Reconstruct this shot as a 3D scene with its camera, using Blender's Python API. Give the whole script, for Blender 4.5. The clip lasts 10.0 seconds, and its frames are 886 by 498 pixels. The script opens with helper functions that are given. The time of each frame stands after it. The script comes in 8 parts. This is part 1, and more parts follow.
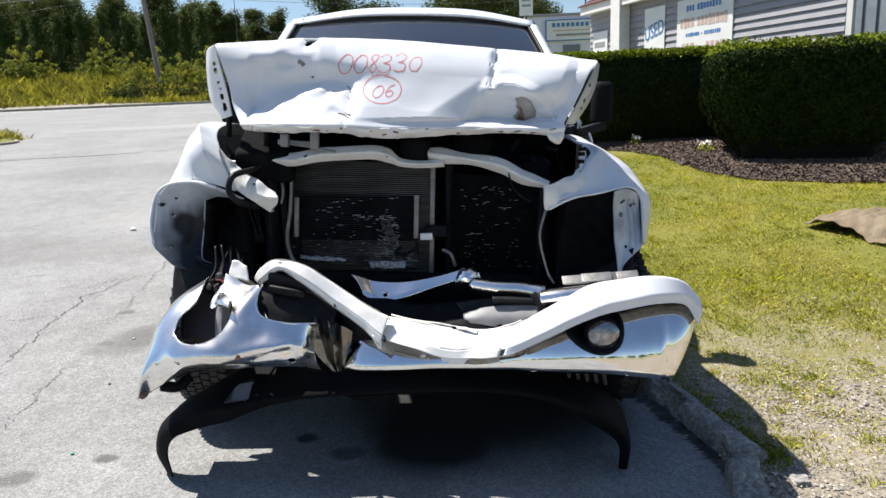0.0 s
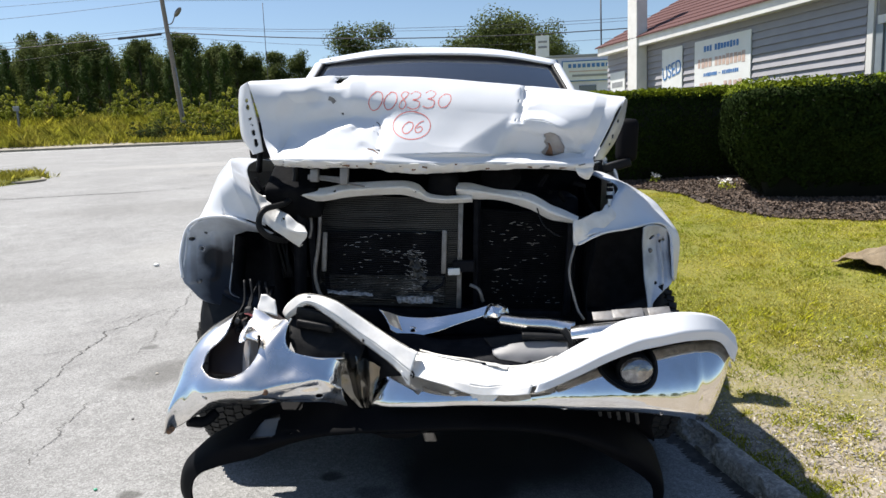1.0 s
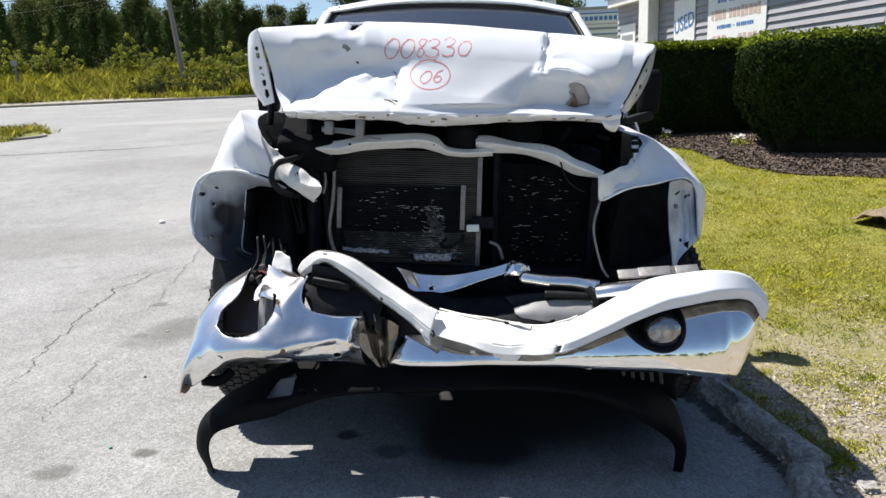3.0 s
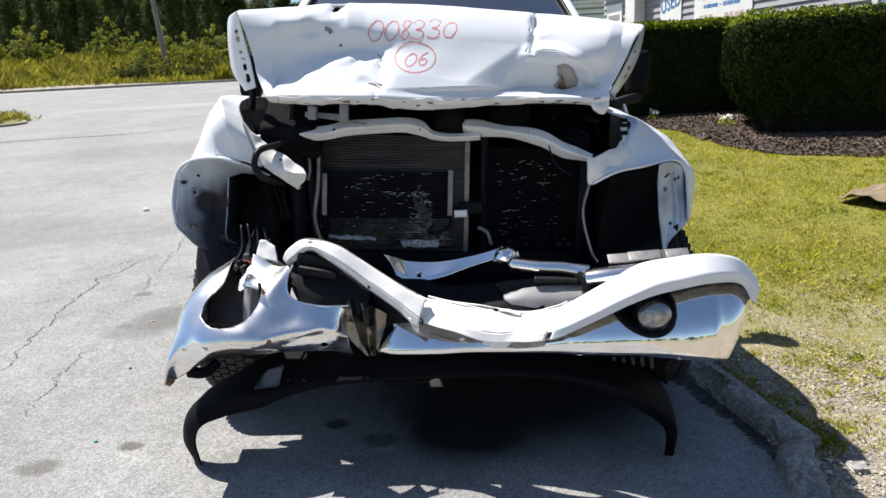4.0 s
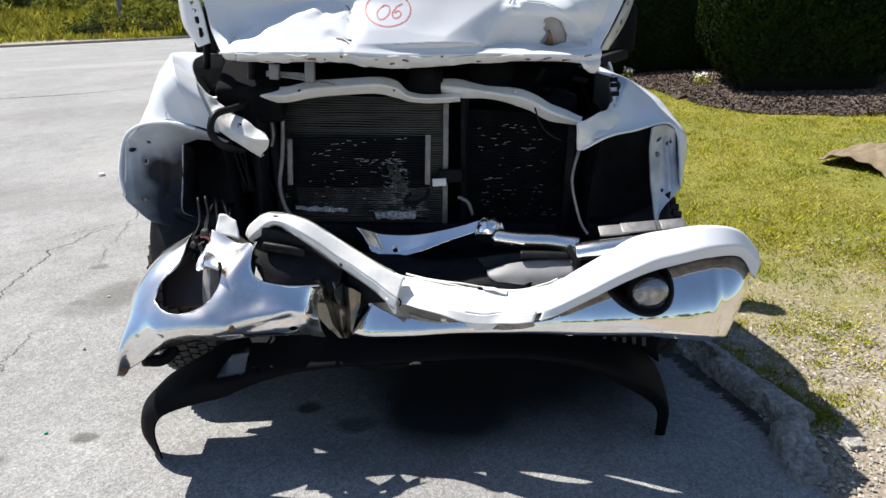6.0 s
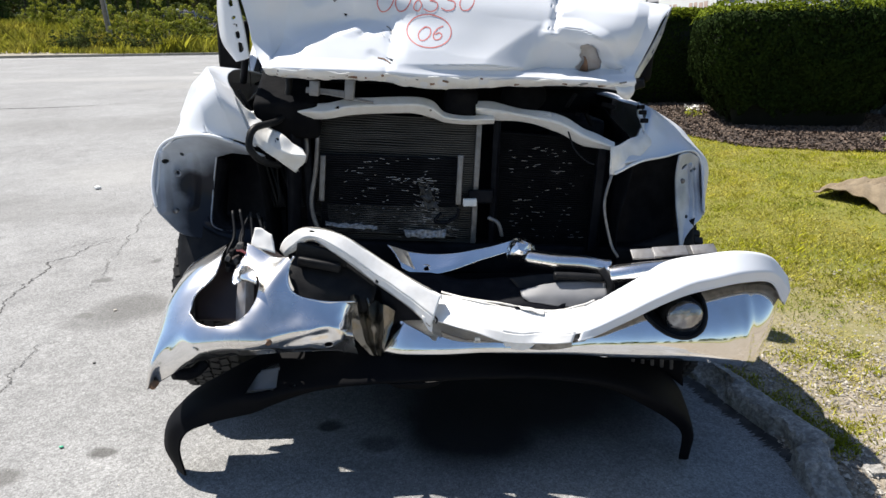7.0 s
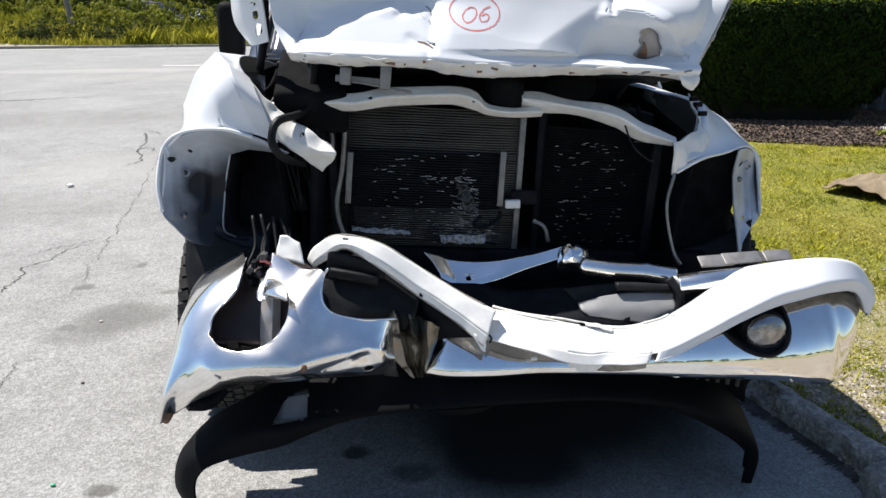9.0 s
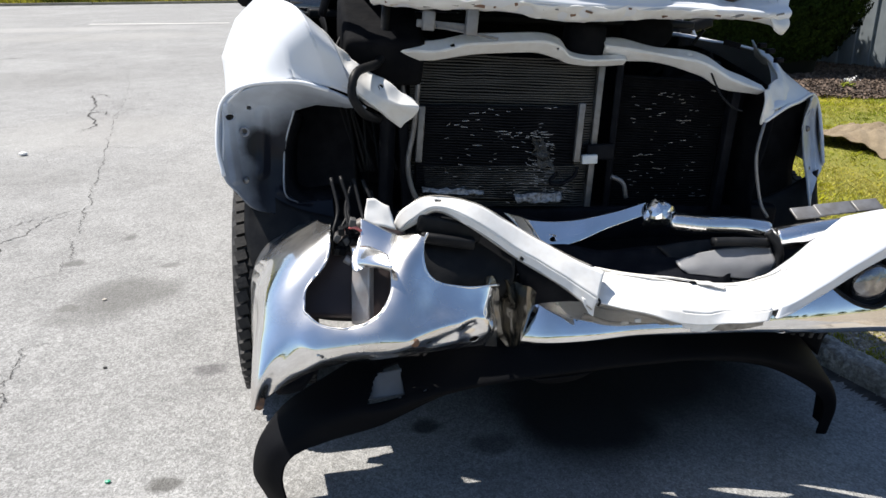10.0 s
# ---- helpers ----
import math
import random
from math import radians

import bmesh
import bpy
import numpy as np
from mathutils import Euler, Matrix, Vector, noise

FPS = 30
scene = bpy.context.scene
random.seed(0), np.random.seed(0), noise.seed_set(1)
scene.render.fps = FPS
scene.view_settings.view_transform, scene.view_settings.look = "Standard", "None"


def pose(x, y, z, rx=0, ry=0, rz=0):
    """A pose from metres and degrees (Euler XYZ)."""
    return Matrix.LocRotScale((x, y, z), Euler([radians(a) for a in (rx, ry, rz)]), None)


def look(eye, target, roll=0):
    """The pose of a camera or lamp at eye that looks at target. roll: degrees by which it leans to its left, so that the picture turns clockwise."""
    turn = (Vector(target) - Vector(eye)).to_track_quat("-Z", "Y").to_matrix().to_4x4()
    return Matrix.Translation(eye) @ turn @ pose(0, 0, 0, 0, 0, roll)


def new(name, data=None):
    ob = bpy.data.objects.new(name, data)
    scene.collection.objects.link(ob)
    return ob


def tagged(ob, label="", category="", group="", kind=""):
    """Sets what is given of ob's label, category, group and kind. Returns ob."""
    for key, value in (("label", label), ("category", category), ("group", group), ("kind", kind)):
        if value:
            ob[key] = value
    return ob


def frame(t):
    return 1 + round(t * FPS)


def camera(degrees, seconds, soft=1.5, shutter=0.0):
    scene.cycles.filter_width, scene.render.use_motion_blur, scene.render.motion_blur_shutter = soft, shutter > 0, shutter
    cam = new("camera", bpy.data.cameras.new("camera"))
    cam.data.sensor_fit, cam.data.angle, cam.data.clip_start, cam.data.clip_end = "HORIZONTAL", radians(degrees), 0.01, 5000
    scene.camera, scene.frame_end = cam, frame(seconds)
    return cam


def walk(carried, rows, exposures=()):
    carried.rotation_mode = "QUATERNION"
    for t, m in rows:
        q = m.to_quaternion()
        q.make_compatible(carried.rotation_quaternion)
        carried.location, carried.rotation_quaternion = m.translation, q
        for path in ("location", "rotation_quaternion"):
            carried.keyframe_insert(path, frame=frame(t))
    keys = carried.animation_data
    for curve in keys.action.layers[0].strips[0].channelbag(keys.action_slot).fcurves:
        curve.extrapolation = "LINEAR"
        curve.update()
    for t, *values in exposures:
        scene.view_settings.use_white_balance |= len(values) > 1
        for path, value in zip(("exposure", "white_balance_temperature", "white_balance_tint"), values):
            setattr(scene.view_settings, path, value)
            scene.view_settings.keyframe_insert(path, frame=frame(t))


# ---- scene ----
cam = camera(66.5, 10.0)
PATH = [
    (0, (0.101, 0.099, 1.298), (0.015, 2.055, 0.888), -2.4),
    (0.5, (0.091, 0.081, 1.281), (0.002, 2.042, 0.897), -2.4),
    (1, (0.053, 0.105, 1.286), (-0.077, 2.079, 0.989), -2.4),
    (1.5, (-0.001, 0.126, 1.282), (-0.142, 2.093, 0.946), -1.3),
    (2, (-0.034, 0.152, 1.28), (-0.169, 2.111, 0.896), -2.0),
    (2.5, (-0.045, 0.167, 1.271), (-0.122, 2.124, 0.862), -2.0),
    (3, (-0.015, 0.184, 1.269), (-0.157, 2.134, 0.849), -2.4),
    (3.2, (-0.015, 0.2, 1.272), (-0.146, 2.143, 0.817), -2.8),
    (4.3, (-0.014, 0.224, 1.272), (-0.122, 2.163, 0.795), -2.9),
    (4.5, (-0.023, 0.22, 1.262), (-0.156, 2.156, 0.777), -3.1),
    (5, (-0.037, 0.221, 1.241), (-0.135, 2.144, 0.697), -3.7),
    (5.1, (-0.048, 0.242, 1.252), (-0.098, 2.149, 0.651), -3.7),
    (5.5, (-0.051, 0.279, 1.256), (0.0, 2.167, 0.598), -2.7),
    (6, (-0.05, 0.419, 1.269), (-0.077, 2.33, 0.681), -2.9),
    (6.2, (-0.063, 0.473, 1.27), (-0.095, 2.404, 0.751), -2.2),
    (7.3, (-0.281, 0.39, 1.248), (-0.183, 2.318, 0.725), 0.2),
    (7.5, (-0.293, 0.393, 1.23), (-0.153, 2.302, 0.649), 0.9),
    (8, (-0.278, 0.484, 1.237), (-0.178, 2.395, 0.657), -2.1),
    (8.5, (-0.299, 0.591, 1.25), (-0.294, 2.533, 0.774), -5.2),
    (9, (-0.453, 0.663, 1.24), (-0.331, 2.586, 0.702), -0.7),
    (9.5, (-0.686, 0.673, 1.254), (-0.571, 2.577, 0.651), -2.3),
    (10, (-0.863, 0.841, 1.207), (-0.569, 2.71, 0.559), -1.0),
]
walk(cam, [(t, look(eye, target, roll)) for t, eye, target, roll in PATH])

# ---- world and sun ----
SUN = Vector((-0.475, 0.225, 1.0)).normalized()
world = bpy.data.worlds.new("sky")
scene.world = world
world.use_nodes = True
wn, wl = world.node_tree.nodes, world.node_tree.links
sky = wn.new("ShaderNodeTexSky")
sky.sky_type, sky.sun_disc = "NISHITA", False
sky.sun_elevation = math.asin(SUN.z)
sky.sun_rotation = math.atan2(SUN.x, SUN.y)
sky.air_density, sky.dust_density, sky.ozone_density = 1.0, 0.5, 2.6
wl.new(sky.outputs["Color"], wn["Background"].inputs["Color"])
wn["Background"].inputs["Strength"].default_value = 0.074
sun = new("sun", bpy.data.lights.new("sun", "SUN"))
sun.data.energy, sun.data.angle, sun.data.color = 5.0, radians(0.55), (1.0, 0.945, 0.87)
sun.rotation_euler = (-SUN).to_track_quat("-Z", "Y").to_euler()
scene.view_settings.exposure = 0.84


# ---- materials ----
def mat(name, colour, rough=0.6, metal=0.0, second=None, scale=6.0, amount=0.5, bump=0.0, bump_scale=60.0, coat=0.0,
        third=None, third_scale=1.0, third_amount=0.4, island=0.0, spec=0.5, detail=6.0, translucent=0.0):
    """Surface with a base colour, a fine variation towards second, a coarse one towards third, and fine relief."""
    m = bpy.data.materials.new(name)
    m.use_nodes = True
    n, l = m.node_tree.nodes, m.node_tree.links
    b = n["Principled BSDF"]
    b.inputs["Roughness"].default_value, b.inputs["Metallic"].default_value = rough, metal
    b.inputs["Coat Weight"].default_value = coat
    b.inputs["Coat Roughness"].default_value = 0.06
    b.inputs["Specular IOR Level"].default_value = spec
    tc = n.new("ShaderNodeTexCoord")
    col = n.new("ShaderNodeRGB")
    col.outputs[0].default_value = (*colour, 1)
    out = col.outputs[0]

    def blend(src, tint, sc, am, lo, hi, seed):
        t = n.new("ShaderNodeTexNoise")
        t.inputs["Scale"].default_value, t.inputs["Detail"].default_value = sc, detail
        mp = n.new("ShaderNodeMapping")
        mp.inputs["Location"].default_value = (seed, seed * 0.7, seed * 1.3)
        l.new(tc.outputs["Object"], mp.inputs["Vector"])
        l.new(mp.outputs[0], t.inputs["Vector"])
        r = n.new("ShaderNodeMapRange")
        r.inputs["From Min"].default_value, r.inputs["From Max"].default_value = lo, hi
        r.inputs["To Max"].default_value = am
        l.new(t.outputs["Fac"], r.inputs["Value"])
        x = n.new("ShaderNodeMix")
        x.data_type = "RGBA"
        l.new(r.outputs[0], x.inputs["Factor"])
        l.new(src, x.inputs[6])
        x.inputs[7].default_value = (*tint, 1)
        return x.outputs[2]

    if second:
        out = blend(out, second, scale, amount, 0.4, 0.65, 0.0)
    if third:
        out = blend(out, third, third_scale, third_amount, 0.42, 0.66, 5.0)
    if island:
        g = n.new("ShaderNodeNewGeometry")
        h = n.new("ShaderNodeHueSaturation")
        r = n.new("ShaderNodeMapRange")
        r.inputs["To Min"].default_value, r.inputs["To Max"].default_value = 1 - island, 1 + island
        l.new(g.outputs["Random Per Island"], r.inputs["Value"])
        l.new(r.outputs[0], h.inputs["Value"])
        l.new(out, h.inputs["Color"])
        out = h.outputs[0]
    l.new(out, b.inputs["Base Color"])
    if bump:
        t = n.new("ShaderNodeTexNoise")
        t.inputs["Scale"].default_value, t.inputs["Detail"].default_value = bump_scale, 6
        l.new(tc.outputs["Object"], t.inputs["Vector"])
        bp = n.new("ShaderNodeBump")
        bp.inputs["Strength"].default_value, bp.inputs["Distance"].default_value = bump, 0.01
        l.new(t.outputs["Fac"], bp.inputs["Height"])
        l.new(bp.outputs[0], b.inputs["Normal"])
    if translucent:
        tr = n.new("ShaderNodeBsdfTranslucent")
        l.new(out, tr.inputs["Color"])
        mx = n.new("ShaderNodeMixShader")
        mx.inputs[0].default_value = translucent
        l.new(b.outputs[0], mx.inputs[1])
        l.new(tr.outputs[0], mx.inputs[2])
        l.new(mx.outputs[0], n["Material Output"].inputs["Surface"])
    return m


def speckle(m, scale, dark, light, amount):
    """Adds single grains of dark and light stone to a ground material."""
    n, l = m.node_tree.nodes, m.node_tree.links
    b = n["Principled BSDF"]
    src = b.inputs["Base Color"].links[0].from_socket
    tc = n.new("ShaderNodeTexCoord")
    for sc, am in ((scale, amount), (scale * 0.45, amount * 0.55)):
        v = n.new("ShaderNodeTexVoronoi")
        v.inputs["Scale"].default_value = sc
        l.new(tc.outputs["Object"], v.inputs["Vector"])
        bw = n.new("ShaderNodeRGBToBW")
        l.new(v.outputs["Color"], bw.inputs[0])
        r = n.new("ShaderNodeMapRange")
        r.inputs["From Min"].default_value, r.inputs["From Max"].default_value = 0.25, 0.75
        r.inputs["To Min"].default_value, r.inputs["To Max"].default_value = dark, light
        l.new(bw.outputs[0], r.inputs["Value"])
        x = n.new("ShaderNodeMix")
        x.data_type, x.blend_type = "RGBA", "MULTIPLY"
        x.inputs["Factor"].default_value = am
        l.new(src, x.inputs[6])
        l.new(r.outputs[0], x.inputs[7])
        src = x.outputs[2]
    l.new(src, b.inputs["Base Color"])


def stained_and_shaded(m, spots):
    """Darkens a road material in blots: x, y, radius, strength, colour of each."""
    n, l = m.node_tree.nodes, m.node_tree.links
    b = n["Principled BSDF"]
    src = b.inputs["Base Color"].links[0].from_socket
    tc = n.new("ShaderNodeTexCoord")
    no = n.new("ShaderNodeTexNoise")
    no.inputs["Scale"].default_value, no.inputs["Detail"].default_value = 5.0, 5
    l.new(tc.outputs["Object"], no.inputs["Vector"])
    wob = n.new("ShaderNodeMix")
    wob.data_type = "VECTOR"
    wob.inputs["Factor"].default_value = 0.12
    l.new(tc.outputs["Object"], wob.inputs[4])
    ad = n.new("ShaderNodeVectorMath")
    ad.operation = "ADD"
    l.new(tc.outputs["Object"], ad.inputs[0])
    l.new(no.outputs["Color"], ad.inputs[1])
    l.new(ad.outputs[0], wob.inputs[5])
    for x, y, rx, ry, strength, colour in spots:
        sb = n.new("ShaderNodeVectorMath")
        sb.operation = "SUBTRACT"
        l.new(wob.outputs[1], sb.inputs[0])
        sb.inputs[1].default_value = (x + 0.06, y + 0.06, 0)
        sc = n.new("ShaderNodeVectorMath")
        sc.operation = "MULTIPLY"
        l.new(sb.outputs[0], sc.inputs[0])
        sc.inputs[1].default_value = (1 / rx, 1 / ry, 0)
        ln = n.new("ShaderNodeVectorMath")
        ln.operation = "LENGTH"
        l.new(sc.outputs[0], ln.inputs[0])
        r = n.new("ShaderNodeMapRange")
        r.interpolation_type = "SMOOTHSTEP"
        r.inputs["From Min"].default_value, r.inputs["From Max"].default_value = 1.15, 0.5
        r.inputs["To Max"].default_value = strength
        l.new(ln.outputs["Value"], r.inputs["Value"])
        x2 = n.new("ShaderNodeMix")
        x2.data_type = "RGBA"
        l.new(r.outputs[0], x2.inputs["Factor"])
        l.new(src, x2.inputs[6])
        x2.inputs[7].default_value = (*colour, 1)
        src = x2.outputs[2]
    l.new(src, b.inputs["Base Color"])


M_PAINT = mat("white_paint", (0.67, 0.695, 0.74), 0.38, second=(0.61, 0.62, 0.64), scale=14, amount=0.2, coat=0.25, third=(0.58, 0.585, 0.59), third_scale=3, third_amount=0.3, spec=0.4)
M_PAINT_WORN = mat("chipped_white_paint", (0.70, 0.70, 0.69), 0.42, second=(0.40, 0.35, 0.29), scale=40, amount=0.16, bump=0.04, bump_scale=45, third=(0.60, 0.57, 0.51), third_scale=11, third_amount=0.22, detail=9)
M_SKIN = mat("chipped_bumper_paint", (0.81, 0.805, 0.79), 0.36, second=(0.36, 0.28, 0.20), scale=60, amount=0.10, bump=0.03, bump_scale=30, third=(0.66, 0.62, 0.55), third_scale=9, third_amount=0.12, detail=10, coat=0.2)
M_INNER = mat("inner_panel_paint", (0.52, 0.565, 0.64), 0.28, second=(0.30, 0.32, 0.36), scale=7, amount=0.6, third=(0.05, 0.05, 0.06), third_scale=4.2, third_amount=0.8, bump=0.1, bump_scale=30)
M_GRIME = mat("grimy_white_plastic", (0.30, 0.275, 0.24), 0.6, second=(0.10, 0.085, 0.07), scale=38, amount=0.7, bump=0.15, bump_scale=60, third=(0.50, 0.48, 0.45), third_scale=9, third_amount=0.5)
M_SPLINTER = mat("splintered_cream_plastic", (0.74, 0.725, 0.69), 0.6, second=(0.52, 0.47, 0.40), scale=45, amount=0.4, bump=0.3, bump_scale=80)
M_CHROME = mat("chrome", (0.90, 0.90, 0.905), 0.05, metal=1.0, second=(0.80, 0.78, 0.74), scale=18, amount=0.25, third=(0.68, 0.61, 0.50), third_scale=6, third_amount=0.38, bump=0.12, bump_scale=5)
M_CHROME_CLEAN = mat("clean_chrome", (0.90, 0.90, 0.905), 0.05, metal=1.0, second=(0.80, 0.78, 0.74), scale=18, amount=0.25, third=(0.68, 0.61, 0.50), third_scale=6, third_amount=0.38, bump=0.12, bump_scale=5)
M_PLASTIC = mat("black_plastic", (0.009, 0.0095, 0.011), 0.45, second=(0.022, 0.022, 0.022), scale=20, amount=0.6, bump=0.08, bump_scale=150, spec=0.13)
M_DAM = mat("scuffed_black_plastic", (0.004, 0.0045, 0.006), 0.68, second=(0.007, 0.007, 0.008), scale=9, amount=0.5, bump=0.05, bump_scale=120, third=(0.014, 0.012, 0.010), third_scale=2.5, third_amount=0.3, spec=0.06)
M_PLASTIC_WORN = mat("worn_dark_plastic", (0.045, 0.045, 0.047), 0.6, second=(0.09, 0.088, 0.084), scale=30, amount=0.6)
M_PLASTIC_GREY = mat("grey_plastic", (0.30, 0.31, 0.32), 0.55, second=(0.18, 0.18, 0.18), scale=20, amount=0.5)
# blue-black base colour carries the engine bay's shade
M_DARK = mat("near_black_metal", (0.0055, 0.0063, 0.009), 0.55, second=(0.015, 0.0155, 0.019), scale=22, amount=0.6, bump=0.3, bump_scale=30, spec=0.07)
M_FIN = mat("condenser_fin", (0.036, 0.037, 0.039), 0.5, metal=0.3, second=(0.016, 0.016, 0.016), scale=9, amount=0.7, third=(0.09, 0.088, 0.082), third_scale=4, third_amount=0.5)
M_ALLOY = mat("dull_aluminium", (0.22, 0.22, 0.225), 0.5, metal=0.6, second=(0.12, 0.11, 0.10), scale=30, amount=0.6, bump=0.15)
M_BROWN = mat("brown_black_plastic", (0.030, 0.020, 0.020), 0.5, second=(0.05, 0.036, 0.034), scale=14, amount=0.5)
M_RUBBER = mat("tyre_rubber", (0.016, 0.016, 0.017), 0.8, second=(0.045, 0.043, 0.04), scale=25, amount=0.6, bump=0.2, bump_scale=120)
M_GLASS = mat("dark_windscreen", (0.018, 0.022, 0.03), 0.04, second=(0.03, 0.035, 0.045), scale=2, amount=0.5, coat=1.0, spec=0.8)
M_LENS = mat("lamp_glass", (0.17, 0.175, 0.19), 0.06, metal=0.85, second=(0.45, 0.46, 0.49), scale=38, amount=0.7, coat=1.0, bump=0.5, bump_scale=40)
M_RED = mat("red_marker", (0.60, 0.15, 0.14), 0.6, second=(0.72, 0.3, 0.27), scale=60, amount=0.6)
M_RUST = mat("rusty_steel", (0.22, 0.12, 0.07), 0.8, second=(0.09, 0.06, 0.045), scale=30, amount=0.8, bump=0.3)
M_ROAD = mat("asphalt", (0.257, 0.257, 0.253), 0.92, second=(0.180, 0.180, 0.180), scale=150, amount=0.6, bump=0.6, bump_scale=170, third=(0.318, 0.320, 0.317), third_scale=0.8, third_amount=0.45, spec=0.2)
M_BARE = mat("bare_grey_metal", (0.42, 0.42, 0.44), 0.45, metal=0.3, second=(0.26, 0.25, 0.25), scale=30, amount=0.5, third=(0.30, 0.20, 0.13), third_scale=16, third_amount=0.5)
M_BENT = mat("bent_fins", (0.020, 0.021, 0.022), 0.5, metal=0.4, second=(0.16, 0.16, 0.155), scale=16, amount=0.75, bump=0.8, bump_scale=70, third=(0.012, 0.012, 0.013), third_scale=5, third_amount=0.9)
M_TRAY = mat("pale_grey_plastic", (0.19, 0.193, 0.20), 0.5, second=(0.12, 0.12, 0.125), scale=14, amount=0.5)
# matt near-black, the shade under the hood put into the colour
M_SHADE_BLACK = mat("matt_shade_black", (0.005, 0.0055, 0.007), 0.85, second=(0.012, 0.012, 0.013), scale=18, amount=0.6, bump=0.4, bump_scale=30, spec=0.05)
M_SHOP = mat("shop_wall_paint", (0.70, 0.71, 0.84), 0.6, second=(0.62, 0.63, 0.74), scale=2, amount=0.5)
M_SCRAPE = mat("scraped_alloy", (0.33, 0.34, 0.36), 0.42, metal=0.5, second=(0.07, 0.07, 0.075), scale=90, amount=0.8, bump=0.5, bump_scale=120)
M_CRACK = mat("crack_tar", (0.035, 0.034, 0.033), 0.95, second=(0.09, 0.085, 0.08), scale=20, amount=0.7)
M_KERB = mat("weathered_concrete", (0.31, 0.30, 0.28), 0.95, second=(0.13, 0.125, 0.115), scale=34, amount=0.7, bump=1.0, bump_scale=55, third=(0.11, 0.105, 0.09), third_scale=6, third_amount=0.6)
M_TRIM_KERB = mat("pale_kerb", (0.30, 0.275, 0.225), 0.95, second=(0.20, 0.185, 0.15), scale=3, amount=0.7, bump=0.4)
M_STONE = mat("gravel_stone", (0.37, 0.34, 0.295), 0.9, second=(0.22, 0.20, 0.175), scale=40, amount=0.6, island=0.5)
M_SOIL = mat("lawn_soil", (0.20, 0.21, 0.045), 0.95, second=(0.26, 0.23, 0.07), scale=30, amount=0.7, bump=0.8, bump_scale=90, third=(0.085, 0.11, 0.022), third_scale=0.9, third_amount=0.6)
M_BLADE = mat("lawn_grass", (0.40, 0.40, 0.026), 0.7, second=(0.52, 0.45, 0.10), scale=2.6, amount=0.7, island=0.5, third=(0.17, 0.24, 0.014), third_scale=1.1, third_amount=0.75, translucent=0.42)
M_STRAW = mat("dry_grass", (0.52, 0.46, 0.12), 0.8, second=(0.26, 0.25, 0.035), scale=3, amount=0.7, island=0.4, translucent=0.2)
M_WEED = mat("meadow_grass", (0.42, 0.41, 0.045), 0.7, second=(0.52, 0.44, 0.10), scale=0.6, amount=0.7, island=0.4, third=(0.17, 0.21, 0.03), third_scale=0.25, third_amount=0.6, translucent=0.35)
M_MULCH = mat("bark_mulch", (0.045, 0.034, 0.029), 0.95, second=(0.095, 0.075, 0.064), scale=60, amount=0.6, bump=1.0, bump_scale=70)
M_CHIP = mat("bark_chip", (0.125, 0.09, 0.068), 0.95, second=(0.07, 0.052, 0.040), scale=50, amount=0.6, island=0.55)
# one hedge leaf in two colours: darkened for shade, brightened for the sunlit top
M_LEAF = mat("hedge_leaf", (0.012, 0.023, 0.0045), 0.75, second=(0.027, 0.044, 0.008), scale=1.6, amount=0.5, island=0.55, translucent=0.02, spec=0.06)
M_LEAF_LIT = mat("sunlit_hedge_leaf", (0.16, 0.20, 0.012), 0.7, second=(0.10, 0.14, 0.012), scale=2.5, amount=0.6, island=0.45, translucent=0.25, spec=0.1)
M_TREE = mat("tree_leaf", (0.075, 0.100, 0.030), 0.8, second=(0.17, 0.18, 0.055), scale=0.25, amount=0.7, island=0.5, translucent=0.35, spec=0.1)
M_CEDAR = mat("conifer_leaf", (0.034, 0.064, 0.014), 0.7, second=(0.12, 0.16, 0.024), scale=0.5, amount=0.5, island=0.5, translucent=0.06, spec=0.1)
M_BUSH = mat("shrub_leaf", (0.27, 0.30, 0.024), 0.7, second=(0.46, 0.41, 0.05), scale=0.5, amount=0.6, island=0.6, translucent=0.4, third=(0.06, 0.10, 0.016), third_scale=0.9, third_amount=0.6)
M_BARK = mat("bark", (0.10, 0.08, 0.06), 0.95, second=(0.05, 0.04, 0.03), scale=15, amount=0.7, bump=0.8, bump_scale=20)
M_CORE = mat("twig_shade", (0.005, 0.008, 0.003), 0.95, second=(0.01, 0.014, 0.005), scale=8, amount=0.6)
M_POLE = mat("weathered_pole", (0.24, 0.21, 0.18), 0.9, second=(0.14, 0.12, 0.10), scale=12, amount=0.6, bump=0.5)
M_WIRE = mat("wire_sheath", (0.04, 0.04, 0.045), 0.6)
M_SIDING = mat("grey_siding", (0.31, 0.305, 0.325), 0.6, second=(0.265, 0.26, 0.28), scale=5, amount=0.5, bump=0.06)
M_TRIM = mat("white_trim", (0.74, 0.73, 0.70), 0.55, second=(0.60, 0.58, 0.54), scale=5, amount=0.5)
M_ROOF = mat("red_shingle", (0.090, 0.034, 0.031), 0.9, second=(0.06, 0.026, 0.024), scale=25, amount=0.6, bump=0.4, bump_scale=30)
M_SIGN = mat("sign_board", (0.74, 0.75, 0.74), 0.5, second=(0.64, 0.64, 0.6), scale=4, amount=0.4)
M_BLUE = mat("sign_blue", (0.05, 0.17, 0.42), 0.5, second=(0.10, 0.25, 0.48), scale=20, amount=0.5)
M_FADED = mat("sign_faded_red", (0.50, 0.36, 0.30), 0.6, second=(0.60, 0.48, 0.42), scale=20, amount=0.6)
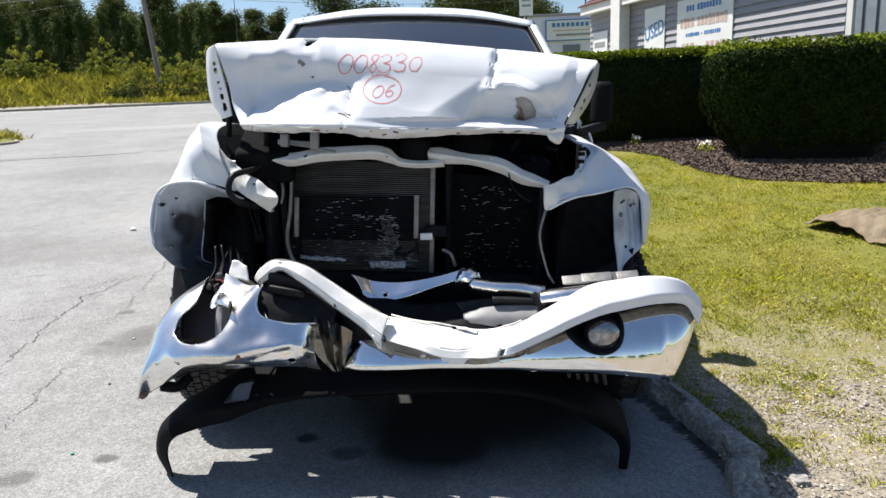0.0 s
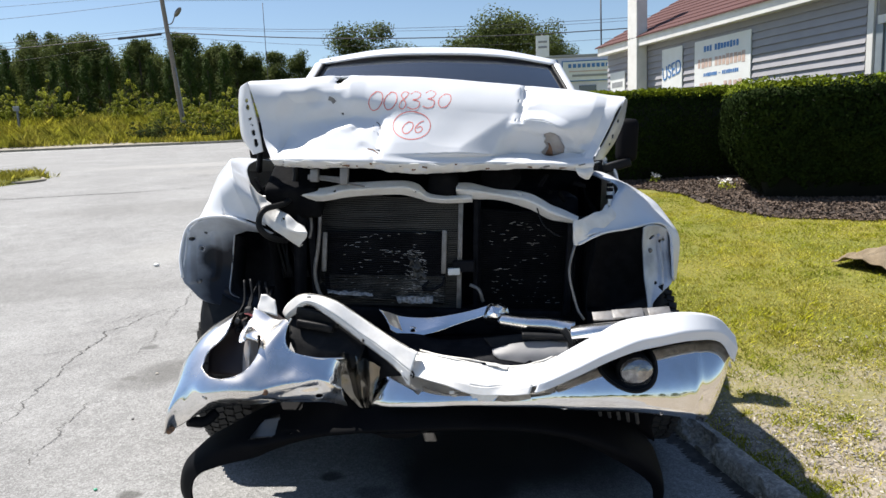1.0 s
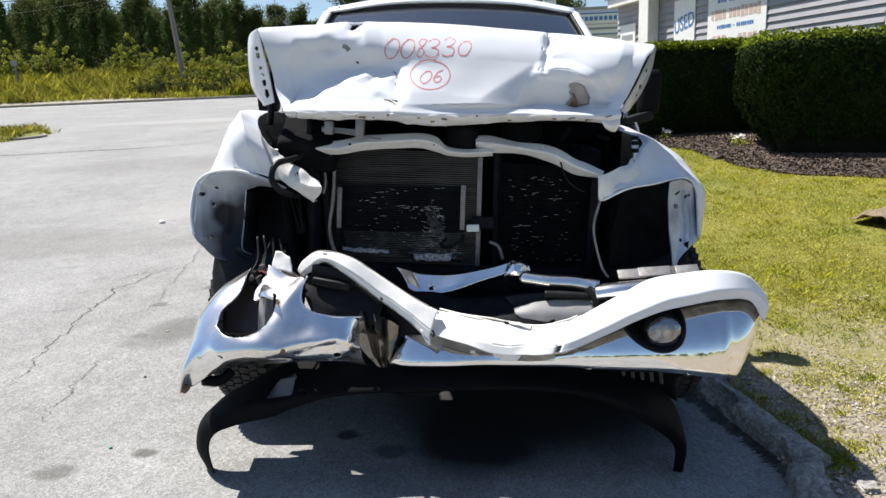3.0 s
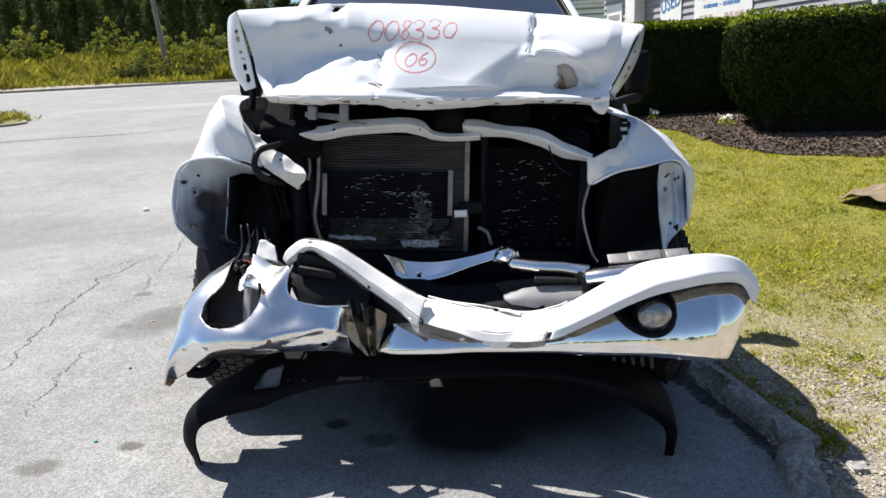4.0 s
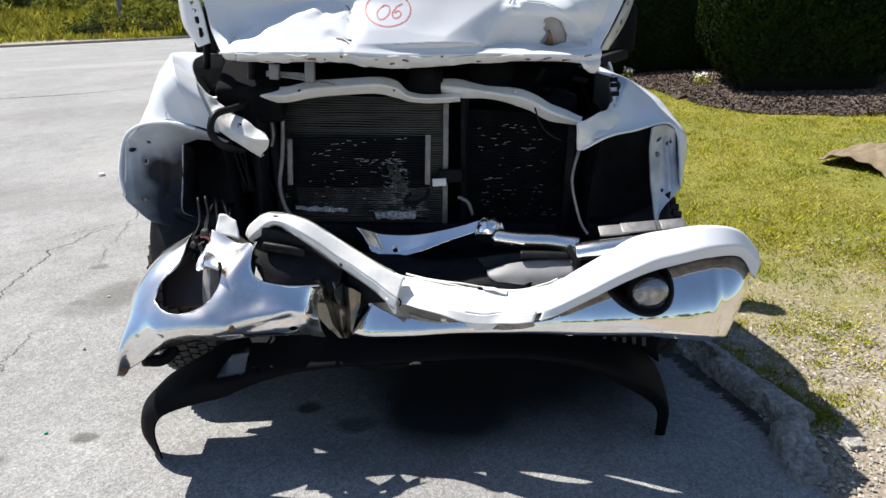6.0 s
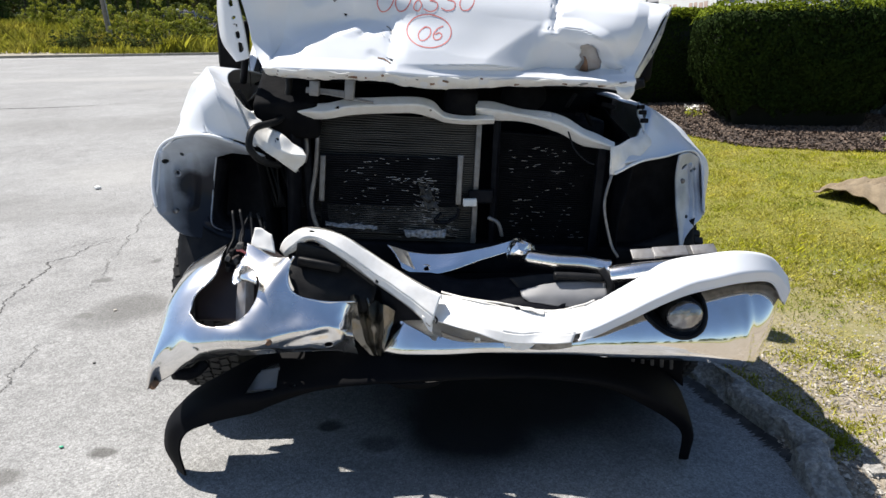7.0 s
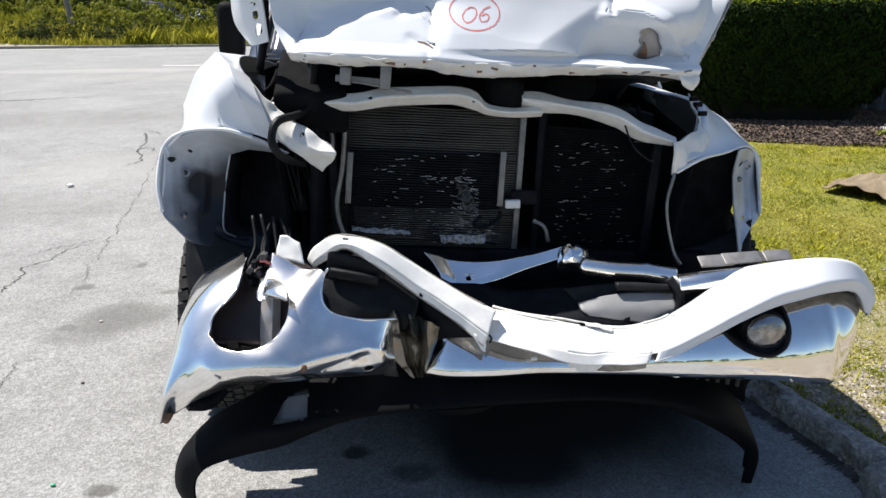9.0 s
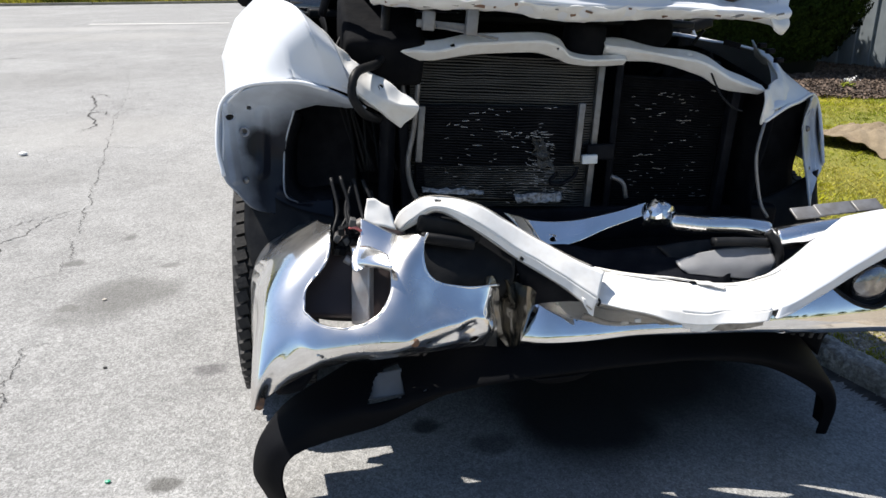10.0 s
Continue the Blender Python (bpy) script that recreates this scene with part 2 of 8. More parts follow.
M_RIB = mat("ribbed_metal", (0.25, 0.285, 0.31), 0.5, metal=0.3, second=(0.17, 0.195, 0.21), scale=6, amount=0.5)
M_BURLAP = mat("burlap", (0.20, 0.155, 0.10), 0.95, second=(0.13, 0.10, 0.065), scale=60, amount=0.7, bump=0.6, bump_scale=140, third=(0.26, 0.21, 0.14), third_scale=4, third_amount=0.5)
M_PETAL = mat("white_petal", (0.78, 0.76, 0.74), 0.6, translucent=0.3)
M_SUV = mat("black_car_paint", (0.012, 0.013, 0.018), 0.15, second=(0.02, 0.02, 0.025), scale=4, amount=0.5, coat=0.8)
M_LINE = mat("road_line_paint", (0.62, 0.61, 0.58), 0.8, second=(0.42, 0.41, 0.39), scale=25, amount=0.6)
M_GREEN = mat("green_scrap", (0.02, 0.33, 0.18), 0.4)
def mottle(m, scale, lo, hi, stretch=(1, 1, 1)):
    """Varies a ground material's tone in soft patches."""
    n, l = m.node_tree.nodes, m.node_tree.links
    bs = n["Principled BSDF"]
    src = bs.inputs["Base Color"].links[0].from_socket
    tc, mp, no, r, x = (n.new(k) for k in ("ShaderNodeTexCoord", "ShaderNodeMapping", "ShaderNodeTexNoise", "ShaderNodeMapRange", "ShaderNodeMix"))
    mp.inputs["Scale"].default_value = stretch
    no.inputs["Scale"].default_value, no.inputs["Detail"].default_value, no.inputs["Roughness"].default_value = scale, 9, 0.65
    r.inputs["From Min"].default_value, r.inputs["From Max"].default_value = 0.3, 0.7
    r.inputs["To Min"].default_value, r.inputs["To Max"].default_value = lo, hi
    x.data_type, x.blend_type = "RGBA", "MULTIPLY"
    x.inputs["Factor"].default_value = 1
    l.new(tc.outputs["Object"], mp.inputs["Vector"])
    l.new(mp.outputs[0], no.inputs["Vector"])
    l.new(no.outputs["Fac"], r.inputs["Value"])
    l.new(src, x.inputs[6])
    l.new(r.outputs[0], x.inputs[7])
    l.new(x.outputs[2], bs.inputs["Base Color"])


def dusty(m, scale, lo, hi):
    """Lets the gloss of a polished material vary with road film and dust."""
    n, l = m.node_tree.nodes, m.node_tree.links
    tc, no, r = (n.new(k) for k in ("ShaderNodeTexCoord", "ShaderNodeTexNoise", "ShaderNodeMapRange"))
    no.inputs["Scale"].default_value, no.inputs["Detail"].default_value, no.inputs["Roughness"].default_value = scale, 8, 0.6
    r.inputs["From Min"].default_value, r.inputs["From Max"].default_value = 0.42, 0.68
    r.inputs["To Min"].default_value, r.inputs["To Max"].default_value = lo, hi
    l.new(tc.outputs["Object"], no.inputs["Vector"])
    l.new(no.outputs["Fac"], r.inputs["Value"])
    l.new(r.outputs[0], n["Principled BSDF"].inputs["Roughness"])


dusty(M_CHROME, 6.0, 0.035, 0.15)
dusty(M_CHROME_CLEAN, 6.0, 0.03, 0.09)
dusty(M_PAINT, 4.0, 0.30, 0.50)


def hazy(m, rough, lo, hi, scale):
    """Lays a patchy scuffed film over a polished metal: part of the surface scatters widely."""
    n, l = m.node_tree.nodes, m.node_tree.links
    b = n["Principled BSDF"]
    film = n.new("ShaderNodeBsdfPrincipled")
    film.inputs["Metallic"].default_value, film.inputs["Roughness"].default_value = 1.0, rough
    l.new(b.inputs["Base Color"].links[0].from_socket, film.inputs["Base Color"])
    tc, no, r, mx = (n.new(k) for k in ("ShaderNodeTexCoord", "ShaderNodeTexNoise", "ShaderNodeMapRange", "ShaderNodeMixShader"))
    no.inputs["Scale"].default_value, no.inputs["Detail"].default_value = scale, 7
    r.inputs["From Min"].default_value, r.inputs["From Max"].default_value = 0.35, 0.65
    r.inputs["To Min"].default_value, r.inputs["To Max"].default_value = lo, hi
    l.new(tc.outputs["Object"], no.inputs["Vector"])
    l.new(no.outputs["Fac"], r.inputs["Value"])
    l.new(r.outputs[0], mx.inputs[0])
    l.new(b.outputs[0], mx.inputs[1])
    l.new(film.outputs[0], mx.inputs[2])
    l.new(mx.outputs[0], n["Material Output"].inputs["Surface"])


hazy(M_CHROME, 0.36, 0.05, 0.36, 7.0)
hazy(M_CHROME_CLEAN, 0.36, 0.01, 0.09, 7.0)
mottle(M_ROAD, 5.0, 0.87, 1.12)
mottle(M_ROAD, 30.0, 0.92, 1.07)
speckle(M_ROAD, 190, 0.5, 1.5, 0.42)
speckle(M_KERB, 120, 0.6, 1.4, 0.5)
# oil under the truck, widened and darkened to paint in its deep shadow
stained_and_shaded(M_ROAD, [(-0.09, 2.76, 0.33, 0.34, 0.96, (0.008, 0.0075, 0.008)), (0.14, 3.06, 0.66, 0.44, 0.94, (0.009, 0.0085, 0.009)), (0.15, 3.05, 0.85, 0.62, 0.5, (0.025, 0.025, 0.026)),
                 (0.98, 1.80, 0.34, 0.30, 0.75, (0.37, 0.335, 0.28)),
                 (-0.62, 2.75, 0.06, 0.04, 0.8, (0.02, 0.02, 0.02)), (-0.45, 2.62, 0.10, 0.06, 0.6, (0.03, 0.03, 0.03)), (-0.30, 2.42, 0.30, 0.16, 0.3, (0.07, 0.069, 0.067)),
                 (-4.2, 6.3, 1.6, 0.7, 0.35, (0.15, 0.148, 0.142)), (-8.5, 20.5, 4.5, 0.9, 0.4, (0.36, 0.355, 0.34)), (-3.0, 2.0, 0.9, 1.2, 0.3, (0.30, 0.295, 0.285)), (-5.5, 11.0, 2.2, 1.0, 0.35, (0.17, 0.168, 0.162)),
                 (-1.86, 3.95, 0.26, 0.22, 0.55, (0.085, 0.083, 0.078)), (-2.0, 3.75, 0.20, 0.12, 0.35, (0.10, 0.098, 0.093)), (-1.38, 3.2, 0.07, 0.05, 0.6, (0.075, 0.07, 0.075)),
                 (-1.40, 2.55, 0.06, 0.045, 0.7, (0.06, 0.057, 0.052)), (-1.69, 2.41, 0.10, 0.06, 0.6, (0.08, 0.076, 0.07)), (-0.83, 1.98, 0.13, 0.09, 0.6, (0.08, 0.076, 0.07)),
                 (-2.24, 4.4, 0.06, 0.05, 0.6, (0.08, 0.078, 0.074)), (-2.05, 4.77, 0.05, 0.06, 0.55, (0.08, 0.078, 0.074)), (-2.09, 3.85, 0.07, 0.05, 0.5, (0.09, 0.087, 0.08)), (-1.73, 4.28, 0.07, 0.04, 0.5, (0.09, 0.087, 0.083)),
                 (-3.2, 7.8, 1.2, 0.8, 0.35, (0.33, 0.325, 0.31)), (-6, 18, 3.0, 1.2, 0.4, (0.31, 0.305, 0.29))])


# ---- builders ----
def smooth(t):
    t = min(max(t, 0.0), 1.0)
    return t * t * (3 - 2 * t)


def ground_z(x, y):
    """Height of the road and of the land: it climbs away from the camera and falls towards the kerb."""
    rise = float(np.interp(y, (2.8, 6.8, 10), (-0.036, 0.13, 0.42))) if y < 10 else 0.42 + 0.062 * (min(y, 36) - 10) + 0.1 * (min(max(y, 36), 50) - 36)
    bank = 0.065 * min(max(y - 36, 0.0), 14.0) * smooth((-15 - x) / 6)
    gutter = 0.042 * smooth((x - 0.3) / 0.6) * smooth((5.5 - y) / 1.5)
    return rise + bank - gutter - 0.035 * min(max(x + 1.5, 0.0), 2.5)


def lawn_z(x, y):
    """The verge lies level with the road beside the broken kerb and banks up into the lawn."""
    up = smooth((y - 2.9) / 2.1)
    bank = up * max(0.056 * (min(y, 10) - 2.5) - float(np.interp(y, (2.8, 6.8, 10), (-0.036, 0.13, 0.42))), 0.0)
    return ground_z(x, y) + (0.035 + 0.065 * up) * smooth((x - 1.08) / 0.12) + 0.05 * smooth((x - 1.0) / 3.0) * smooth((y - 3) / 3) + bank * smooth((x - 1.0) / 0.5)


def mesh(name, verts, faces):
    me = bpy.data.meshes.new(name)
    me.from_pydata([tuple(map(float, v)) for v in verts], [], [tuple(map(int, f)) for f in faces])
    return me


def from_bm(name, bm):
    bmesh.ops.recalc_face_normals(bm, faces=bm.faces)
    me = bpy.data.meshes.new(name)
    bm.to_mesh(me)
    bm.free()
    return me


def part(name, me, material, parent=None, label="", soft=True, kind=""):
    """Links a mesh given in world coordinates as one object under a thing."""
    if not isinstance(me, bpy.types.Mesh):
        me = from_bm(name, me)
    me.materials.append(material)
    me.polygons.foreach_set("use_smooth", [soft] * len(me.polygons))
    ob = new(name, me)
    if parent:
        ob.parent = parent
        ob.matrix_parent_inverse = parent.matrix_world.inverted()
    return tagged(ob, label=label, kind=kind)


def thing(name, x, y, z, label, category, group="", kind=""):
    e = new(name)
    e.empty_display_size = 0.1
    e.matrix_world = Matrix.Translation((x, y, z))
    return tagged(e, label, category, group, kind)


def spline(points, n):
    """n+1 points along a smooth curve through the given ones."""
    p = np.array(points, float)
    m = len(p)
    if m == 2:
        t = np.linspace(0, 1, n + 1)[:, None]
        return p[0] * (1 - t) + p[1] * t
    q = np.vstack([2 * p[0] - p[1], p, 2 * p[-1] - p[-2]])
    res = []
    for u in np.linspace(0, m - 1, n + 1):
        i = min(int(u), m - 2)
        t = u - i
        a, b, c, d = q[i], q[i + 1], q[i + 2], q[i + 3]
        res.append(0.5 * (2 * b + (c - a) * t + (2 * a - 5 * b + 4 * c - d) * t * t + (3 * b - a - 3 * c + d) * t ** 3))
    return np.array(res)


def loft(rows, nu, nv, straight=False):
    """A grid through rows of points: nv steps across the rows, smooth or straight from row to row, nu along each."""
    lines = [spline(r, nu) for r in rows]
    if straight:
        per = max(1, nv // (len(rows) - 1))
        out = [lines[0]]
        for a, b in zip(lines, lines[1:]):
            out += [a + (b - a) * (k + 1) / per for k in range(per)]
        return np.array(out)
    return np.array([spline([l[i] for l in lines], nv) for i in range(nu + 1)]).transpose(1, 0, 2)


def inside(poly, x, z):
    hit = False
    for i in range(len(poly)):
        (x1, z1), (x2, z2) = poly[i - 1], poly[i]
        if (z1 > z) != (z2 > z) and x < (x2 - x1) * (z - z1) / (z2 - z1) + x1:
            hit = not hit
    return hit


def nearest(poly, x, z):
    best = None
    for i in range(len(poly)):
        a, b = Vector(poly[i - 1]), Vector(poly[i])
        d = b - a
        t = min(max((Vector((x, z)) - a).dot(d) / max(d.length_squared, 1e-9), 0), 1)
        q = a + t * d
        e = (q - Vector((x, z))).length
        if best is None or e < best[0]:
            best = (e, q)
    return best


def ring(cx, cz, rx, rz, n=20, turn=0.0):
    c, s = math.cos(turn), math.sin(turn)
    pts = [(rx * math.cos(a), rz * math.sin(a)) for a in (2 * math.pi * i / n for i in range(n))]
    return [(cx + c * u - s * v, cz + s * u + c * v) for u, v in pts]


def sheet(name, grid, material, parent=None, thick=0.004, holes=(), label="", wrinkle=0.0, wrinkle_scale=8.0, seed=0.0, soft=True, crisp=False):
    """A pressed sheet from a grid of points, with openings cut where the polygons (x, z) lie, and a thickness."""
    nv, nu = grid.shape[0] - 1, grid.shape[1] - 1
    g = grid.copy()
    if wrinkle:
        for i in range(nv + 1):
            for j in range(nu + 1):
                p = Vector(g[i, j])
                k = noise.noise_vector(p * wrinkle_scale + Vector((seed, seed, seed)))
                g[i, j] += np.array(k) * wrinkle
    inn = np.zeros((nv + 1, nu + 1), bool)
    for poly in holes:
        own = np.array([[inside(poly, q[0], q[2]) for q in row] for row in g])
        pad = np.pad(~own, 1)
        rim = own & (pad[:-2, 1:-1] | pad[2:, 1:-1] | pad[1:-1, :-2] | pad[1:-1, 2:] | pad[:-2, :-2] | pad[2:, 2:] | pad[:-2, 2:] | pad[2:, :-2])
        for i, j in zip(*np.nonzero(rim)):
            q = nearest(poly, g[i, j][0], g[i, j][2])[1]
            g[i, j][0], g[i, j][2] = q.x, q.y
        inn |= own
    verts = g.reshape(-1, 3)
    w = nu + 1
    faces = []
    for i in range(nv):
        for j in range(nu):
            ids = (i * w + j, i * w + j + 1, (i + 1) * w + j + 1, (i + 1) * w + j)
            if holes and inn.reshape(-1)[list(ids)].all():
                continue
            faces.append(ids)
    me = mesh(name, verts, faces)
    ob = part(name, me, material, parent, label, soft)
    if crisp:
        ob.modifiers.new("creases", "EDGE_SPLIT").split_angle = radians(28)
    if thick:
        md = ob.modifiers.new("thickness", "SOLIDIFY")
        md.thickness, md.offset = thick, 0.0
    return ob


def tube(name, pts, r, material, parent=None, n=24, sides=10, label="", flat=1.0, end=None):
    """A round bar or hose along a smooth curve; r may taper to end."""
    c = spline(pts, n)
    verts, faces = [], []
    for i, p in enumerate(c):
        d = Vector(c[min(i + 1, n)] - c[max(i - 1, 0)]).normalized()
        a = d.cross(Vector((0.13, 0.31, 0.94)))
        a.normalize()
        b = d.cross(a)
        rr = r if end is None else r + (end - r) * i / n
        for k in range(sides):
            t = 2 * math.pi * k / sides
            verts.append(Vector(p) + a * rr * math.cos(t) + b * rr * flat * math.sin(t))
    for i in range(n):
        for k in range(sides):
            k2 = (k + 1) % sides
            faces.append((i * sides + k, i * sides + k2, (i + 1) * sides + k2, (i + 1) * sides + k))
    faces += [tuple(range(sides))[::-1], tuple(n * sides + k for k in range(sides))]
    return part(name, mesh(name, verts, faces), material, parent, label)


def block(sx, sy, sz, bevel=0.01, m=None, segs=2):
    """A bevelled box of that size about the origin, moved by m."""
    bm = bmesh.new()
    bmesh.ops.create_cube(bm, size=1, matrix=Matrix.Diagonal((sx, sy, sz, 1)))
    if bevel:
        bmesh.ops.bevel(bm, geom=list(bm.edges), offset=bevel, segments=segs, affect="EDGES", profile=0.6)
    if m:
        bmesh.ops.transform(bm, matrix=m, verts=bm.verts)
    return bm


def bar_between(a, b, w, d, bevel=0.003):
    """A flat bar from a to b."""
    a, b = Vector(a), Vector(b)
    m = Matrix.Translation((a + b) / 2) @ (b - a).to_track_quat("Z", "Y").to_matrix().to_4x4()
    return block(w, d, (b - a).length, bevel, m)


def scatter_leaves(points, normals, size, spread=0.8, seed=1, long=1.0):
    """Small leaf quads with a fold at the points, turned about at random round the normals."""
    rng = np.random.default_rng(seed)
    n = len(points)
    a = rng.normal(size=(n, 3))
    nn = normals + spread * rng.normal(size=(n, 3))
    nn /= np.linalg.norm(nn, axis=1)[:, None] + 1e-9
    a -= (a * nn).sum(1)[:, None] * nn
    a /= np.linalg.norm(a, axis=1)[:, None] + 1e-9
    b = np.cross(nn, a)
    s = (size * rng.uniform(0.55, 1.3, n))[:, None]
    v = np.stack([points - a * s * 0.5 * long, points + b * s * 0.32 + nn * s * 0.10, points + a * s * 0.5 * long, points - b * s * 0.32 + nn * s * 0.10], 1).reshape(-1, 3)
    f = np.arange(4 * n).reshape(-1, 4)
    return v, f


def leaf_mesh(name, verts, faces):
    me = bpy.data.meshes.new(name)
    me.vertices.add(len(verts))
    me.vertices.foreach_set("co", np.asarray(verts, np.float32).ravel())
    k = faces.shape[1]
    me.loops.add(faces.size)
    me.loops.foreach_set("vertex_index", faces.astype(np.int32).ravel())
    me.polygons.add(len(faces))
    me.polygons.foreach_set("loop_start", np.arange(0, faces.size, k, dtype=np.int32))
    me.update(calc_edges=True)
    return me


# ---- ground, road, kerb, lawn ----
def land(name, x0, x1, y0, y1, nx, ny, height, material, keep=None, label="", xs=None, ys=None):
    """A piece of ground as a grid that follows height(x, y)."""
    xs = np.linspace(x0, x1, nx + 1) if xs is None else xs
    ys = np.linspace(y0, y1, ny + 1) if ys is None else ys
    nx, ny = len(xs) - 1, len(ys) - 1
    verts = [(x, y, height(x, y)) for y in ys for x in xs]
    faces = []
    for j in range(ny):
        for i in range(nx):
            if keep is None or keep((xs[i] + xs[i + 1]) / 2, (ys[j] + ys[j + 1]) / 2):
                a = j * (nx + 1) + i
                faces.append((a, a + 1, a + nx + 2, a + nx + 1))
    ob = part(name, mesh(name, verts, faces), material)
    return tagged(ob, label, name.replace("_", " "), kind="structure")


M_VERGE = mat("verge", (0.150, 0.150, 0.018), 0.95, second=(0.24, 0.20, 0.050), scale=40, amount=0.7, bump=0.9, bump_scale=90, third=(0.10, 0.13, 0.014), third_scale=0.9, third_amount=0.6)


def gravel_mix(m):
    """Turns the verge to gravel towards the road's near end, with a ragged border."""
    n, l = m.node_tree.nodes, m.node_tree.links
    b = n["Principled BSDF"]
    grass = b.inputs["Base Color"].links[0].from_socket
    tc = n.new("ShaderNodeTexCoord")
    sep = n.new("ShaderNodeSeparateXYZ")
    l.new(tc.outputs["Object"], sep.inputs[0])
    no = n.new("ShaderNodeTexNoise")
    no.inputs["Scale"].default_value, no.inputs["Detail"].default_value = 3.5, 8
    l.new(tc.outputs["Object"], no.inputs["Vector"])
    ad = n.new("ShaderNodeMath")
    ad.operation = "MULTIPLY_ADD"
    l.new(no.outputs["Fac"], ad.inputs[0])
    ad.inputs[1].default_value = 2.2
    l.new(sep.outputs["Y"], ad.inputs[2])
    r = n.new("ShaderNodeMapRange")
    r.inputs["From Min"].default_value, r.inputs["From Max"].default_value = 4.1, 5.4
    l.new(ad.outputs[0], r.inputs["Value"])
    st = n.new("ShaderNodeTexVoronoi")
    st.inputs["Scale"].default_value = 75
    l.new(tc.outputs["Object"], st.inputs["Vector"])
    ramp = n.new("ShaderNodeMix")
    ramp.data_type = "RGBA"
    bw = n.new("ShaderNodeRGBToBW")
    l.new(st.outputs["Color"], bw.inputs[0])
    l.new(bw.outputs[0], ramp.inputs["Factor"])
    ramp.inputs[6].default_value = (0.15, 0.125, 0.09, 1)
    ramp.inputs[7].default_value = (0.36, 0.315, 0.25, 1)
    x = n.new("ShaderNodeMix")
    x.data_type = "RGBA"
    l.new(r.outputs[0], x.inputs["Factor"])
    l.new(ramp.outputs[2], x.inputs[6])
    l.new(grass, x.inputs[7])
    l.new(x.outputs[2], b.inputs["Base Color"])


gravel_mix(M_VERGE)
far = np.array([-500, -300, -180, -110, -70, -45, -30, -20, -12, -6, 0, 6, 12, 20, 30, 45, 70, 110, 180, 300, 500.0])
fary = np.array([-500, -300, -150, -70, -30, -14, -6, 0, 5, 10, 20, 30, 36, 43, 50, 60, 75, 110, 180, 300, 500.0])
land("ground", 0, 0, 0, 0, 0, 0, lambda x, y: ground_z(x, max(y, -14)) - (0.45 if y < 33 else 0.035), M_SOIL, label="rough grassy land reaching the horizon", xs=far, ys=fary)
FAR_EDGE = 35.6


def on_road(x, y):
    return x < 1.10 or y > 19


road = land("road", -60, 30, -14, FAR_EDGE, 0, 0, ground_z, M_ROAD, on_road, "grey worn asphalt road with cracks, oil stains and painted truck shade",
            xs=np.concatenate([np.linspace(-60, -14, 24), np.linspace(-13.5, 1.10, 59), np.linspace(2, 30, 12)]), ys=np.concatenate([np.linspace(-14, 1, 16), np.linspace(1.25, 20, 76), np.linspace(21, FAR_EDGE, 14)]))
lawn = land("lawn", 1.10, 14, -14, 19, 0, 0, lambda x, y: lawn_z(x, y) + 0.012 * noise.noise(Vector((x * 1.5, y * 1.5, 0))), M_VERGE,
            None, "sunlit yellow-green lawn running into gravel beside the kerb", xs=np.concatenate([np.linspace(1.10, 5, 60), np.linspace(5.3, 14, 20)]), ys=np.concatenate([np.linspace(-14, -2.15, 30), np.linspace(-2, 19, 140)]))


def kerb_x(y):
    """Street face of the kerb, which swings away from the truck towards its broken end."""
    return 1.035 - 0.27 * (min(y, 3.4) - 2.95) - 0.05 * max(y - 3.4, 0.0)


def ribbon(name, pts, w, material, parent, seed, lift=0.003):
    """A ragged crack along a line on the road."""
    rng = random.Random(seed)
    c = spline([(x, y, 0) for x, y in pts], 26 * len(pts))
    verts, faces = [], []
    for i, p in enumerate(c):
        d = c[min(i + 1, len(c) - 1)] - c[max(i - 1, 0)]
        d = d / (np.linalg.norm(d) + 1e-9)
        nrm = np.array((-d[1], d[0], 0))
        off = 0.05 * noise.noise(Vector((p[0] * 7, p[1] * 7, seed))) + 0.03 * noise.noise(Vector((p[0] * 25, p[1] * 25, seed))) + rng.uniform(-0.008, 0.008)
        ww = 0.55 * w * rng.uniform(0.2, 1.4) * (0.25 + 0.75 * math.sin(math.pi * min(max(i / (len(c) - 1), 0.04), 0.96)))
        for s in (-1, 1):
            q = p + nrm * (off + s * ww / 2)
            verts.append((q[0], q[1], ground_z(q[0], q[1]) + lift))
    for i in range(len(c) - 1):
        faces.append((2 * i, 2 * i + 1, 2 * i + 3, 2 * i + 2))
    return part(name, mesh(name, verts, faces), material, parent, "dark ragged crack")


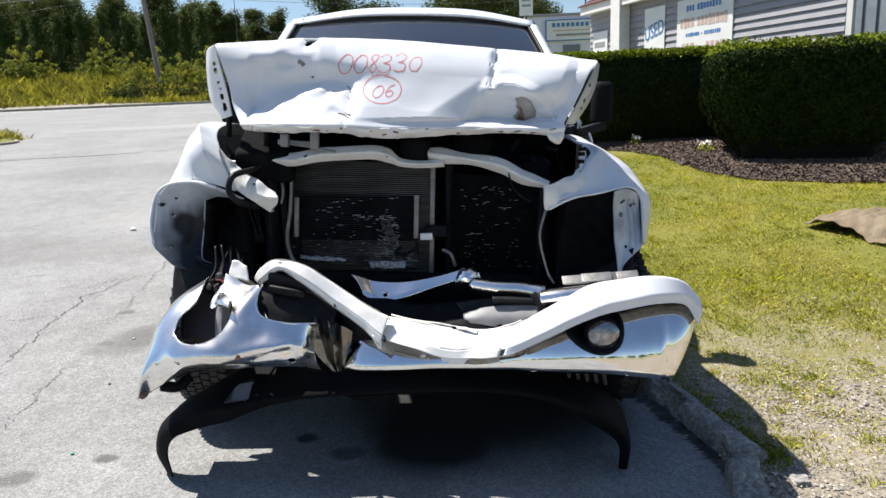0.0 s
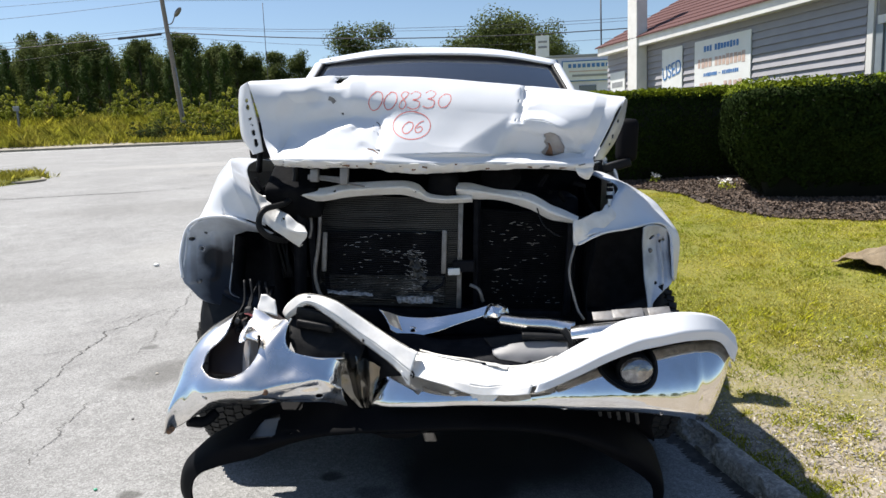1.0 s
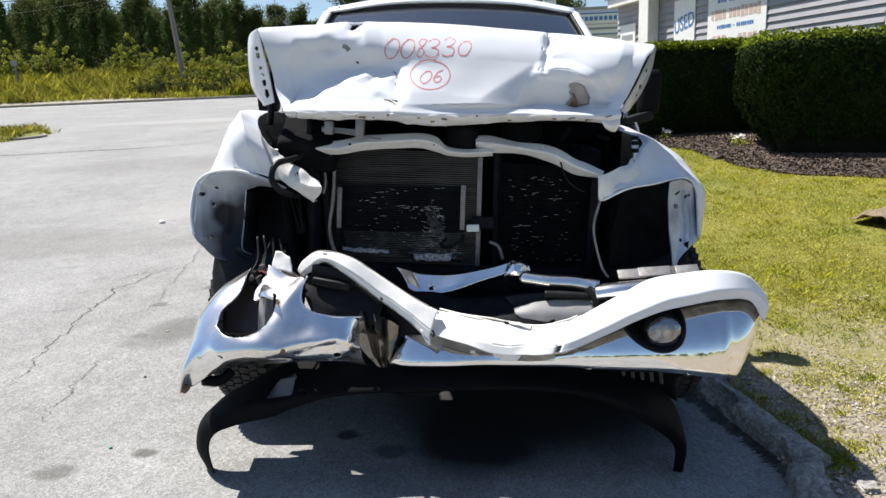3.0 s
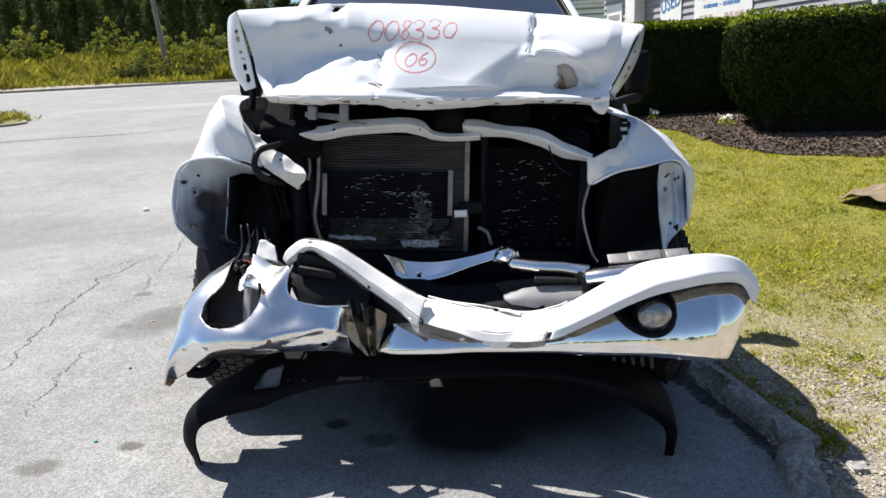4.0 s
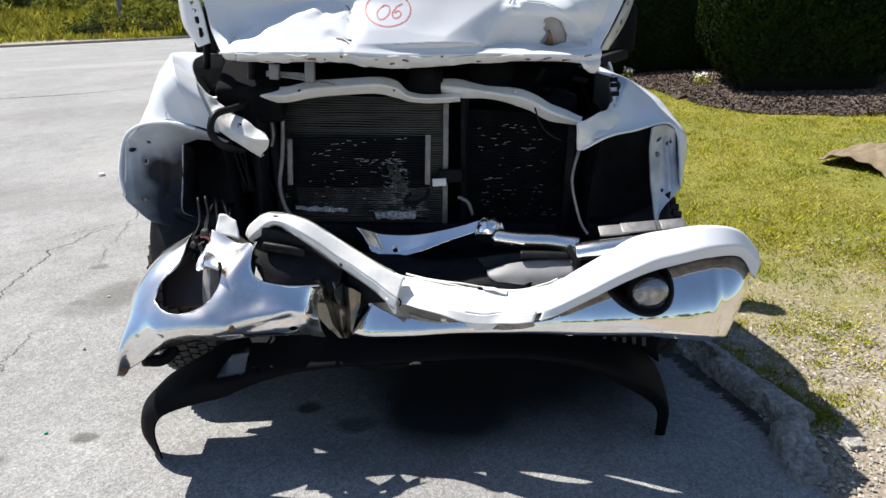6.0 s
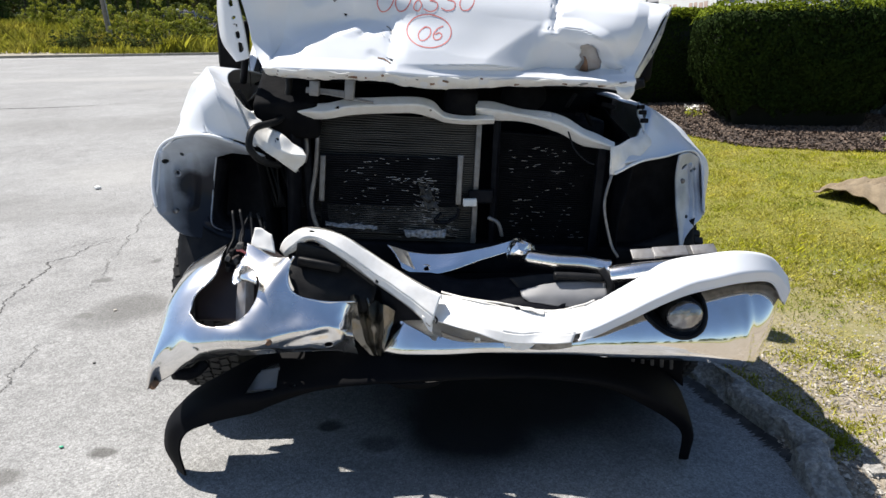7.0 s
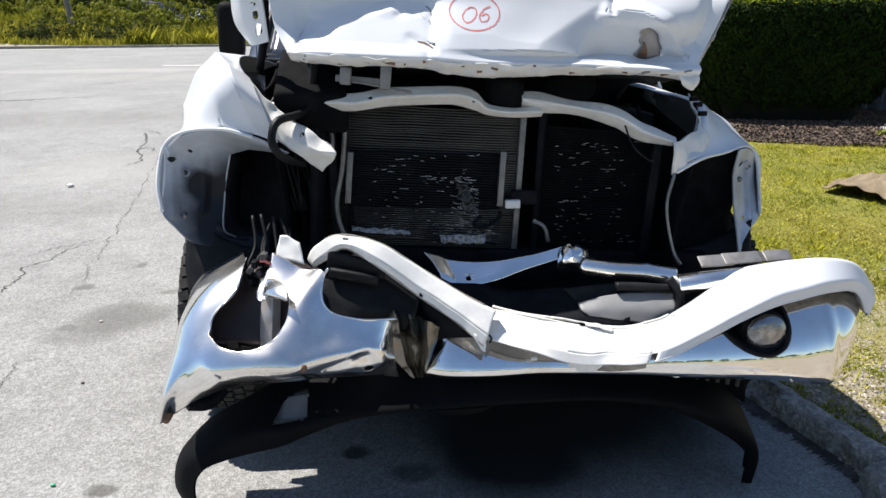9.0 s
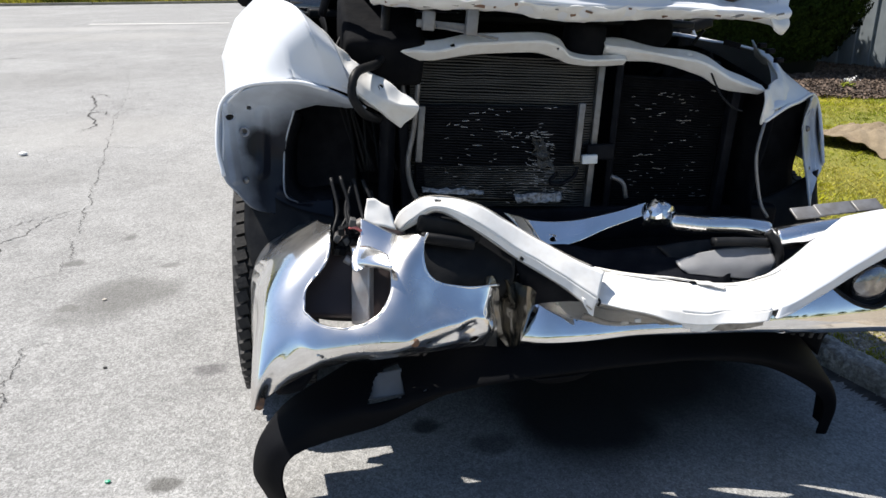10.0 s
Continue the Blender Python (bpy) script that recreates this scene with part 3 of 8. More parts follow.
CRACKS = [([(-2.42, 3.2), (-2.5, 3.49), (-2.57, 3.81), (-2.67, 4.23), (-2.68, 4.44), (-2.73, 4.75), (-2.69, 4.95), (-2.67, 5.13), (-2.56, 5.27), (-2.36, 5.33)], 0.018),
          ([(-3.04, 4.28), (-2.88, 4.32), (-2.73, 4.4)], 0.010), ([(-2.0, 2.7), (-2.04, 2.99), (-2.07, 3.17), (-2.13, 3.47)], 0.009),
          ([(-2.44, 4.2), (-2.31, 4.26), (-2.29, 4.43), (-2.35, 4.73), (-2.46, 5.27), (-2.64, 6.12), (-2.79, 6.86), (-3.09, 8.37), (-3.37, 9.96), (-4.09, 13.03)], 0.009),
          ([(-2.84, 5.0), (-2.77, 5.14), (-2.63, 5.3), (-2.51, 5.38)], 0.014),
          ([(-3.27, 7.88), (-3.22, 8.15), (-3.42, 8.6), (-3.34, 8.68), (-3.19, 8.52)], 0.045), ([(-3.44, 8.65), (-3.52, 9.2), (-3.66, 9.59), (-3.6, 9.71), (-3.47, 9.52)], 0.045),
          ([(-2.08, 3.22), (-2.12, 3.34), (-2.12, 3.47), (-2.02, 3.48)], 0.006), ([(-3.17, 6.56), (-3.28, 7.21), (-3.0, 7.26), (-2.2, 7.0)], 0.008),
          ([(-9.4, 13.1), (-8.2, 13.4), (-7.2, 13.5), (-6.1, 13.95)], 0.15), ([(-16, 12.6), (-11, 13.0), (-9, 13.2)], 0.13), ([(-15, 12.3), (-12, 12.75), (-8.6, 13.45)], 0.06),
          ([(-9.4, 13.1), (-7.4, 15.5), (-6.4, 18.5), (-5.6, 22.0)], 0.025), ([(-3.6, 6.2), (-3.1, 6.1), (-2.9, 6.3)], 0.008),
          ([(0.35, 1.2), (0.42, 1.6), (0.55, 1.88)], 0.012), ([(-5.2, 5.4), (-3.9, 5.3), (-3.0, 5.5)], 0.010)]
for k, (pts, w) in enumerate(CRACKS):
    ribbon("crack", pts, w, M_CRACK, road, k + 3)
dirt = [(kerb_x(y) - 0.025 + 0.008 * math.sin(5 * y), y) for y in (2.46, 2.56, 2.7, 2.9, 3.1, 3.4, 3.8)]
ribbon("gutter_dirt", dirt, 0.16, M_CRACK, road, 91, 0.004)
ribbon("gutter_dirt", [(x - 0.012, y) for x, y in dirt], 0.09, M_CRACK, road, 92, 0.005)
ribbon("seam", [(0.74, 1.97), (0.80, 1.85), (0.84, 1.70), (0.86, 1.5)], 0.03, M_CRACK, road, 93)
bm = bmesh.new()
line = [(-7.5, 22.35), (-6.2, 22.2), (-3.6, 21.9)]
sides = [[bm.verts.new((x, y + o, ground_z(x, y + o) + 0.006)) for x, y in line] for o in (-0.11, 0.11)]
for k in range(2):
    bm.faces.new((sides[0][k], sides[0][k + 1], sides[1][k + 1], sides[1][k]))
part("lane_line", bm, M_LINE, road, "thin white painted line")
bm = bmesh.new()
sides = [[bm.verts.new((-60 + 3 * k, FAR_EDGE - 1.3 + o, ground_z(-60 + 3 * k, FAR_EDGE - 1.3 + o) + 0.006)) for k in range(16)] for o in (0, 0.22)]
for k in range(15):
    bm.faces.new((sides[0][k], sides[0][k + 1], sides[1][k + 1], sides[1][k]))
part("edge_line", bm, M_LINE, road, "worn white edge line")

# small litter on the road
for k, (x, y, s, m, nm, lb) in enumerate([(-1.57, 2.59, 0.010, M_GREEN, "plastic_scrap", "small green plastic scrap on the asphalt"), (-1.95, 3.9, 0.012, M_STONE, "pebble", "small loose pebble on the asphalt"), (-3.49, 7.05, 0.04, M_SIGN, "paper_scrap", "white paper scrap lying on the asphalt"), (-1.77, 3.27, 0.009, M_RUBBER, "rubber_crumb", "dark rubber crumb on the asphalt")]):
    bm = bmesh.new()
    bmesh.ops.create_icosphere(bm, subdivisions=1, radius=s, matrix=Matrix.Translation((x, y, ground_z(x, y) + s * 0.4)) @ Matrix.Diagonal((1, 0.7, 0.5, 1)))
    tagged(part(nm, bm, m, None, soft=False), lb, nm.split("_")[-1])

# loose grit on the road
rng = np.random.default_rng(8)
base_v = np.array([(1, 0, 0), (-1, 0, 0), (0, 1, 0), (0, -1, 0), (0, 0, 1), (0, 0, -1)], float)
base_f = np.array([(0, 2, 4), (2, 1, 4), (1, 3, 4), (3, 0, 4), (2, 0, 5), (1, 2, 5), (3, 1, 5), (0, 3, 5)])
sv, sf = [], []
for k in range(2600):
    x, y = -2.2 + 3.2 * rng.random(), 1.35 + 1.15 * rng.random() ** 1.2
    r = 0.0009 + 0.0024 * rng.random() ** 3
    sv.append(base_v * rng.uniform(0.6, 1.3, (6, 3)) * r + (x, y, ground_z(x, y) + r * 0.4))
    sf.append(base_f + 6 * k)
tagged(part("grit", leaf_mesh("grit", np.vstack(sv), np.vstack(sf)), M_STONE, None, soft=False), "tiny pale grit strewn on the asphalt", "grit", kind="stuff")

# kerb: worn concrete lengths, the last one broken
rng = random.Random(5)
kerb_ends = [2.585, 3.5, 4.9, 6.4, 8.0, 9.8, 12.0]
for k in range(len(kerb_ends) - 1):
    y0, y1 = kerb_ends[k] + 0.004, kerb_ends[k + 1] - 0.004
    bm = bmesh.new()
    n = max(4, int((y1 - y0) / (0.014 if k < 1 else 0.045)))
    prof = [(0.006, -0.10), (0.002, 0.0), (0.000, 0.030), (0.003, 0.055), (0.010, 0.072), (0.020, 0.080), (0.040, 0.084), (0.065, 0.086), (0.082, 0.086), (0.098, 0.084), (0.107, 0.076), (0.112, 0.05), (0.114, -0.10)]
    rowsv = []
    for i in range(n + 1):
        y = y0 + (y1 - y0) * i / n
        r = []
        for a, b in prof:
            skew = 0.05 * (a - 0.06) if k == 0 and i == 0 else 0.0
            v = Vector((kerb_x(y) + a, y + skew, ground_z(0.9, y) + b))
            wob = noise.noise_vector(v * 4) * 0.008 + noise.noise_vector(v * 19) * 0.005 + noise.noise_vector(v * 52) * 0.005
            chip = noise.noise(v * 9 + Vector((4, 0, 0)))
            if b > 0.02 and a < 0.045 and chip > 0.02:
                wob.z -= 0.10 * (chip - 0.02)
                wob.x += 0.07 * (chip - 0.02)
            r.append(bm.verts.new(v + wob * (1.0 if b > 0 else 0.3)))
        rowsv.append(r)
    for i in range(n):
        for j in range(len(prof) - 1):
            bm.faces.new((rowsv[i][j], rowsv[i][j + 1], rowsv[i + 1][j + 1], rowsv[i + 1][j]))
    bm.faces.new(rowsv[0])
    bm.faces.new(rowsv[-1][::-1])
    tagged(part("kerb", bm, M_KERB, None, soft=False), "weathered grey concrete kerb stone", "kerb", "kerb stones", "structure")


def rock(name, x, y, z, s, seed, material, label, flat=0.7):
    bm = bmesh.new()
    bmesh.ops.create_icosphere(bm, subdivisions=4, radius=1)
    for v in bm.verts:
        d = Vector((max(-0.62, min(0.62, v.co.x)), max(-0.66, min(0.66, v.co.y)), max(-0.5, min(0.5, v.co.z)))) * 1.5
        k = 1 + 0.28 * noise.noise(d * 1.6 + Vector((seed, 0, 0))) + 0.14 * noise.noise(d * 4 + Vector((0, seed, 0))) + 0.06 * noise.noise(d * 10 + Vector((0, seed, 0)))
        v.co = Vector((d.x * s[0] * k, d.y * s[1] * k, d.z * s[2] * k * flat))
    bmesh.ops.translate(bm, verts=bm.verts, vec=(x, y, z))
    return tagged(part(name, bm, material, None, soft=False), label, "rock")


# broken end of the kerb: a block that has cracked off and sunk towards its tip
bm = bmesh.new()
bmesh.ops.create_grid(bm, x_segments=26, y_segments=44, size=0.5)
for v in bm.verts:
    u, w = v.co.x + 0.5, v.co.y + 0.5
    x = 1.035 + 0.150 * u + 0.03 * (w - 0.5) - 0.012 * math.sin(math.pi * w)
    y = 2.265 + 0.305 * w + 0.03 * (u - 0.5) * w
    top = 0.012 + 0.075 * smooth(w / 0.85) * (1 - 0.25 * smooth((0.45 - u) / 0.45))
    rim = min(smooth(u / 0.16), smooth((1 - u) / 0.10), smooth((1 - w) / 0.05), smooth(w / 0.12))
    q = Vector((x, y, 0))
    z = top * rim - 0.03 * (1 - rim) + 0.010 * noise.noise(q * 16) * rim + 0.007 * noise.noise(q * 45) - 0.018 * max(noise.noise(q * 22 + Vector((3, 1, 0))), 0) * rim
    v.co = Vector((x + 0.008 * noise.noise(q * 30), y + 0.008 * noise.noise(q * 30 + Vector((0, 0, 7))), ground_z(0.9, y) + z))
tagged(part("kerb", bm, M_KERB, None, soft=False), "broken end block of the concrete kerb, sunk and crumbling", "kerb", "kerb stones", "structure")
rock("concrete_chunk", 1.30, 2.44, -0.125, (0.03, 0.024, 0.022), 2.0, M_KERB, "small pale lump of broken concrete")

# gravel stones: many small ones, joined
rng = np.random.default_rng(3)
base_v = np.array([(1, 0, 0), (-1, 0, 0), (0, 1, 0), (0, -1, 0), (0, 0, 1), (0, 0, -1)], float)
base_f = np.array([(0, 2, 4), (2, 1, 4), (1, 3, 4), (3, 0, 4), (2, 0, 5), (1, 2, 5), (3, 1, 5), (0, 3, 5)])
N = 42000
gx = 1.10 + rng.random(N) ** 1.3 * 3.0
gy = 0.9 + rng.random(N) * 3.6
keepers = rng.random(N) < np.clip((4.3 - gy) / 1.3, 0.04, 1)
gx, gy = gx[keepers], gy[keepers]
sv, sf = [], []
for k in range(len(gx)):
    s = 0.0024 + 0.0085 * rng.random() ** 3.0
    sc = np.array((s * rng.uniform(0.8, 1.5), s * rng.uniform(0.7, 1.2), s * rng.uniform(0.5, 0.9)))
    a = rng.random() * 6.28
    rot = np.array(((math.cos(a), -math.sin(a), 0), (math.sin(a), math.cos(a), 0), (0, 0, 1)))
    v = (base_v * rng.uniform(0.75, 1.15, (6, 1)) * sc) @ rot.T
    sv.append(v + (gx[k], gy[k], lawn_z(gx[k], gy[k]) + sc[2] * 0.35))
    sf.append(base_f + 6 * k)
tagged(part("gravel", leaf_mesh("gravel", np.vstack(sv), np.vstack(sf)), M_STONE, None, soft=False), "loose pale grey gravel beside the kerb", "gravel", kind="stuff")


def blades(name, xs, ys, height_at, hmin, hmax, width, material, seed, label, category, lean=0.5):
    """Grass as narrow tapered blades standing at the places given."""
    r = np.random.default_rng(seed)
    n = len(xs)
    z = np.array([height_at(a, b) for a, b in zip(xs, ys)])
    p = np.stack([xs, ys, z - 0.004], 1)
    ang = r.random(n) * 6.283
    d = np.stack([np.cos(ang), np.sin(ang), np.zeros(n)], 1)
    h = r.uniform(hmin, hmax, n)[:, None]
    le = d[:, [1, 0, 2]] * np.array((1, -1, 0)) * (r.normal(size=n) * lean)[:, None] * h
    w = (width * r.uniform(0.6, 1.3, n))[:, None]
    up = np.array((0, 0, 1.0)) * h
    v = np.stack([p - d * w, p + d * w, p + d * w * 0.6 + up * 0.55 + le * 0.35, p + up * 0.95 + le, p - d * w * 0.6 + up * 0.55 + le * 0.35], 1).reshape(-1, 3)
    k = np.arange(n)[:, None] * 5
    f = np.hstack([k, k + 1, k + 2, k + 3, k + 4])
    return tagged(part(name, leaf_mesh(name, v, f), material, None, soft=True), label, category, kind="stuff")


def mulch_line(x):
    """Front border of the planting bed."""
    return float(np.interp(x, (1.9, 2.6, 2.85, 2.95, 3.24, 3.61, 4.39, 7.0), (11.2, 10.8, 10.1, 8.6, 7.88, 7.61, 7.31, 6.9))) + 0.04 * math.sin(9 * x)


rng = np.random.default_rng(11)
N = 240000
bx = 1.06 + (rng.random(N) ** 1.25) * 6.2
by = 2.2 + (rng.random(N) ** 1.25) * 8.2
den = np.array([noise.noise(Vector((a * 1.3, b * 1.3, 0))) + 0.6 * noise.noise(Vector((a * 4, b * 4, 3))) for a, b in zip(bx, by)])
ok = np.array([b < mulch_line(a) + 0.05 for a, b in zip(bx, by)]) & (rng.random(N) < np.clip((by - 3.25 - 0.05 * bx + den * 1.3) / 1.1, 0.0, 1))
bx, by = bx[ok], by[ok]
tuft = np.array([noise.noise(Vector((a * 5.5, q * 5.5, 9))) + 0.5 * noise.noise(Vector((a * 15, q * 15, 2))) for a, q in zip(bx, by)]) > 0.22
blades("tufted_grass", bx[tuft], by[tuft], lawn_z, 0.018, 0.042, 0.0030, M_BLADE, 12, "taller lawn grass standing in small tufts", "grass", 0.8)
blades("grass", bx[~tuft], by[~tuft], lawn_z, 0.008, 0.026, 0.0030, M_BLADE, 2, "short mown lawn grass, yellow-green with dry patches", "grass", 0.9)
# tufts in the gravel and along the kerb
tx, ty = [], []
for k in range(190):
    cx, cy = 1.25 + rng.random() ** 1.3 * 2.4, 2.35 + rng.random() * 1.7
    if k < 70:
        cy = 2.60 + rng.random() ** 1.4 * 2.2
        cx = kerb_x(cy) + 0.125 + rng.random() * 0.07
    m = rng.integers(20, 90)
    spread = 0.02 + 0.03 * rng.random()
    tx += list(cx + rng.normal(size=m) * spread)
    ty += list(cy + rng.normal(size=m) * spread)
blades("grass_tuft", np.array(tx), np.array(ty), lawn_z, 0.010, 0.032, 0.0030, M_BLADE, 4, "small weedy grass tufts in the gravel", "grass", 0.9)

# dry stalks scattered over the lawn
pick = rng.random(len(bx)) < 0.16
blades("dry_stalk", bx[pick] + 0.01, by[pick] + 0.01, lawn_z, 0.010, 0.030, 0.0024, M_STRAW, 9, "dry straw stalks among the lawn grass", "grass", 1.3)
# thin dry grass between the lawn and the gravel
N = 95000
sx, sy = 1.2 + rng.random(N) * 4.2, 2.5 + rng.random(N) * 2.6
den = np.array([noise.noise(Vector((a * 2.2, q * 2.2, 7))) + 0.6 * noise.noise(Vector((a * 7, q * 7, 1))) for a, q in zip(sx, sy)])
ok = rng.random(N) < np.clip(0.62 + den * 1.5 - np.abs(sy - 3.75 - 0.05 * sx) * 0.35, 0, 1)
blades("dry_grass", sx[ok], sy[ok], lawn_z, 0.006, 0.020, 0.0026, M_STRAW, 5, "thin dry straw-coloured grass beside the gravel", "grass", 1.2)

# planting bed with bark mulch
bed = land("mulch_bed", 2.2, 9, 6.0, 13, 90, 90, lambda x, y: lawn_z(x, y) + 0.012 + 0.05 * smooth((y - mulch_line(x)) / 0.5) + 0.012 * noise.noise(Vector((x * 9, y * 9, 0))), M_MULCH, lambda x, y: y > mulch_line(x), "planting bed of dark brown bark mulch")
N = 30000
cx = 2.0 + rng.random(N) * 5.0
cy = np.array([mulch_line(a) for a in cx]) + rng.random(N) ** 1.3 * 4.2 - 0.05
cz = np.array([lawn_z(a, b) + 0.02 + 0.05 * smooth((b - mulch_line(a)) / 0.5) for a, b in zip(cx, cy)])
v, f = scatter_leaves(np.stack([cx, cy, cz], 1), np.tile((0, 0, 1.0), (N, 1)), 0.038, 0.6, 8, 1.4)
tagged(part("bark_chips", leaf_mesh("bark_chips", v, f), M_CHIP, None, soft=False), "loose brown bark chips on the planting bed", "mulch", kind="stuff")


def flower(x, y, s, label="small plant with white flowers in the mulch"):
    z = lawn_z(x, y) + 0.05
    t = thing("flower_plant", x, y, z, label, "flower")
    r = np.random.default_rng(int(x * 100))
    p = r.normal(size=(60, 3)) * np.array((0.06, 0.06, 0.03)) * s + (x, y, z + 0.06 * s)
    v, f = scatter_leaves(p, r.normal(size=(60, 3)), 0.05 * s, 0.5, 1)
    part("foliage", leaf_mesh("foliage", v, f), M_BUSH, t, "yellow-green leaves")
    p = r.normal(size=(40, 3)) * np.array((0.045, 0.045, 0.02)) * s + (x, y, z + 0.13 * s)
    v, f = scatter_leaves(p, np.tile((0, -0.4, 1.0), (40, 1)), 0.05 * s, 0.6, 2)
    part("petals", leaf_mesh("petals", v, f), M_PETAL, t, "white petals", kind="stuff")


for x, y, s in [(3.45, 9.9, 1.1), (2.78, 11.15, 0.9), (4.75, 7.65, 0.7)]:
    flower(x, y, s)

# sheet of burlap lying crumpled on the lawn
g = loft([[(2.78, 5.60, 0.01), (3.10, 5.80, 0.03), (3.5, 5.85, 0.02), (3.85, 5.55, 0.01)],
          [(2.86, 5.45, 0.06), (3.2, 5.50, 0.12), (3.5, 5.40, 0.12), (3.85, 5.1, 0.09)],
          [(2.98, 5.22, 0.05), (3.2, 5.15, 0.11), (3.45, 4.95, 0.12), (3.8, 4.6, 0.08)],
          [(3.02, 5.08, 0.00), (3.15, 4.93, 0.01), (3.35, 4.70, 0.01), (3.65, 4.35, 0.00)]], 90, 70)
for i in range(g.shape[0]):
    for j in range(g.shape[1]):
        x, y, z = g[i, j]
        k = smooth(z / 0.06)
        bend = 0.5 * noise.noise(Vector((x * 3, y * 3, 0)))
        fold = 0.034 * (1 - 2 * abs(((2.6 * (x * 0.8 + y * 1.1) + bend) % 1.0) - 0.5)) + 0.016 * (1 - 2 * abs(((7.3 * (y - 0.7 * x) + 2 * bend) % 1.0) - 0.5))
        edge = 0.035 * noise.noise(Vector((x * 11, y * 11, 2))) * (1 - k)
        g[i, j] = (x + edge, y + edge, lawn_z(x, y) + 0.018 + z + (fold - 0.02) * (0.25 + 0.75 * k) + 0.016 * noise.noise(Vector((x * 14, y * 14, 4))))
tagged(sheet("burlap_sheet", g, M_BURLAP, None, 0.006, crisp=True), "crumpled brown burlap sheet lying on the lawn", "burlap sheet")


# ---- hedges ----
def hedge(name, cx, cy, sx, sy, h, turn, count, seed, label, power=4.0, top_leaves=0, under=0.08):
    """A clipped hedge: a solid core coloured dark as shade, down-tilted leaves in clumps over a rounded box, a layer
    coloured for sunlight on the top.
    """
    z0 = lawn_z(cx, cy)
    t = thing(name, cx, cy, z0, label, "hedge")
    r = np.random.default_rng(seed)
    d = r.normal(size=(count, 3))
    d[:, 2] = np.abs(d[:, 2]) * 1.3 - 0.75
    d /= (np.abs(d) ** power).sum(1)[:, None] ** (1 / power)
    c, s = math.cos(turn), math.sin(turn)
    rot = np.array(((c, -s, 0), (s, c, 0), (0, 0, 1)))
    n0 = np.sign(d) * np.abs(d) ** (power - 1)
    n0 /= np.linalg.norm(n0, axis=1)[:, None]
    half = np.array((sx / 2, sy / 2, h * 0.55))
    big = np.array([noise.noise(Vector(q * half) * 2.2 + Vector((seed, 0, 0))) for q in d])
    fine = np.array([noise.noise(Vector(q * half) * 7.5 + Vector((0, seed, 0))) for q in d])
    depth = 0.05 * big + 0.07 * fine - 0.16 * r.random(count) ** 1.6
    tuck = np.clip((0.1 - d[:, 2]) * under, 0, 0.45)[:, None] * np.array((1, 1, 0))
    local = d * half + n0 * depth[:, None] - d * half * tuck
    pts = local @ rot.T + (cx, cy, z0 + h * 0.45)
    okp = pts[:, 2] > z0 + 0.04 + (0.20 if under > 0.2 else 0.0) * (0.7 + big)
    # side leaves tilted down so they catch less sun and stay dark
    down_tilt = n0 @ rot.T - np.array((0, 0, 0.42)) * (1 - np.abs(n0[:, 2:]))
    v, f = scatter_leaves(pts[okp], down_tilt[okp], 0.040, 0.26, seed, 1.3)
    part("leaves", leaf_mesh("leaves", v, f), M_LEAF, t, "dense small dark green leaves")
    if top_leaves:
        u = r.uniform(-0.97, 0.97, (top_leaves, 2))
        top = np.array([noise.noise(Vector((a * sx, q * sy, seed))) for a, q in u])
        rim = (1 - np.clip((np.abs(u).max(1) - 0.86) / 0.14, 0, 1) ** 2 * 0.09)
        p = np.stack([u[:, 0] * sx / 2, u[:, 1] * sy / 2, h * 0.55 * rim + 0.03 * top + r.uniform(-0.07, 0.05, top_leaves)], 1)
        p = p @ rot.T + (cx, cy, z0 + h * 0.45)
        v, f = scatter_leaves(p, np.tile((0, 0, 0.4), (top_leaves, 1)), 0.045, 0.8, seed + 1, 1.5)
        part("sunlit_top", leaf_mesh("sunlit_top", v, f), M_LEAF_LIT, t, "yellow-green leaves coloured for sunlight on the clipped top")
    # near-black solid core: the shade between the leaves is put into its colour
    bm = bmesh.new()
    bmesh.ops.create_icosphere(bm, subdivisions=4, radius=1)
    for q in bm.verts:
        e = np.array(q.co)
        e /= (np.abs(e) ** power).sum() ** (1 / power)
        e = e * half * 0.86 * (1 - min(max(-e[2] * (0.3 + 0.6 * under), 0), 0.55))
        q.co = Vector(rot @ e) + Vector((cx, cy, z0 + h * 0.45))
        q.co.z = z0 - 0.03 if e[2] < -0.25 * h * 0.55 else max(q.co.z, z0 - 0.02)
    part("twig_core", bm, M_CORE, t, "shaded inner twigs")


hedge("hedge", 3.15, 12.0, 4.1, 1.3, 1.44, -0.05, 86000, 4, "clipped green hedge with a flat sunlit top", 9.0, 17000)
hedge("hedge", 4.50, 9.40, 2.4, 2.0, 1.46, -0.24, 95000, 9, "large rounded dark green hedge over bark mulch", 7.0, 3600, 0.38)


# ---- house with siding ----
U = Vector((-0.3714, 0.9285, 0))          # along the wall, away from the camera
NRM = Vector((-0.9285, -0.3714, 0))       # out of the wall


def on_wall(y, z, out=0.0):
    """A point of the wall line at that y, a height, and a distance out of the wall."""
    return Vector((9.84 - 0.4 * y, y, z)) + NRM * out


house = thing("house", *on_wall(13.5, 0.6), "grey clapboard house with white trim and a red shingle roof", "house")
WALL = Matrix(((U.x, NRM.x, 0, 0), (U.y, NRM.y, 0, 0), (0, 0, 1, 0), (0, 0, 0, 1)))


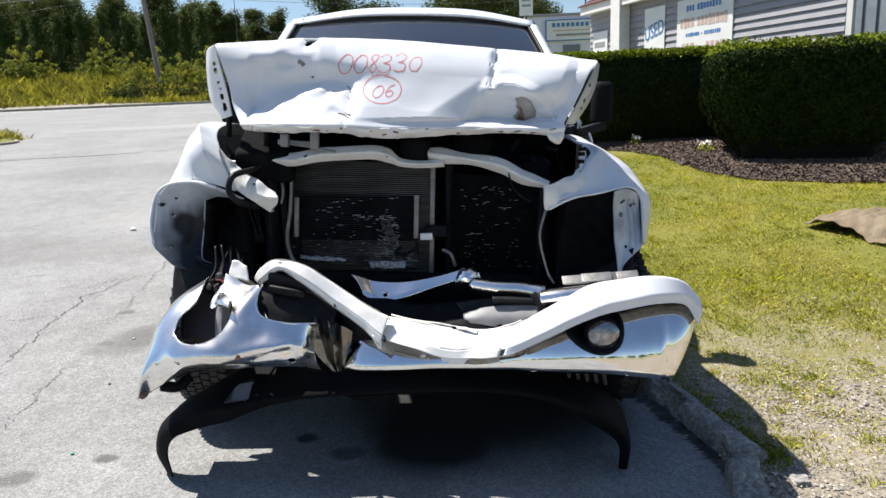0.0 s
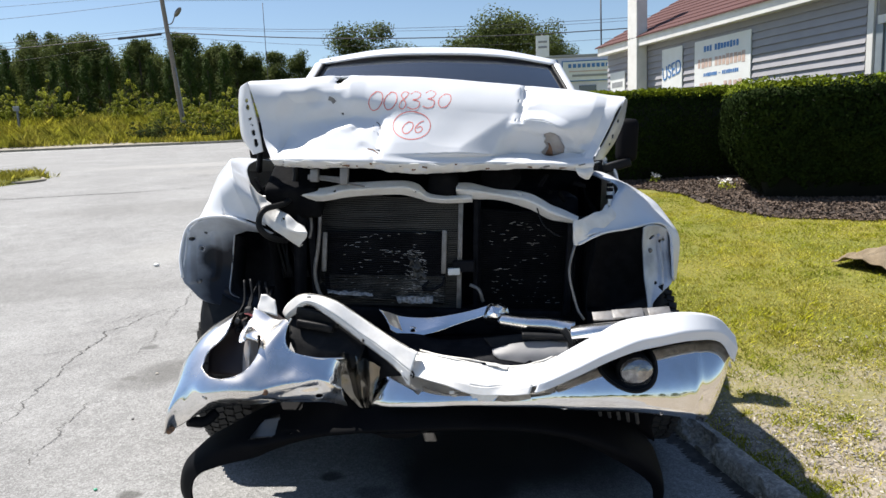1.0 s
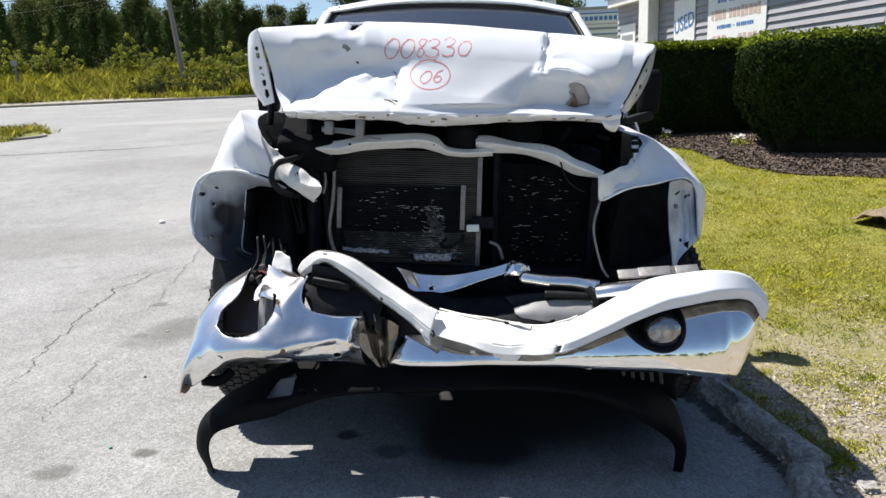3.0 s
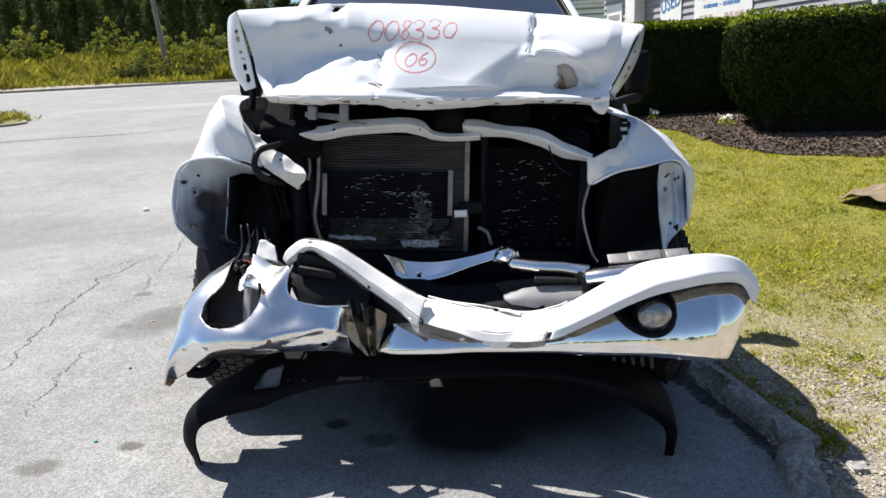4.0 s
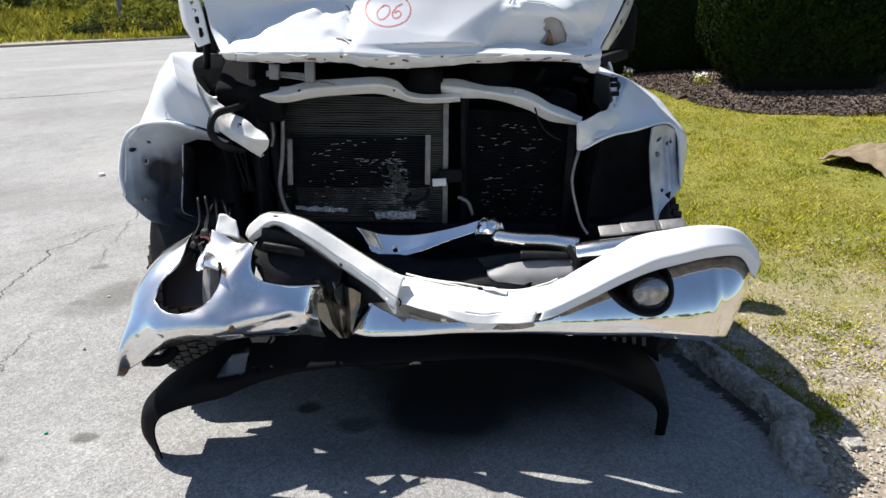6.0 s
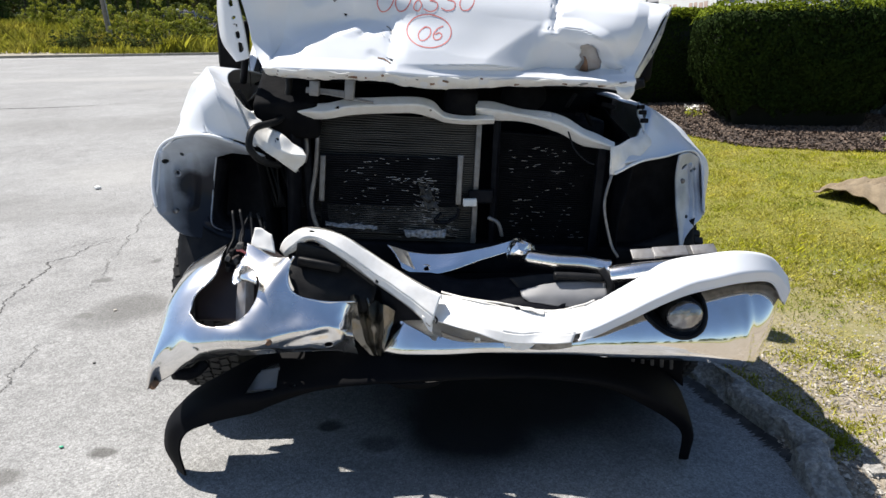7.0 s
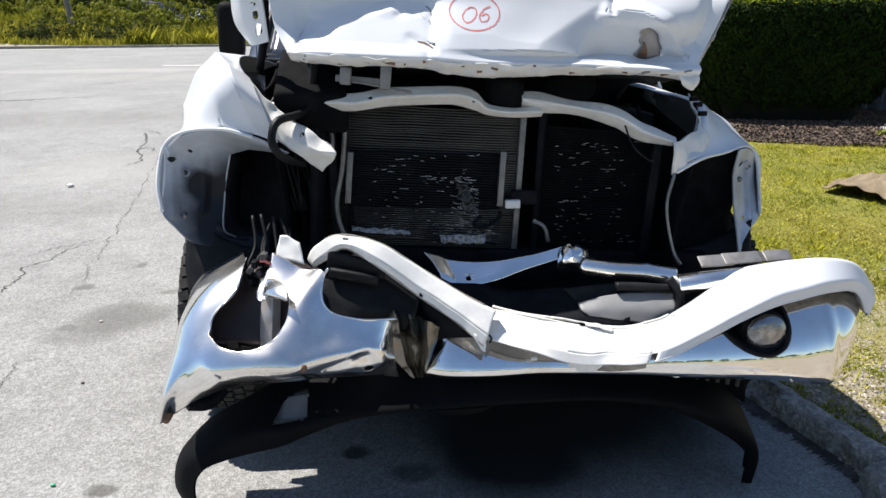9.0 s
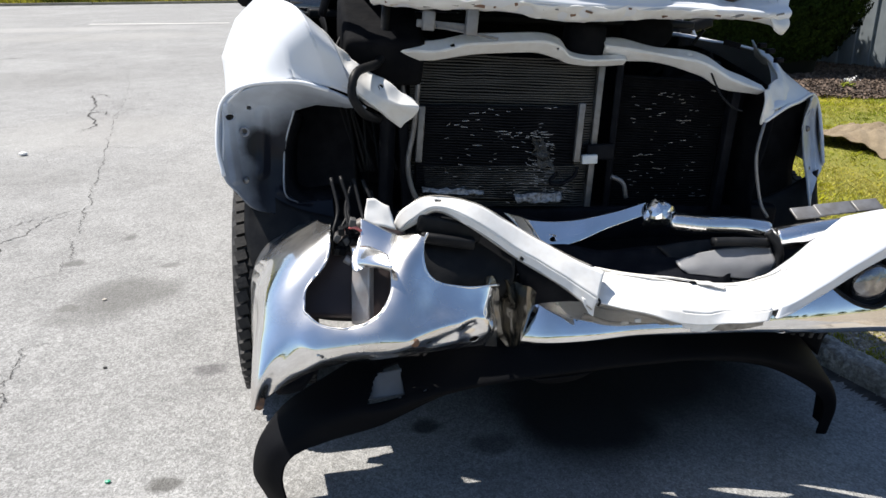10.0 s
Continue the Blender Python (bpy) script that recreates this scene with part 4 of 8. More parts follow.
def wall_block(name, y0, y1, z0, z1, out0, out1, material, parent, label="", bevel=0.008):
    a, b = on_wall(y0, 0), on_wall(y1, 0)
    m = Matrix.Translation(on_wall((y0 + y1) / 2, (z0 + z1) / 2, (out0 + out1) / 2)) @ WALL
    return part(name, block((b - a).length, out1 - out0, z1 - z0, bevel, m), material, parent, label, soft=False)


wall_block("wall_core", 10.4, 16.85, 0.3, 3.4, -0.25, -0.012, M_SIDING, house, "wall behind the siding")
for k in range(21):
    z0 = 0.62 + k * 0.127
    a, b = on_wall(10.55, 0), on_wall(16.9, 0)
    vs = []
    for p in (a, b):
        for o, z in ((-0.01, z0), (0.036, z0), (0.034, z0 + 0.006), (0.003, z0 + 0.129), (-0.01, z0 + 0.129)):
            vs.append(p + NRM * o + Vector((0, 0, z)))
    fs = [(i, (i + 1) % 5, 5 + (i + 1) % 5, 5 + i) for i in range(5)] + [(0, 4, 3, 2, 1), (5, 6, 7, 8, 9)]
    part("siding_board", mesh("siding_board", vs, fs), M_SIDING, house, soft=False)
wall_block("fascia", 9.0, 16.95, 3.26, 3.46, 0.22, 0.26, M_TRIM, house, "white fascia board")
wall_block("soffit", 9.0, 16.95, 3.28, 3.30, -0.02, 0.22, M_TRIM, house, "white soffit")
wall_block("corner_board", 10.44, 10.53, 0.5, 3.28, -0.02, 0.035, M_TRIM, house, "white corner board", 0.004)
for k in range(16):
    # shingle courses up the slope
    o0, o1 = 0.30 - k * 0.26, 0.30 - (k + 1) * 0.26 - 0.03
    z0, z1 = 3.46 + k * 0.13, 3.46 + (k + 1) * 0.13
    q = [on_wall(8.8, z0 + 0.005, o0), on_wall(17.0, z0 + 0.005, o0), on_wall(17.0, z1, o1), on_wall(8.8, z1, o1)]
    part("shingle_course", mesh("shingle_course", q + [p - Vector((0, 0, 0.03)) for p in q], [(0, 1, 2, 3), (4, 7, 6, 5), (0, 4, 5, 1), (1, 5, 6, 2), (2, 6, 7, 3), (3, 7, 4, 0)]), M_ROOF, house, soft=False)
ch = wall_block("chimney", 15.42, 15.74, 0.6, 5.6, 0.03, 0.30, M_TRIM, house, "white painted chimney stack", 0.02)
# ribbed metal wall that carries on the house
metal_wall = thing("metal_shed", *on_wall(8.6, 0.4), "shed wall of pale ribbed metal beside the house", "shed")
for k in range(38):
    y0 = 6.6 + k * 0.10
    wall_block("ribbed_panel", y0, y0 + 0.098, 0.2, 2.75, -0.03, 0.03 if k % 2 else 0.0, M_RIB, metal_wall, "", 0.004)
wall_block("eave_trim", 6.5, 10.36, 2.75, 2.87, -0.05, 0.06, M_TRIM, metal_wall, "white trim")
wall_block("dark_window", 9.2, 10.2, 2.9, 3.26, -0.05, 0.0, M_GLASS, metal_wall, "dark window band")


def letters(text, size, m, material, parent, name="lettering"):
    cu = bpy.data.curves.new(name, "FONT")
    cu.body, cu.size, cu.extrude, cu.align_x, cu.align_y = text, size, 0.003, "CENTER", "CENTER"
    tmp = bpy.data.objects.new(name, cu)
    scene.collection.objects.link(tmp)
    dg = bpy.context.evaluated_depsgraph_get()
    me = bpy.data.meshes.new_from_object(tmp.evaluated_get(dg))
    bpy.data.objects.remove(tmp)
    me.transform(m)
    me.materials.clear()
    return part(name, me, material, parent, soft=False)


def facing(y, z, out):
    """Pose on the wall whose x runs along it as a reader sees it and whose z points out."""
    return Matrix.Translation(on_wall(y, z, out)) @ Matrix(((-U.x, 0, NRM.x, 0), (-U.y, 0, NRM.y, 0), (0, 1, 0, 0), (0, 0, 0, 1)))


sign = thing("wall_sign", *on_wall(13.3, 2.4), "white board sign with blue and faded red lines on the siding", "sign")
wall_block("board", 12.6, 13.97, 1.75, 3.1, 0.026, 0.05, M_SIGN, sign, "white board", 0.004)
for y0, y1, z, hgt, m, words in [(12.85, 13.72, 2.93, 0.12, M_BLUE, (3, 8)), (12.70, 13.87, 2.67, 0.20, M_FADED, (4, 8)), (12.85, 13.72, 2.45, 0.07, M_BLUE, (7, 1, 8)), (12.75, 13.82, 2.19, 0.22, M_FADED, (3, 1, 4)), (12.95, 13.6, 1.93, 0.06, M_BLUE, (5, 6))]:
    step = (y1 - y0) / (sum(words) + 0.7 * (len(words) - 1))
    a, rw = y1, random.Random(int(z * 100))
    for n in words:
        for k in range(n):
            tall = hgt * (0.2 if n == 1 else rw.choice((0.8, 0.9, 1.0)))
            wall_block("lettering_bar", a - step * rw.uniform(0.62, 0.84), a, z - tall / 2, z + tall / 2, 0.051, 0.054, m, sign, "", 0)
            a -= step
        a -= 0.7 * step
used = thing("wall_sign", *on_wall(14.6, 2.4), "narrow white sign with blue slanted lettering on the siding", "sign")
wall_block("board", 14.32, 14.92, 1.6, 3.1, 0.026, 0.05, M_SIGN, used, "white board", 0.004)
letters("USED", 0.26, facing(14.62, 2.64, 0.055) @ Matrix.Rotation(radians(12), 4, "Z") @ Matrix(((1, 0.2, 0, 0), (0, 1.5, 0, 0), (0, 0, 1, 0), (0, 0, 0, 1))), M_BLUE, used)
small = thing("wall_sign", *on_wall(16.8, 2.5), "small white notice on the siding", "sign")
wall_block("board", 16.2, 16.75, 2.2, 2.85, 0.026, 0.05, M_SIGN, small, "white board", 0.004)
wall_block("lettering_bar", 16.28, 16.68, 2.5, 2.62, 0.051, 0.054, M_PLASTIC_GREY, small, "", 0)


# ---- far buildings, pole, wires ----
def place(part_rows, parent):
    for nm, sx, sy, sz, x, y, z, m, lb in part_rows:
        part(nm, block(sx, sy, sz, 0.02, Matrix.Translation((x, y, z))), m, parent, lb, soft=False)


z45 = ground_z(6, 45)
shop = thing("shop_building", 7, 48, z45, "low white shop building with a dark-framed signboard", "building")
place([("wall", 7.0, 5, 3.9, 7.6, 48, z45 + 1.95, M_SHOP, "white wall"), ("roof_edge", 7.2, 5.2, 0.16, 7.6, 48, z45 + 3.92, M_PLASTIC_GREY, "grey roof edge"),
       ("signboard", 4.4, 0.12, 1.25, 7.5, 45.4, z45 + 2.95, M_SIGN, "white signboard"), ("sign_frame", 4.5, 0.06, 0.07, 7.5, 45.35, z45 + 3.58, M_BLUE, "dark blue frame"),
       ("sign_frame", 4.5, 0.06, 0.07, 7.5, 45.35, z45 + 2.33, M_BLUE, "dark blue frame"), ("sign_frame", 0.07, 0.06, 1.3, 5.27, 45.35, z45 + 2.95, M_BLUE, "dark blue frame"),
       ("window", 1.1, 0.1, 0.9, 6.9, 45.46, z45 + 1.6, M_GLASS, "dark window"), ("door", 0.95, 0.1, 2.05, 5.0, 45.46, z45 + 1.02, M_PLASTIC_GREY, "grey door")], shop)
for k in range(12):
    part("lettering_bar", block(0.20, 0.03, 0.24, 0, Matrix.Translation((5.75 + k * 0.30, 45.32, z45 + 3.28))), M_BLUE, shop, soft=False)
part("lettering_bar", block(3.6, 0.03, 0.06, 0, Matrix.Translation((7.5, 45.32, z45 + 2.93))), M_FADED, shop, soft=False)
part("lettering_bar", block(3.2, 0.03, 0.14, 0, Matrix.Translation((7.5, 45.32, z45 + 2.66))), M_PLASTIC_GREY, shop, soft=False)
post = thing("road_sign", 3.6, 41, ground_z(3.6, 41), "white sign panel on a tall dark post", "sign")
place([("panel", 0.75, 0.12, 1.2, 3.65, 41, 6.85, M_SIGN, "white panel"), ("lettering_bar", 0.5, 0.03, 0.12, 3.65, 40.93, 7.1, M_PLASTIC_GREY, ""), ("lettering_bar", 0.5, 0.03, 0.12, 3.65, 40.93, 6.8, M_PLASTIC_GREY, "")], post)
tube("post", [(3.65, 41.1, 2.4), (3.65, 41.1, 7.6)], 0.06, M_WIRE, post, 2)
mast = thing("antenna_mast", 7.9, 46, z45, "thin dark mast above the shop roof", "mast")
tube("mast_pole", [(7.9, 46, z45), (7.85, 46, z45 + 9)], 0.05, M_WIRE, mast, 2)

PX, PY = -18.1, 41.0
pz = ground_z(PX, PY)
pole = thing("utility_pole", PX, PY, pz, "weathered wooden utility pole with a street lamp", "utility pole")
tube("shaft", [(PX, PY, pz - 0.2), (PX - 0.42, PY, pz + 5), (PX - 0.88, PY, pz + 10.5)], 0.15, M_POLE, pole, 10, 12, end=0.12)
tube("lamp_arm", [(PX - 0.54, PY, pz + 6.5), (PX - 0.10, PY - 0.2, pz + 6.55), (PX + 0.18, PY - 0.4, pz + 6.85)], 0.03, M_ALLOY, pole, 10)
bm = bmesh.new()
bmesh.ops.create_uvsphere(bm, u_segments=14, v_segments=8, radius=1, matrix=Matrix.Translation((PX + 0.45, PY - 0.5, pz + 7.1)) @ Matrix.Rotation(-0.9, 4, "Y") @ Matrix.Diagonal((0.34, 0.2, 0.12, 1)))
part("lamp_head", bm, M_ALLOY, pole, "grey lamp head")
tube("ground_guard", [(PX + 0.15, PY - 0.1, pz + 0.1), (PX - 0.18, PY - 0.1, pz + 4.0)], 0.03, M_PLASTIC_GREY, pole, 3)
for za, left, right, r in [(6.06, 0.65, 1.2, 0.05), (6.37, 0.55, 0.9, 0.02), (6.30, 0.75, 1.0, 0.016), (7.9, 0.75, 0.6, 0.02), (8.35, 0.4, 0.5, 0.016), (5.85, 1.4, 1.5, 0.016)]:
    w = thing("overhead_wire", PX, PY, pz + za, "dark overhead cable running from the utility pole", "cable", "overhead cables")
    top = (PX - 0.084 * za, PY, pz + za)
    for x, sag in ((-62.0, left), (26.0, right)):
        tube("span", [(top[0] + (x - top[0]) * t, PY, top[2] - 4 * sag * t * (1 - t)) for t in (0, 0.17, 0.33, 0.5, 0.67, 0.83, 1)], r * 0.6, M_WIRE, w, 40, 5)
bm = bar_between((PX - 3.6, PY, pz + 5.86), (PX - 0.9, PY, pz + 6.0), 0.14, 0.14, 0.03)
tagged(part("splice_case", bm, M_WIRE, None), "black splice case hung on the overhead cable", "splice case")
stake = thing("marker_post", -29.3, 42.0, ground_z(-29.3, 42.0), "grey roadside marker post in the weeds", "post")
part("post", block(0.12, 0.12, 1.9, 0.02, Matrix.Translation((-29.3, 42.0, ground_z(-29.3, 42.0) + 0.9))), M_ALLOY, stake)
part("plate", block(0.4, 0.04, 0.3, 0.01, Matrix.Translation((-29.3, 41.9, ground_z(-29.3, 42.0) + 1.8))), M_PLASTIC_GREY, stake)

# pale kerb along the road's far side and the grass island
for k in range(24):
    x0 = -62 + k * 3.9
    bm = block(3.88, 0.45, 0.2, 0.03, Matrix.Translation((x0 + 1.95, FAR_EDGE + 0.22 + 0.15 * math.sin(k), ground_z(x0, FAR_EDGE) + 0.02)))
    tagged(part("far_kerb", bm, M_TRIM_KERB, None, soft=False), "pale concrete kerb across the road", "kerb", "far kerb stones", "structure")
def shoulder_z(x, y):
    """A pale strip behind the far kerb, raised to fit its thickness in the camera's view."""
    return ground_z(x, y) + 0.02 + 0.07 * smooth((y - FAR_EDGE - 0.4) / 1.8) * smooth((-16 - x) / 4) - 0.12 * smooth((y - FAR_EDGE - 2.2) / 0.5)


land("far_shoulder", -62, -15, FAR_EDGE + 0.4, FAR_EDGE + 2.8, 60, 12, shoulder_z, M_TRIM_KERB, None, "pale strip behind the far kerb, raised to fit the view")


def island_z(x, y):
    """The island's height: a rounded kerb round a low grassy crown."""
    inside_by = min((-11.2 - abs(y - 16.9) * 0.5 - x) / 0.35, (1.75 - abs(y - 16.9)) / 0.3)
    return ground_z(x, y) - 0.05 + 0.17 * smooth(inside_by)


land("traffic_island", -40, -11.0, 14.9, 18.9, 110, 40, island_z, M_SOIL, None, "grassy traffic island with weeds at its tip")

isl_kerb = thing("island_kerb", -11.6, 16.9, ground_z(-11.6, 16.9), "pale worn kerb round the traffic island", "kerb", "", "structure")
tube("kerb_rim", [(x, y, ground_z(x, y) + 0.03) for x, y in [(-30, 15.15), (-20, 15.2), (-13.2, 15.4), (-11.9, 16.2), (-11.35, 16.9), (-11.9, 17.7), (-13.2, 18.4), (-20, 18.6), (-30, 18.65)]], 0.06, M_TRIM_KERB, isl_kerb, 60, 8, "", 0.6)
rng = np.random.default_rng(21)
N = 5200
ix = -11.7 - rng.random(N) ** 1.8 * 9
iy = np.clip(16.9 + rng.normal(size=N) * 0.6, 15.6, 18.2)
blades("island_weed", ix, iy, lambda x, y: island_z(x, y), 0.04, 0.26, 0.006, M_WEED, 6, "dry weeds on the traffic island", "weeds", 0.4)
N = 150000
mx = -62 + rng.random(N) * 68
my = 37.0 + rng.random(N) ** 1.2 * 15
tall = np.array([noise.noise(Vector((a * 0.35, q * 0.5, 4))) + 0.6 * noise.noise(Vector((a * 1.2, q * 1.2, 1))) for a, q in zip(mx, my)])
for lo, hi, h0, h1, sd in ((-9, -0.12, 0.15, 0.45, 7), (-0.12, 0.25, 0.3, 0.75, 8), (0.25, 9, 0.45, 1.05, 9)):
    sel = (tall >= lo) & (tall < hi)
    blades("meadow_grass", mx[sel], my[sel], ground_z, h0, h1, 0.019, M_WEED, sd, "tall yellow-green meadow grass along the road", "grass", 0.4)


# ---- trees and shrubs ----
def tree_meshes(name, kind, seed, count, leaf):
    """Leaf and trunk meshes of one tree of unit height about the origin."""
    r = np.random.default_rng(seed)
    clumps, pts, nrm = [], [], []
    if kind == "broad":
        for k in range(34):
            a, u = r.random() * 6.283, r.random()
            rad = 0.36 * math.sqrt(u)
            z = 0.42 + 0.46 * r.random() * (1 - 0.55 * u) + 0.06 * (1 - u)
            clumps.append((rad * math.cos(a), rad * math.sin(a), z, 0.10 + 0.06 * r.random()))
    elif kind == "cone":
        for k in range(46):
            z = 0.06 + 0.9 * (k / 45)
            rad = 0.15 * (1 - z) ** 0.6 * (0.5 + 0.5 * r.random())
            a = r.random() * 6.283
            clumps.append((rad * math.cos(a), rad * math.sin(a), z, 0.05 + 0.055 * (1 - z)))
    elif kind == "pine":
        for k in range(30):
            z = 0.35 + 0.62 * r.random()
            rad = 0.24 * (1.05 - z) ** 0.7 * r.random() ** 0.5 + 0.02
            a = r.random() * 6.283
            clumps.append((rad * math.cos(a), rad * math.sin(a), z, 0.05 + 0.05 * r.random()))
    else:
        for k in range(150):
            a, u = r.random() * 6.283, r.random()
            lobe = 0.75 + 0.25 * math.sin(3 * a + seed)
            clumps.append((0.55 * lobe * math.sqrt(u) * math.cos(a), 0.55 * lobe * math.sqrt(u) * math.sin(a), 0.05 + 0.95 * r.random() ** 1.3 * (1 - 0.55 * u) * lobe, 0.022 + 0.055 * r.random() ** 2))
    per = count // len(clumps)
    for x, y, z, s in clumps:
        d = r.normal(size=(per, 3))
        d /= np.linalg.norm(d, axis=1)[:, None]
        pts.append(d * s * (0.45 + 0.75 * r.random((per, 1))) * (1, 1, 0.85) + (x, y, z))
        nrm.append(d + (0, 0, 0.4))
    v, f = scatter_leaves(np.vstack(pts), np.vstack(nrm), leaf, 0.6, seed)
    leaves = leaf_mesh(name, v, f)
    bm = bmesh.new()

    def limb(a, b, r0, r1):
        a, b = Vector(a), Vector(b)
        m = Matrix.Translation((a + b) / 2) @ (b - a).to_track_quat("Z", "Y").to_matrix().to_4x4()
        bmesh.ops.create_cone(bm, cap_ends=True, segments=8, radius1=r0, radius2=r1, depth=(b - a).length, matrix=m)

    top = 0.9 if kind in ("cone", "pine") else 0.55
    limb((0, 0, -0.03), (0.01, 0, top * 0.5), 0.022, 0.016)
    limb((0.01, 0, top * 0.5), (0, 0.01, top), 0.016, 0.005)
    for x, y, z, s in clumps[::3]:
        limb((0.005, 0, max(z - 0.16, 0.08)), (x * 0.9, y * 0.9, z), 0.008, 0.003)
    trunk = from_bm(name, bm)
    return leaves, trunk


TREES = {}
for kind, nm, cnt, leaf, variants in [("broad", "broadleaf", 17000, 0.021, 3), ("cone", "cedar", 9500, 0.017, 3), ("pine", "pine", 10000, 0.021, 3), ("bush", "shrub", 15000, 0.030, 3), ("thicket", "thicket", 9000, 0.040, 3)]:
    TREES[kind] = []
    for v in range(variants):
        lv, tk = tree_meshes(nm, kind, 31 + 7 * v + len(kind), cnt, leaf)
        lv.materials.append({"broad": M_TREE, "cone": M_CEDAR, "pine": M_TREE, "bush": M_BUSH, "thicket": M_TREE}[kind])
        tk.materials.append(M_BARK)
        TREES[kind].append((lv, tk))


def plant(kind, v, x, y, h, wide=1.0, name="tree", label="", group=""):
    z = ground_z(x, y)
    lv, tk = TREES[kind][v % 3]
    e = thing(name, x, y, z, label, "shrub" if kind == "bush" else "tree", group)
    for nm, me in (("crown", lv), ("trunk", tk)):
        o = new(nm, me)
        o.parent = e
    e.matrix_world = Matrix.Translation((x, y, z)) @ Matrix.Rotation(x * 3.1 + y, 4, "Z") @ Matrix.Diagonal((h * wide, h * wide, h, 1))


plant("broad", 0, -9.4, 57, 8.6, 1.18, "tree", "rounded dark green broadleaf tree behind the road")
plant("broad", 1, 0.6, 57, 9.2, 1.30, "tree", "broad dark green maple towering behind the road")
plant("broad", 2, 4.6, 59, 8.6, 1.0, "tree", "broad dark green maple towering behind the road")
rg = random.Random(8)
for k in range(13):
    x = -38.2 + k * 1.55 + rg.uniform(-0.25, 0.25)
    plant("cone", k, x, 52.5 + rg.uniform(-0.5, 0.7), (5.7 - 0.035 * (x + 38)) * rg.uniform(0.88, 1.06), rg.uniform(0.78, 1.0), "cedar_tree", "dense dark green columnar cedar in a row", "cedar row")
for k in range(46):
    x = -64 + k * 1.4 + rg.uniform(-0.6, 0.6)
    h = float(np.interp(x, (-60, -45, -39, -36, -32, -26.5, -24, -22.4, -19, -16.5, -8, 4), (8.0, 8.2, 9.7, 8.4, 8.7, 8.4, 7.3, 7.6, 6.6, 7.0, 5.6, 5.0)))
    plant(("pine", "broad", "pine", "pine")[k % 4], k, x, 61 + rg.uniform(-2, 4), h * rg.uniform(0.82, 1.06), rg.uniform(0.75, 1.1), "woodland_tree", "tall mixed woodland tree behind the cedars", "woodland")
for k in range(40):
    x = 60 - k * 4.2 + rg.uniform(-2, 2)
    plant("broad", k, x, 80 + rg.uniform(-3, 8), rg.uniform(6.2, 7.8) + 3.4 * smooth((-24 - x) / 8), 1.4, "woodland_tree", "distant woodland tree on the skyline", "far woodland")
for x, y, h, w in [(-30.2, 47, 2.9, 1.0), (-31.4, 47.6, 2.2, 1.1), (-29.0, 47.2, 1.9, 1.0), (-33.2, 47.5, 2.4, 1.0), (-34.6, 48, 2.9, 0.9), (-24.9, 47, 2.7, 0.85), (-24.0, 47.4, 1.9, 0.9), (-26.6, 48, 1.2, 1.1), (-22.6, 46, 1.7, 1.0), (-21.4, 45.5, 1.4, 1.1),
                   (-40.5, 47, 2.6, 1.0), (-44, 48, 2.9, 0.9), (-20.2, 42.5, 2.0, 0.9), (-18.9, 43.5, 2.3, 0.9), (-17.6, 42.2, 2.1, 0.9), (-16.6, 42.8, 2.5, 0.8), (-15.5, 41.6, 2.5, 0.8), (-14.5, 42.2, 2.8, 0.8), (-13.4, 41.2, 2.7, 0.8), (-12.2, 40.5, 2.4, 0.9), (-10.9, 40.8, 2.0, 1.0),
                   (-16.9, 39.6, 1.5, 1.1), (-15.0, 39.4, 1.8, 1.0), (-13.2, 39.2, 1.9, 1.0), (-19.4, 40.0, 1.2, 1.1), (-11.4, 38.6, 1.4, 1.1)]:
    plant("bush", int(abs(x) * 7), x, y, h * 1.22, w * 0.9, "shrub", "yellow-green leafy shrub at the meadow's edge", "roadside shrubs")
for k in range(12):
    x = -19.4 + 0.62 * k + rg.uniform(-0.2, 0.2)
    plant("thicket", k, x, 38.0 + rg.uniform(-0.3, 0.5), rg.uniform(0.9, 1.5), 1.1, "bramble", "dark green bramble thicket beside the road", "roadside brambles")
for k in range(30):
    plant("thicket", k, -50 + k * 1.5 + rg.uniform(-0.4, 0.4), 55.5 + rg.uniform(-0.6, 1.5), rg.uniform(2.6, 3.8), 1.0, "undergrowth", "dark green undergrowth below the woodland", "undergrowth")
# unseen trees added behind the camera to darken sky fill and reflections
for k in range(34):
    plant(("broad", "pine", "broad")[k % 3], k, -56 + k * 3.3 + rg.uniform(-1, 1), -25 - rg.uniform(0, 7), rg.uniform(2.6, 4.4), 1.3, "woodland_tree", "unseen tree added behind the camera for fill and reflections", "far woodland")


# ---- parked off-road car ----
def profile(pts, y0, y1, bevel):
    """A side outline (x, z) carried from y0 to y1."""
    bm = bmesh.new()
    lo = [bm.verts.new((x, y0, z)) for x, z in pts]
    hi = [bm.verts.new((x, y1, z)) for x, z in pts]
    n = len(pts)
    bm.faces.new(lo)
    bm.faces.new(hi[::-1])
    for k in range(n):
        bm.faces.new((lo[k], hi[k], hi[(k + 1) % n], lo[(k + 1) % n]))
    bmesh.ops.bevel(bm, geom=list(bm.edges), offset=bevel, segments=2, affect="EDGES")
    return bm


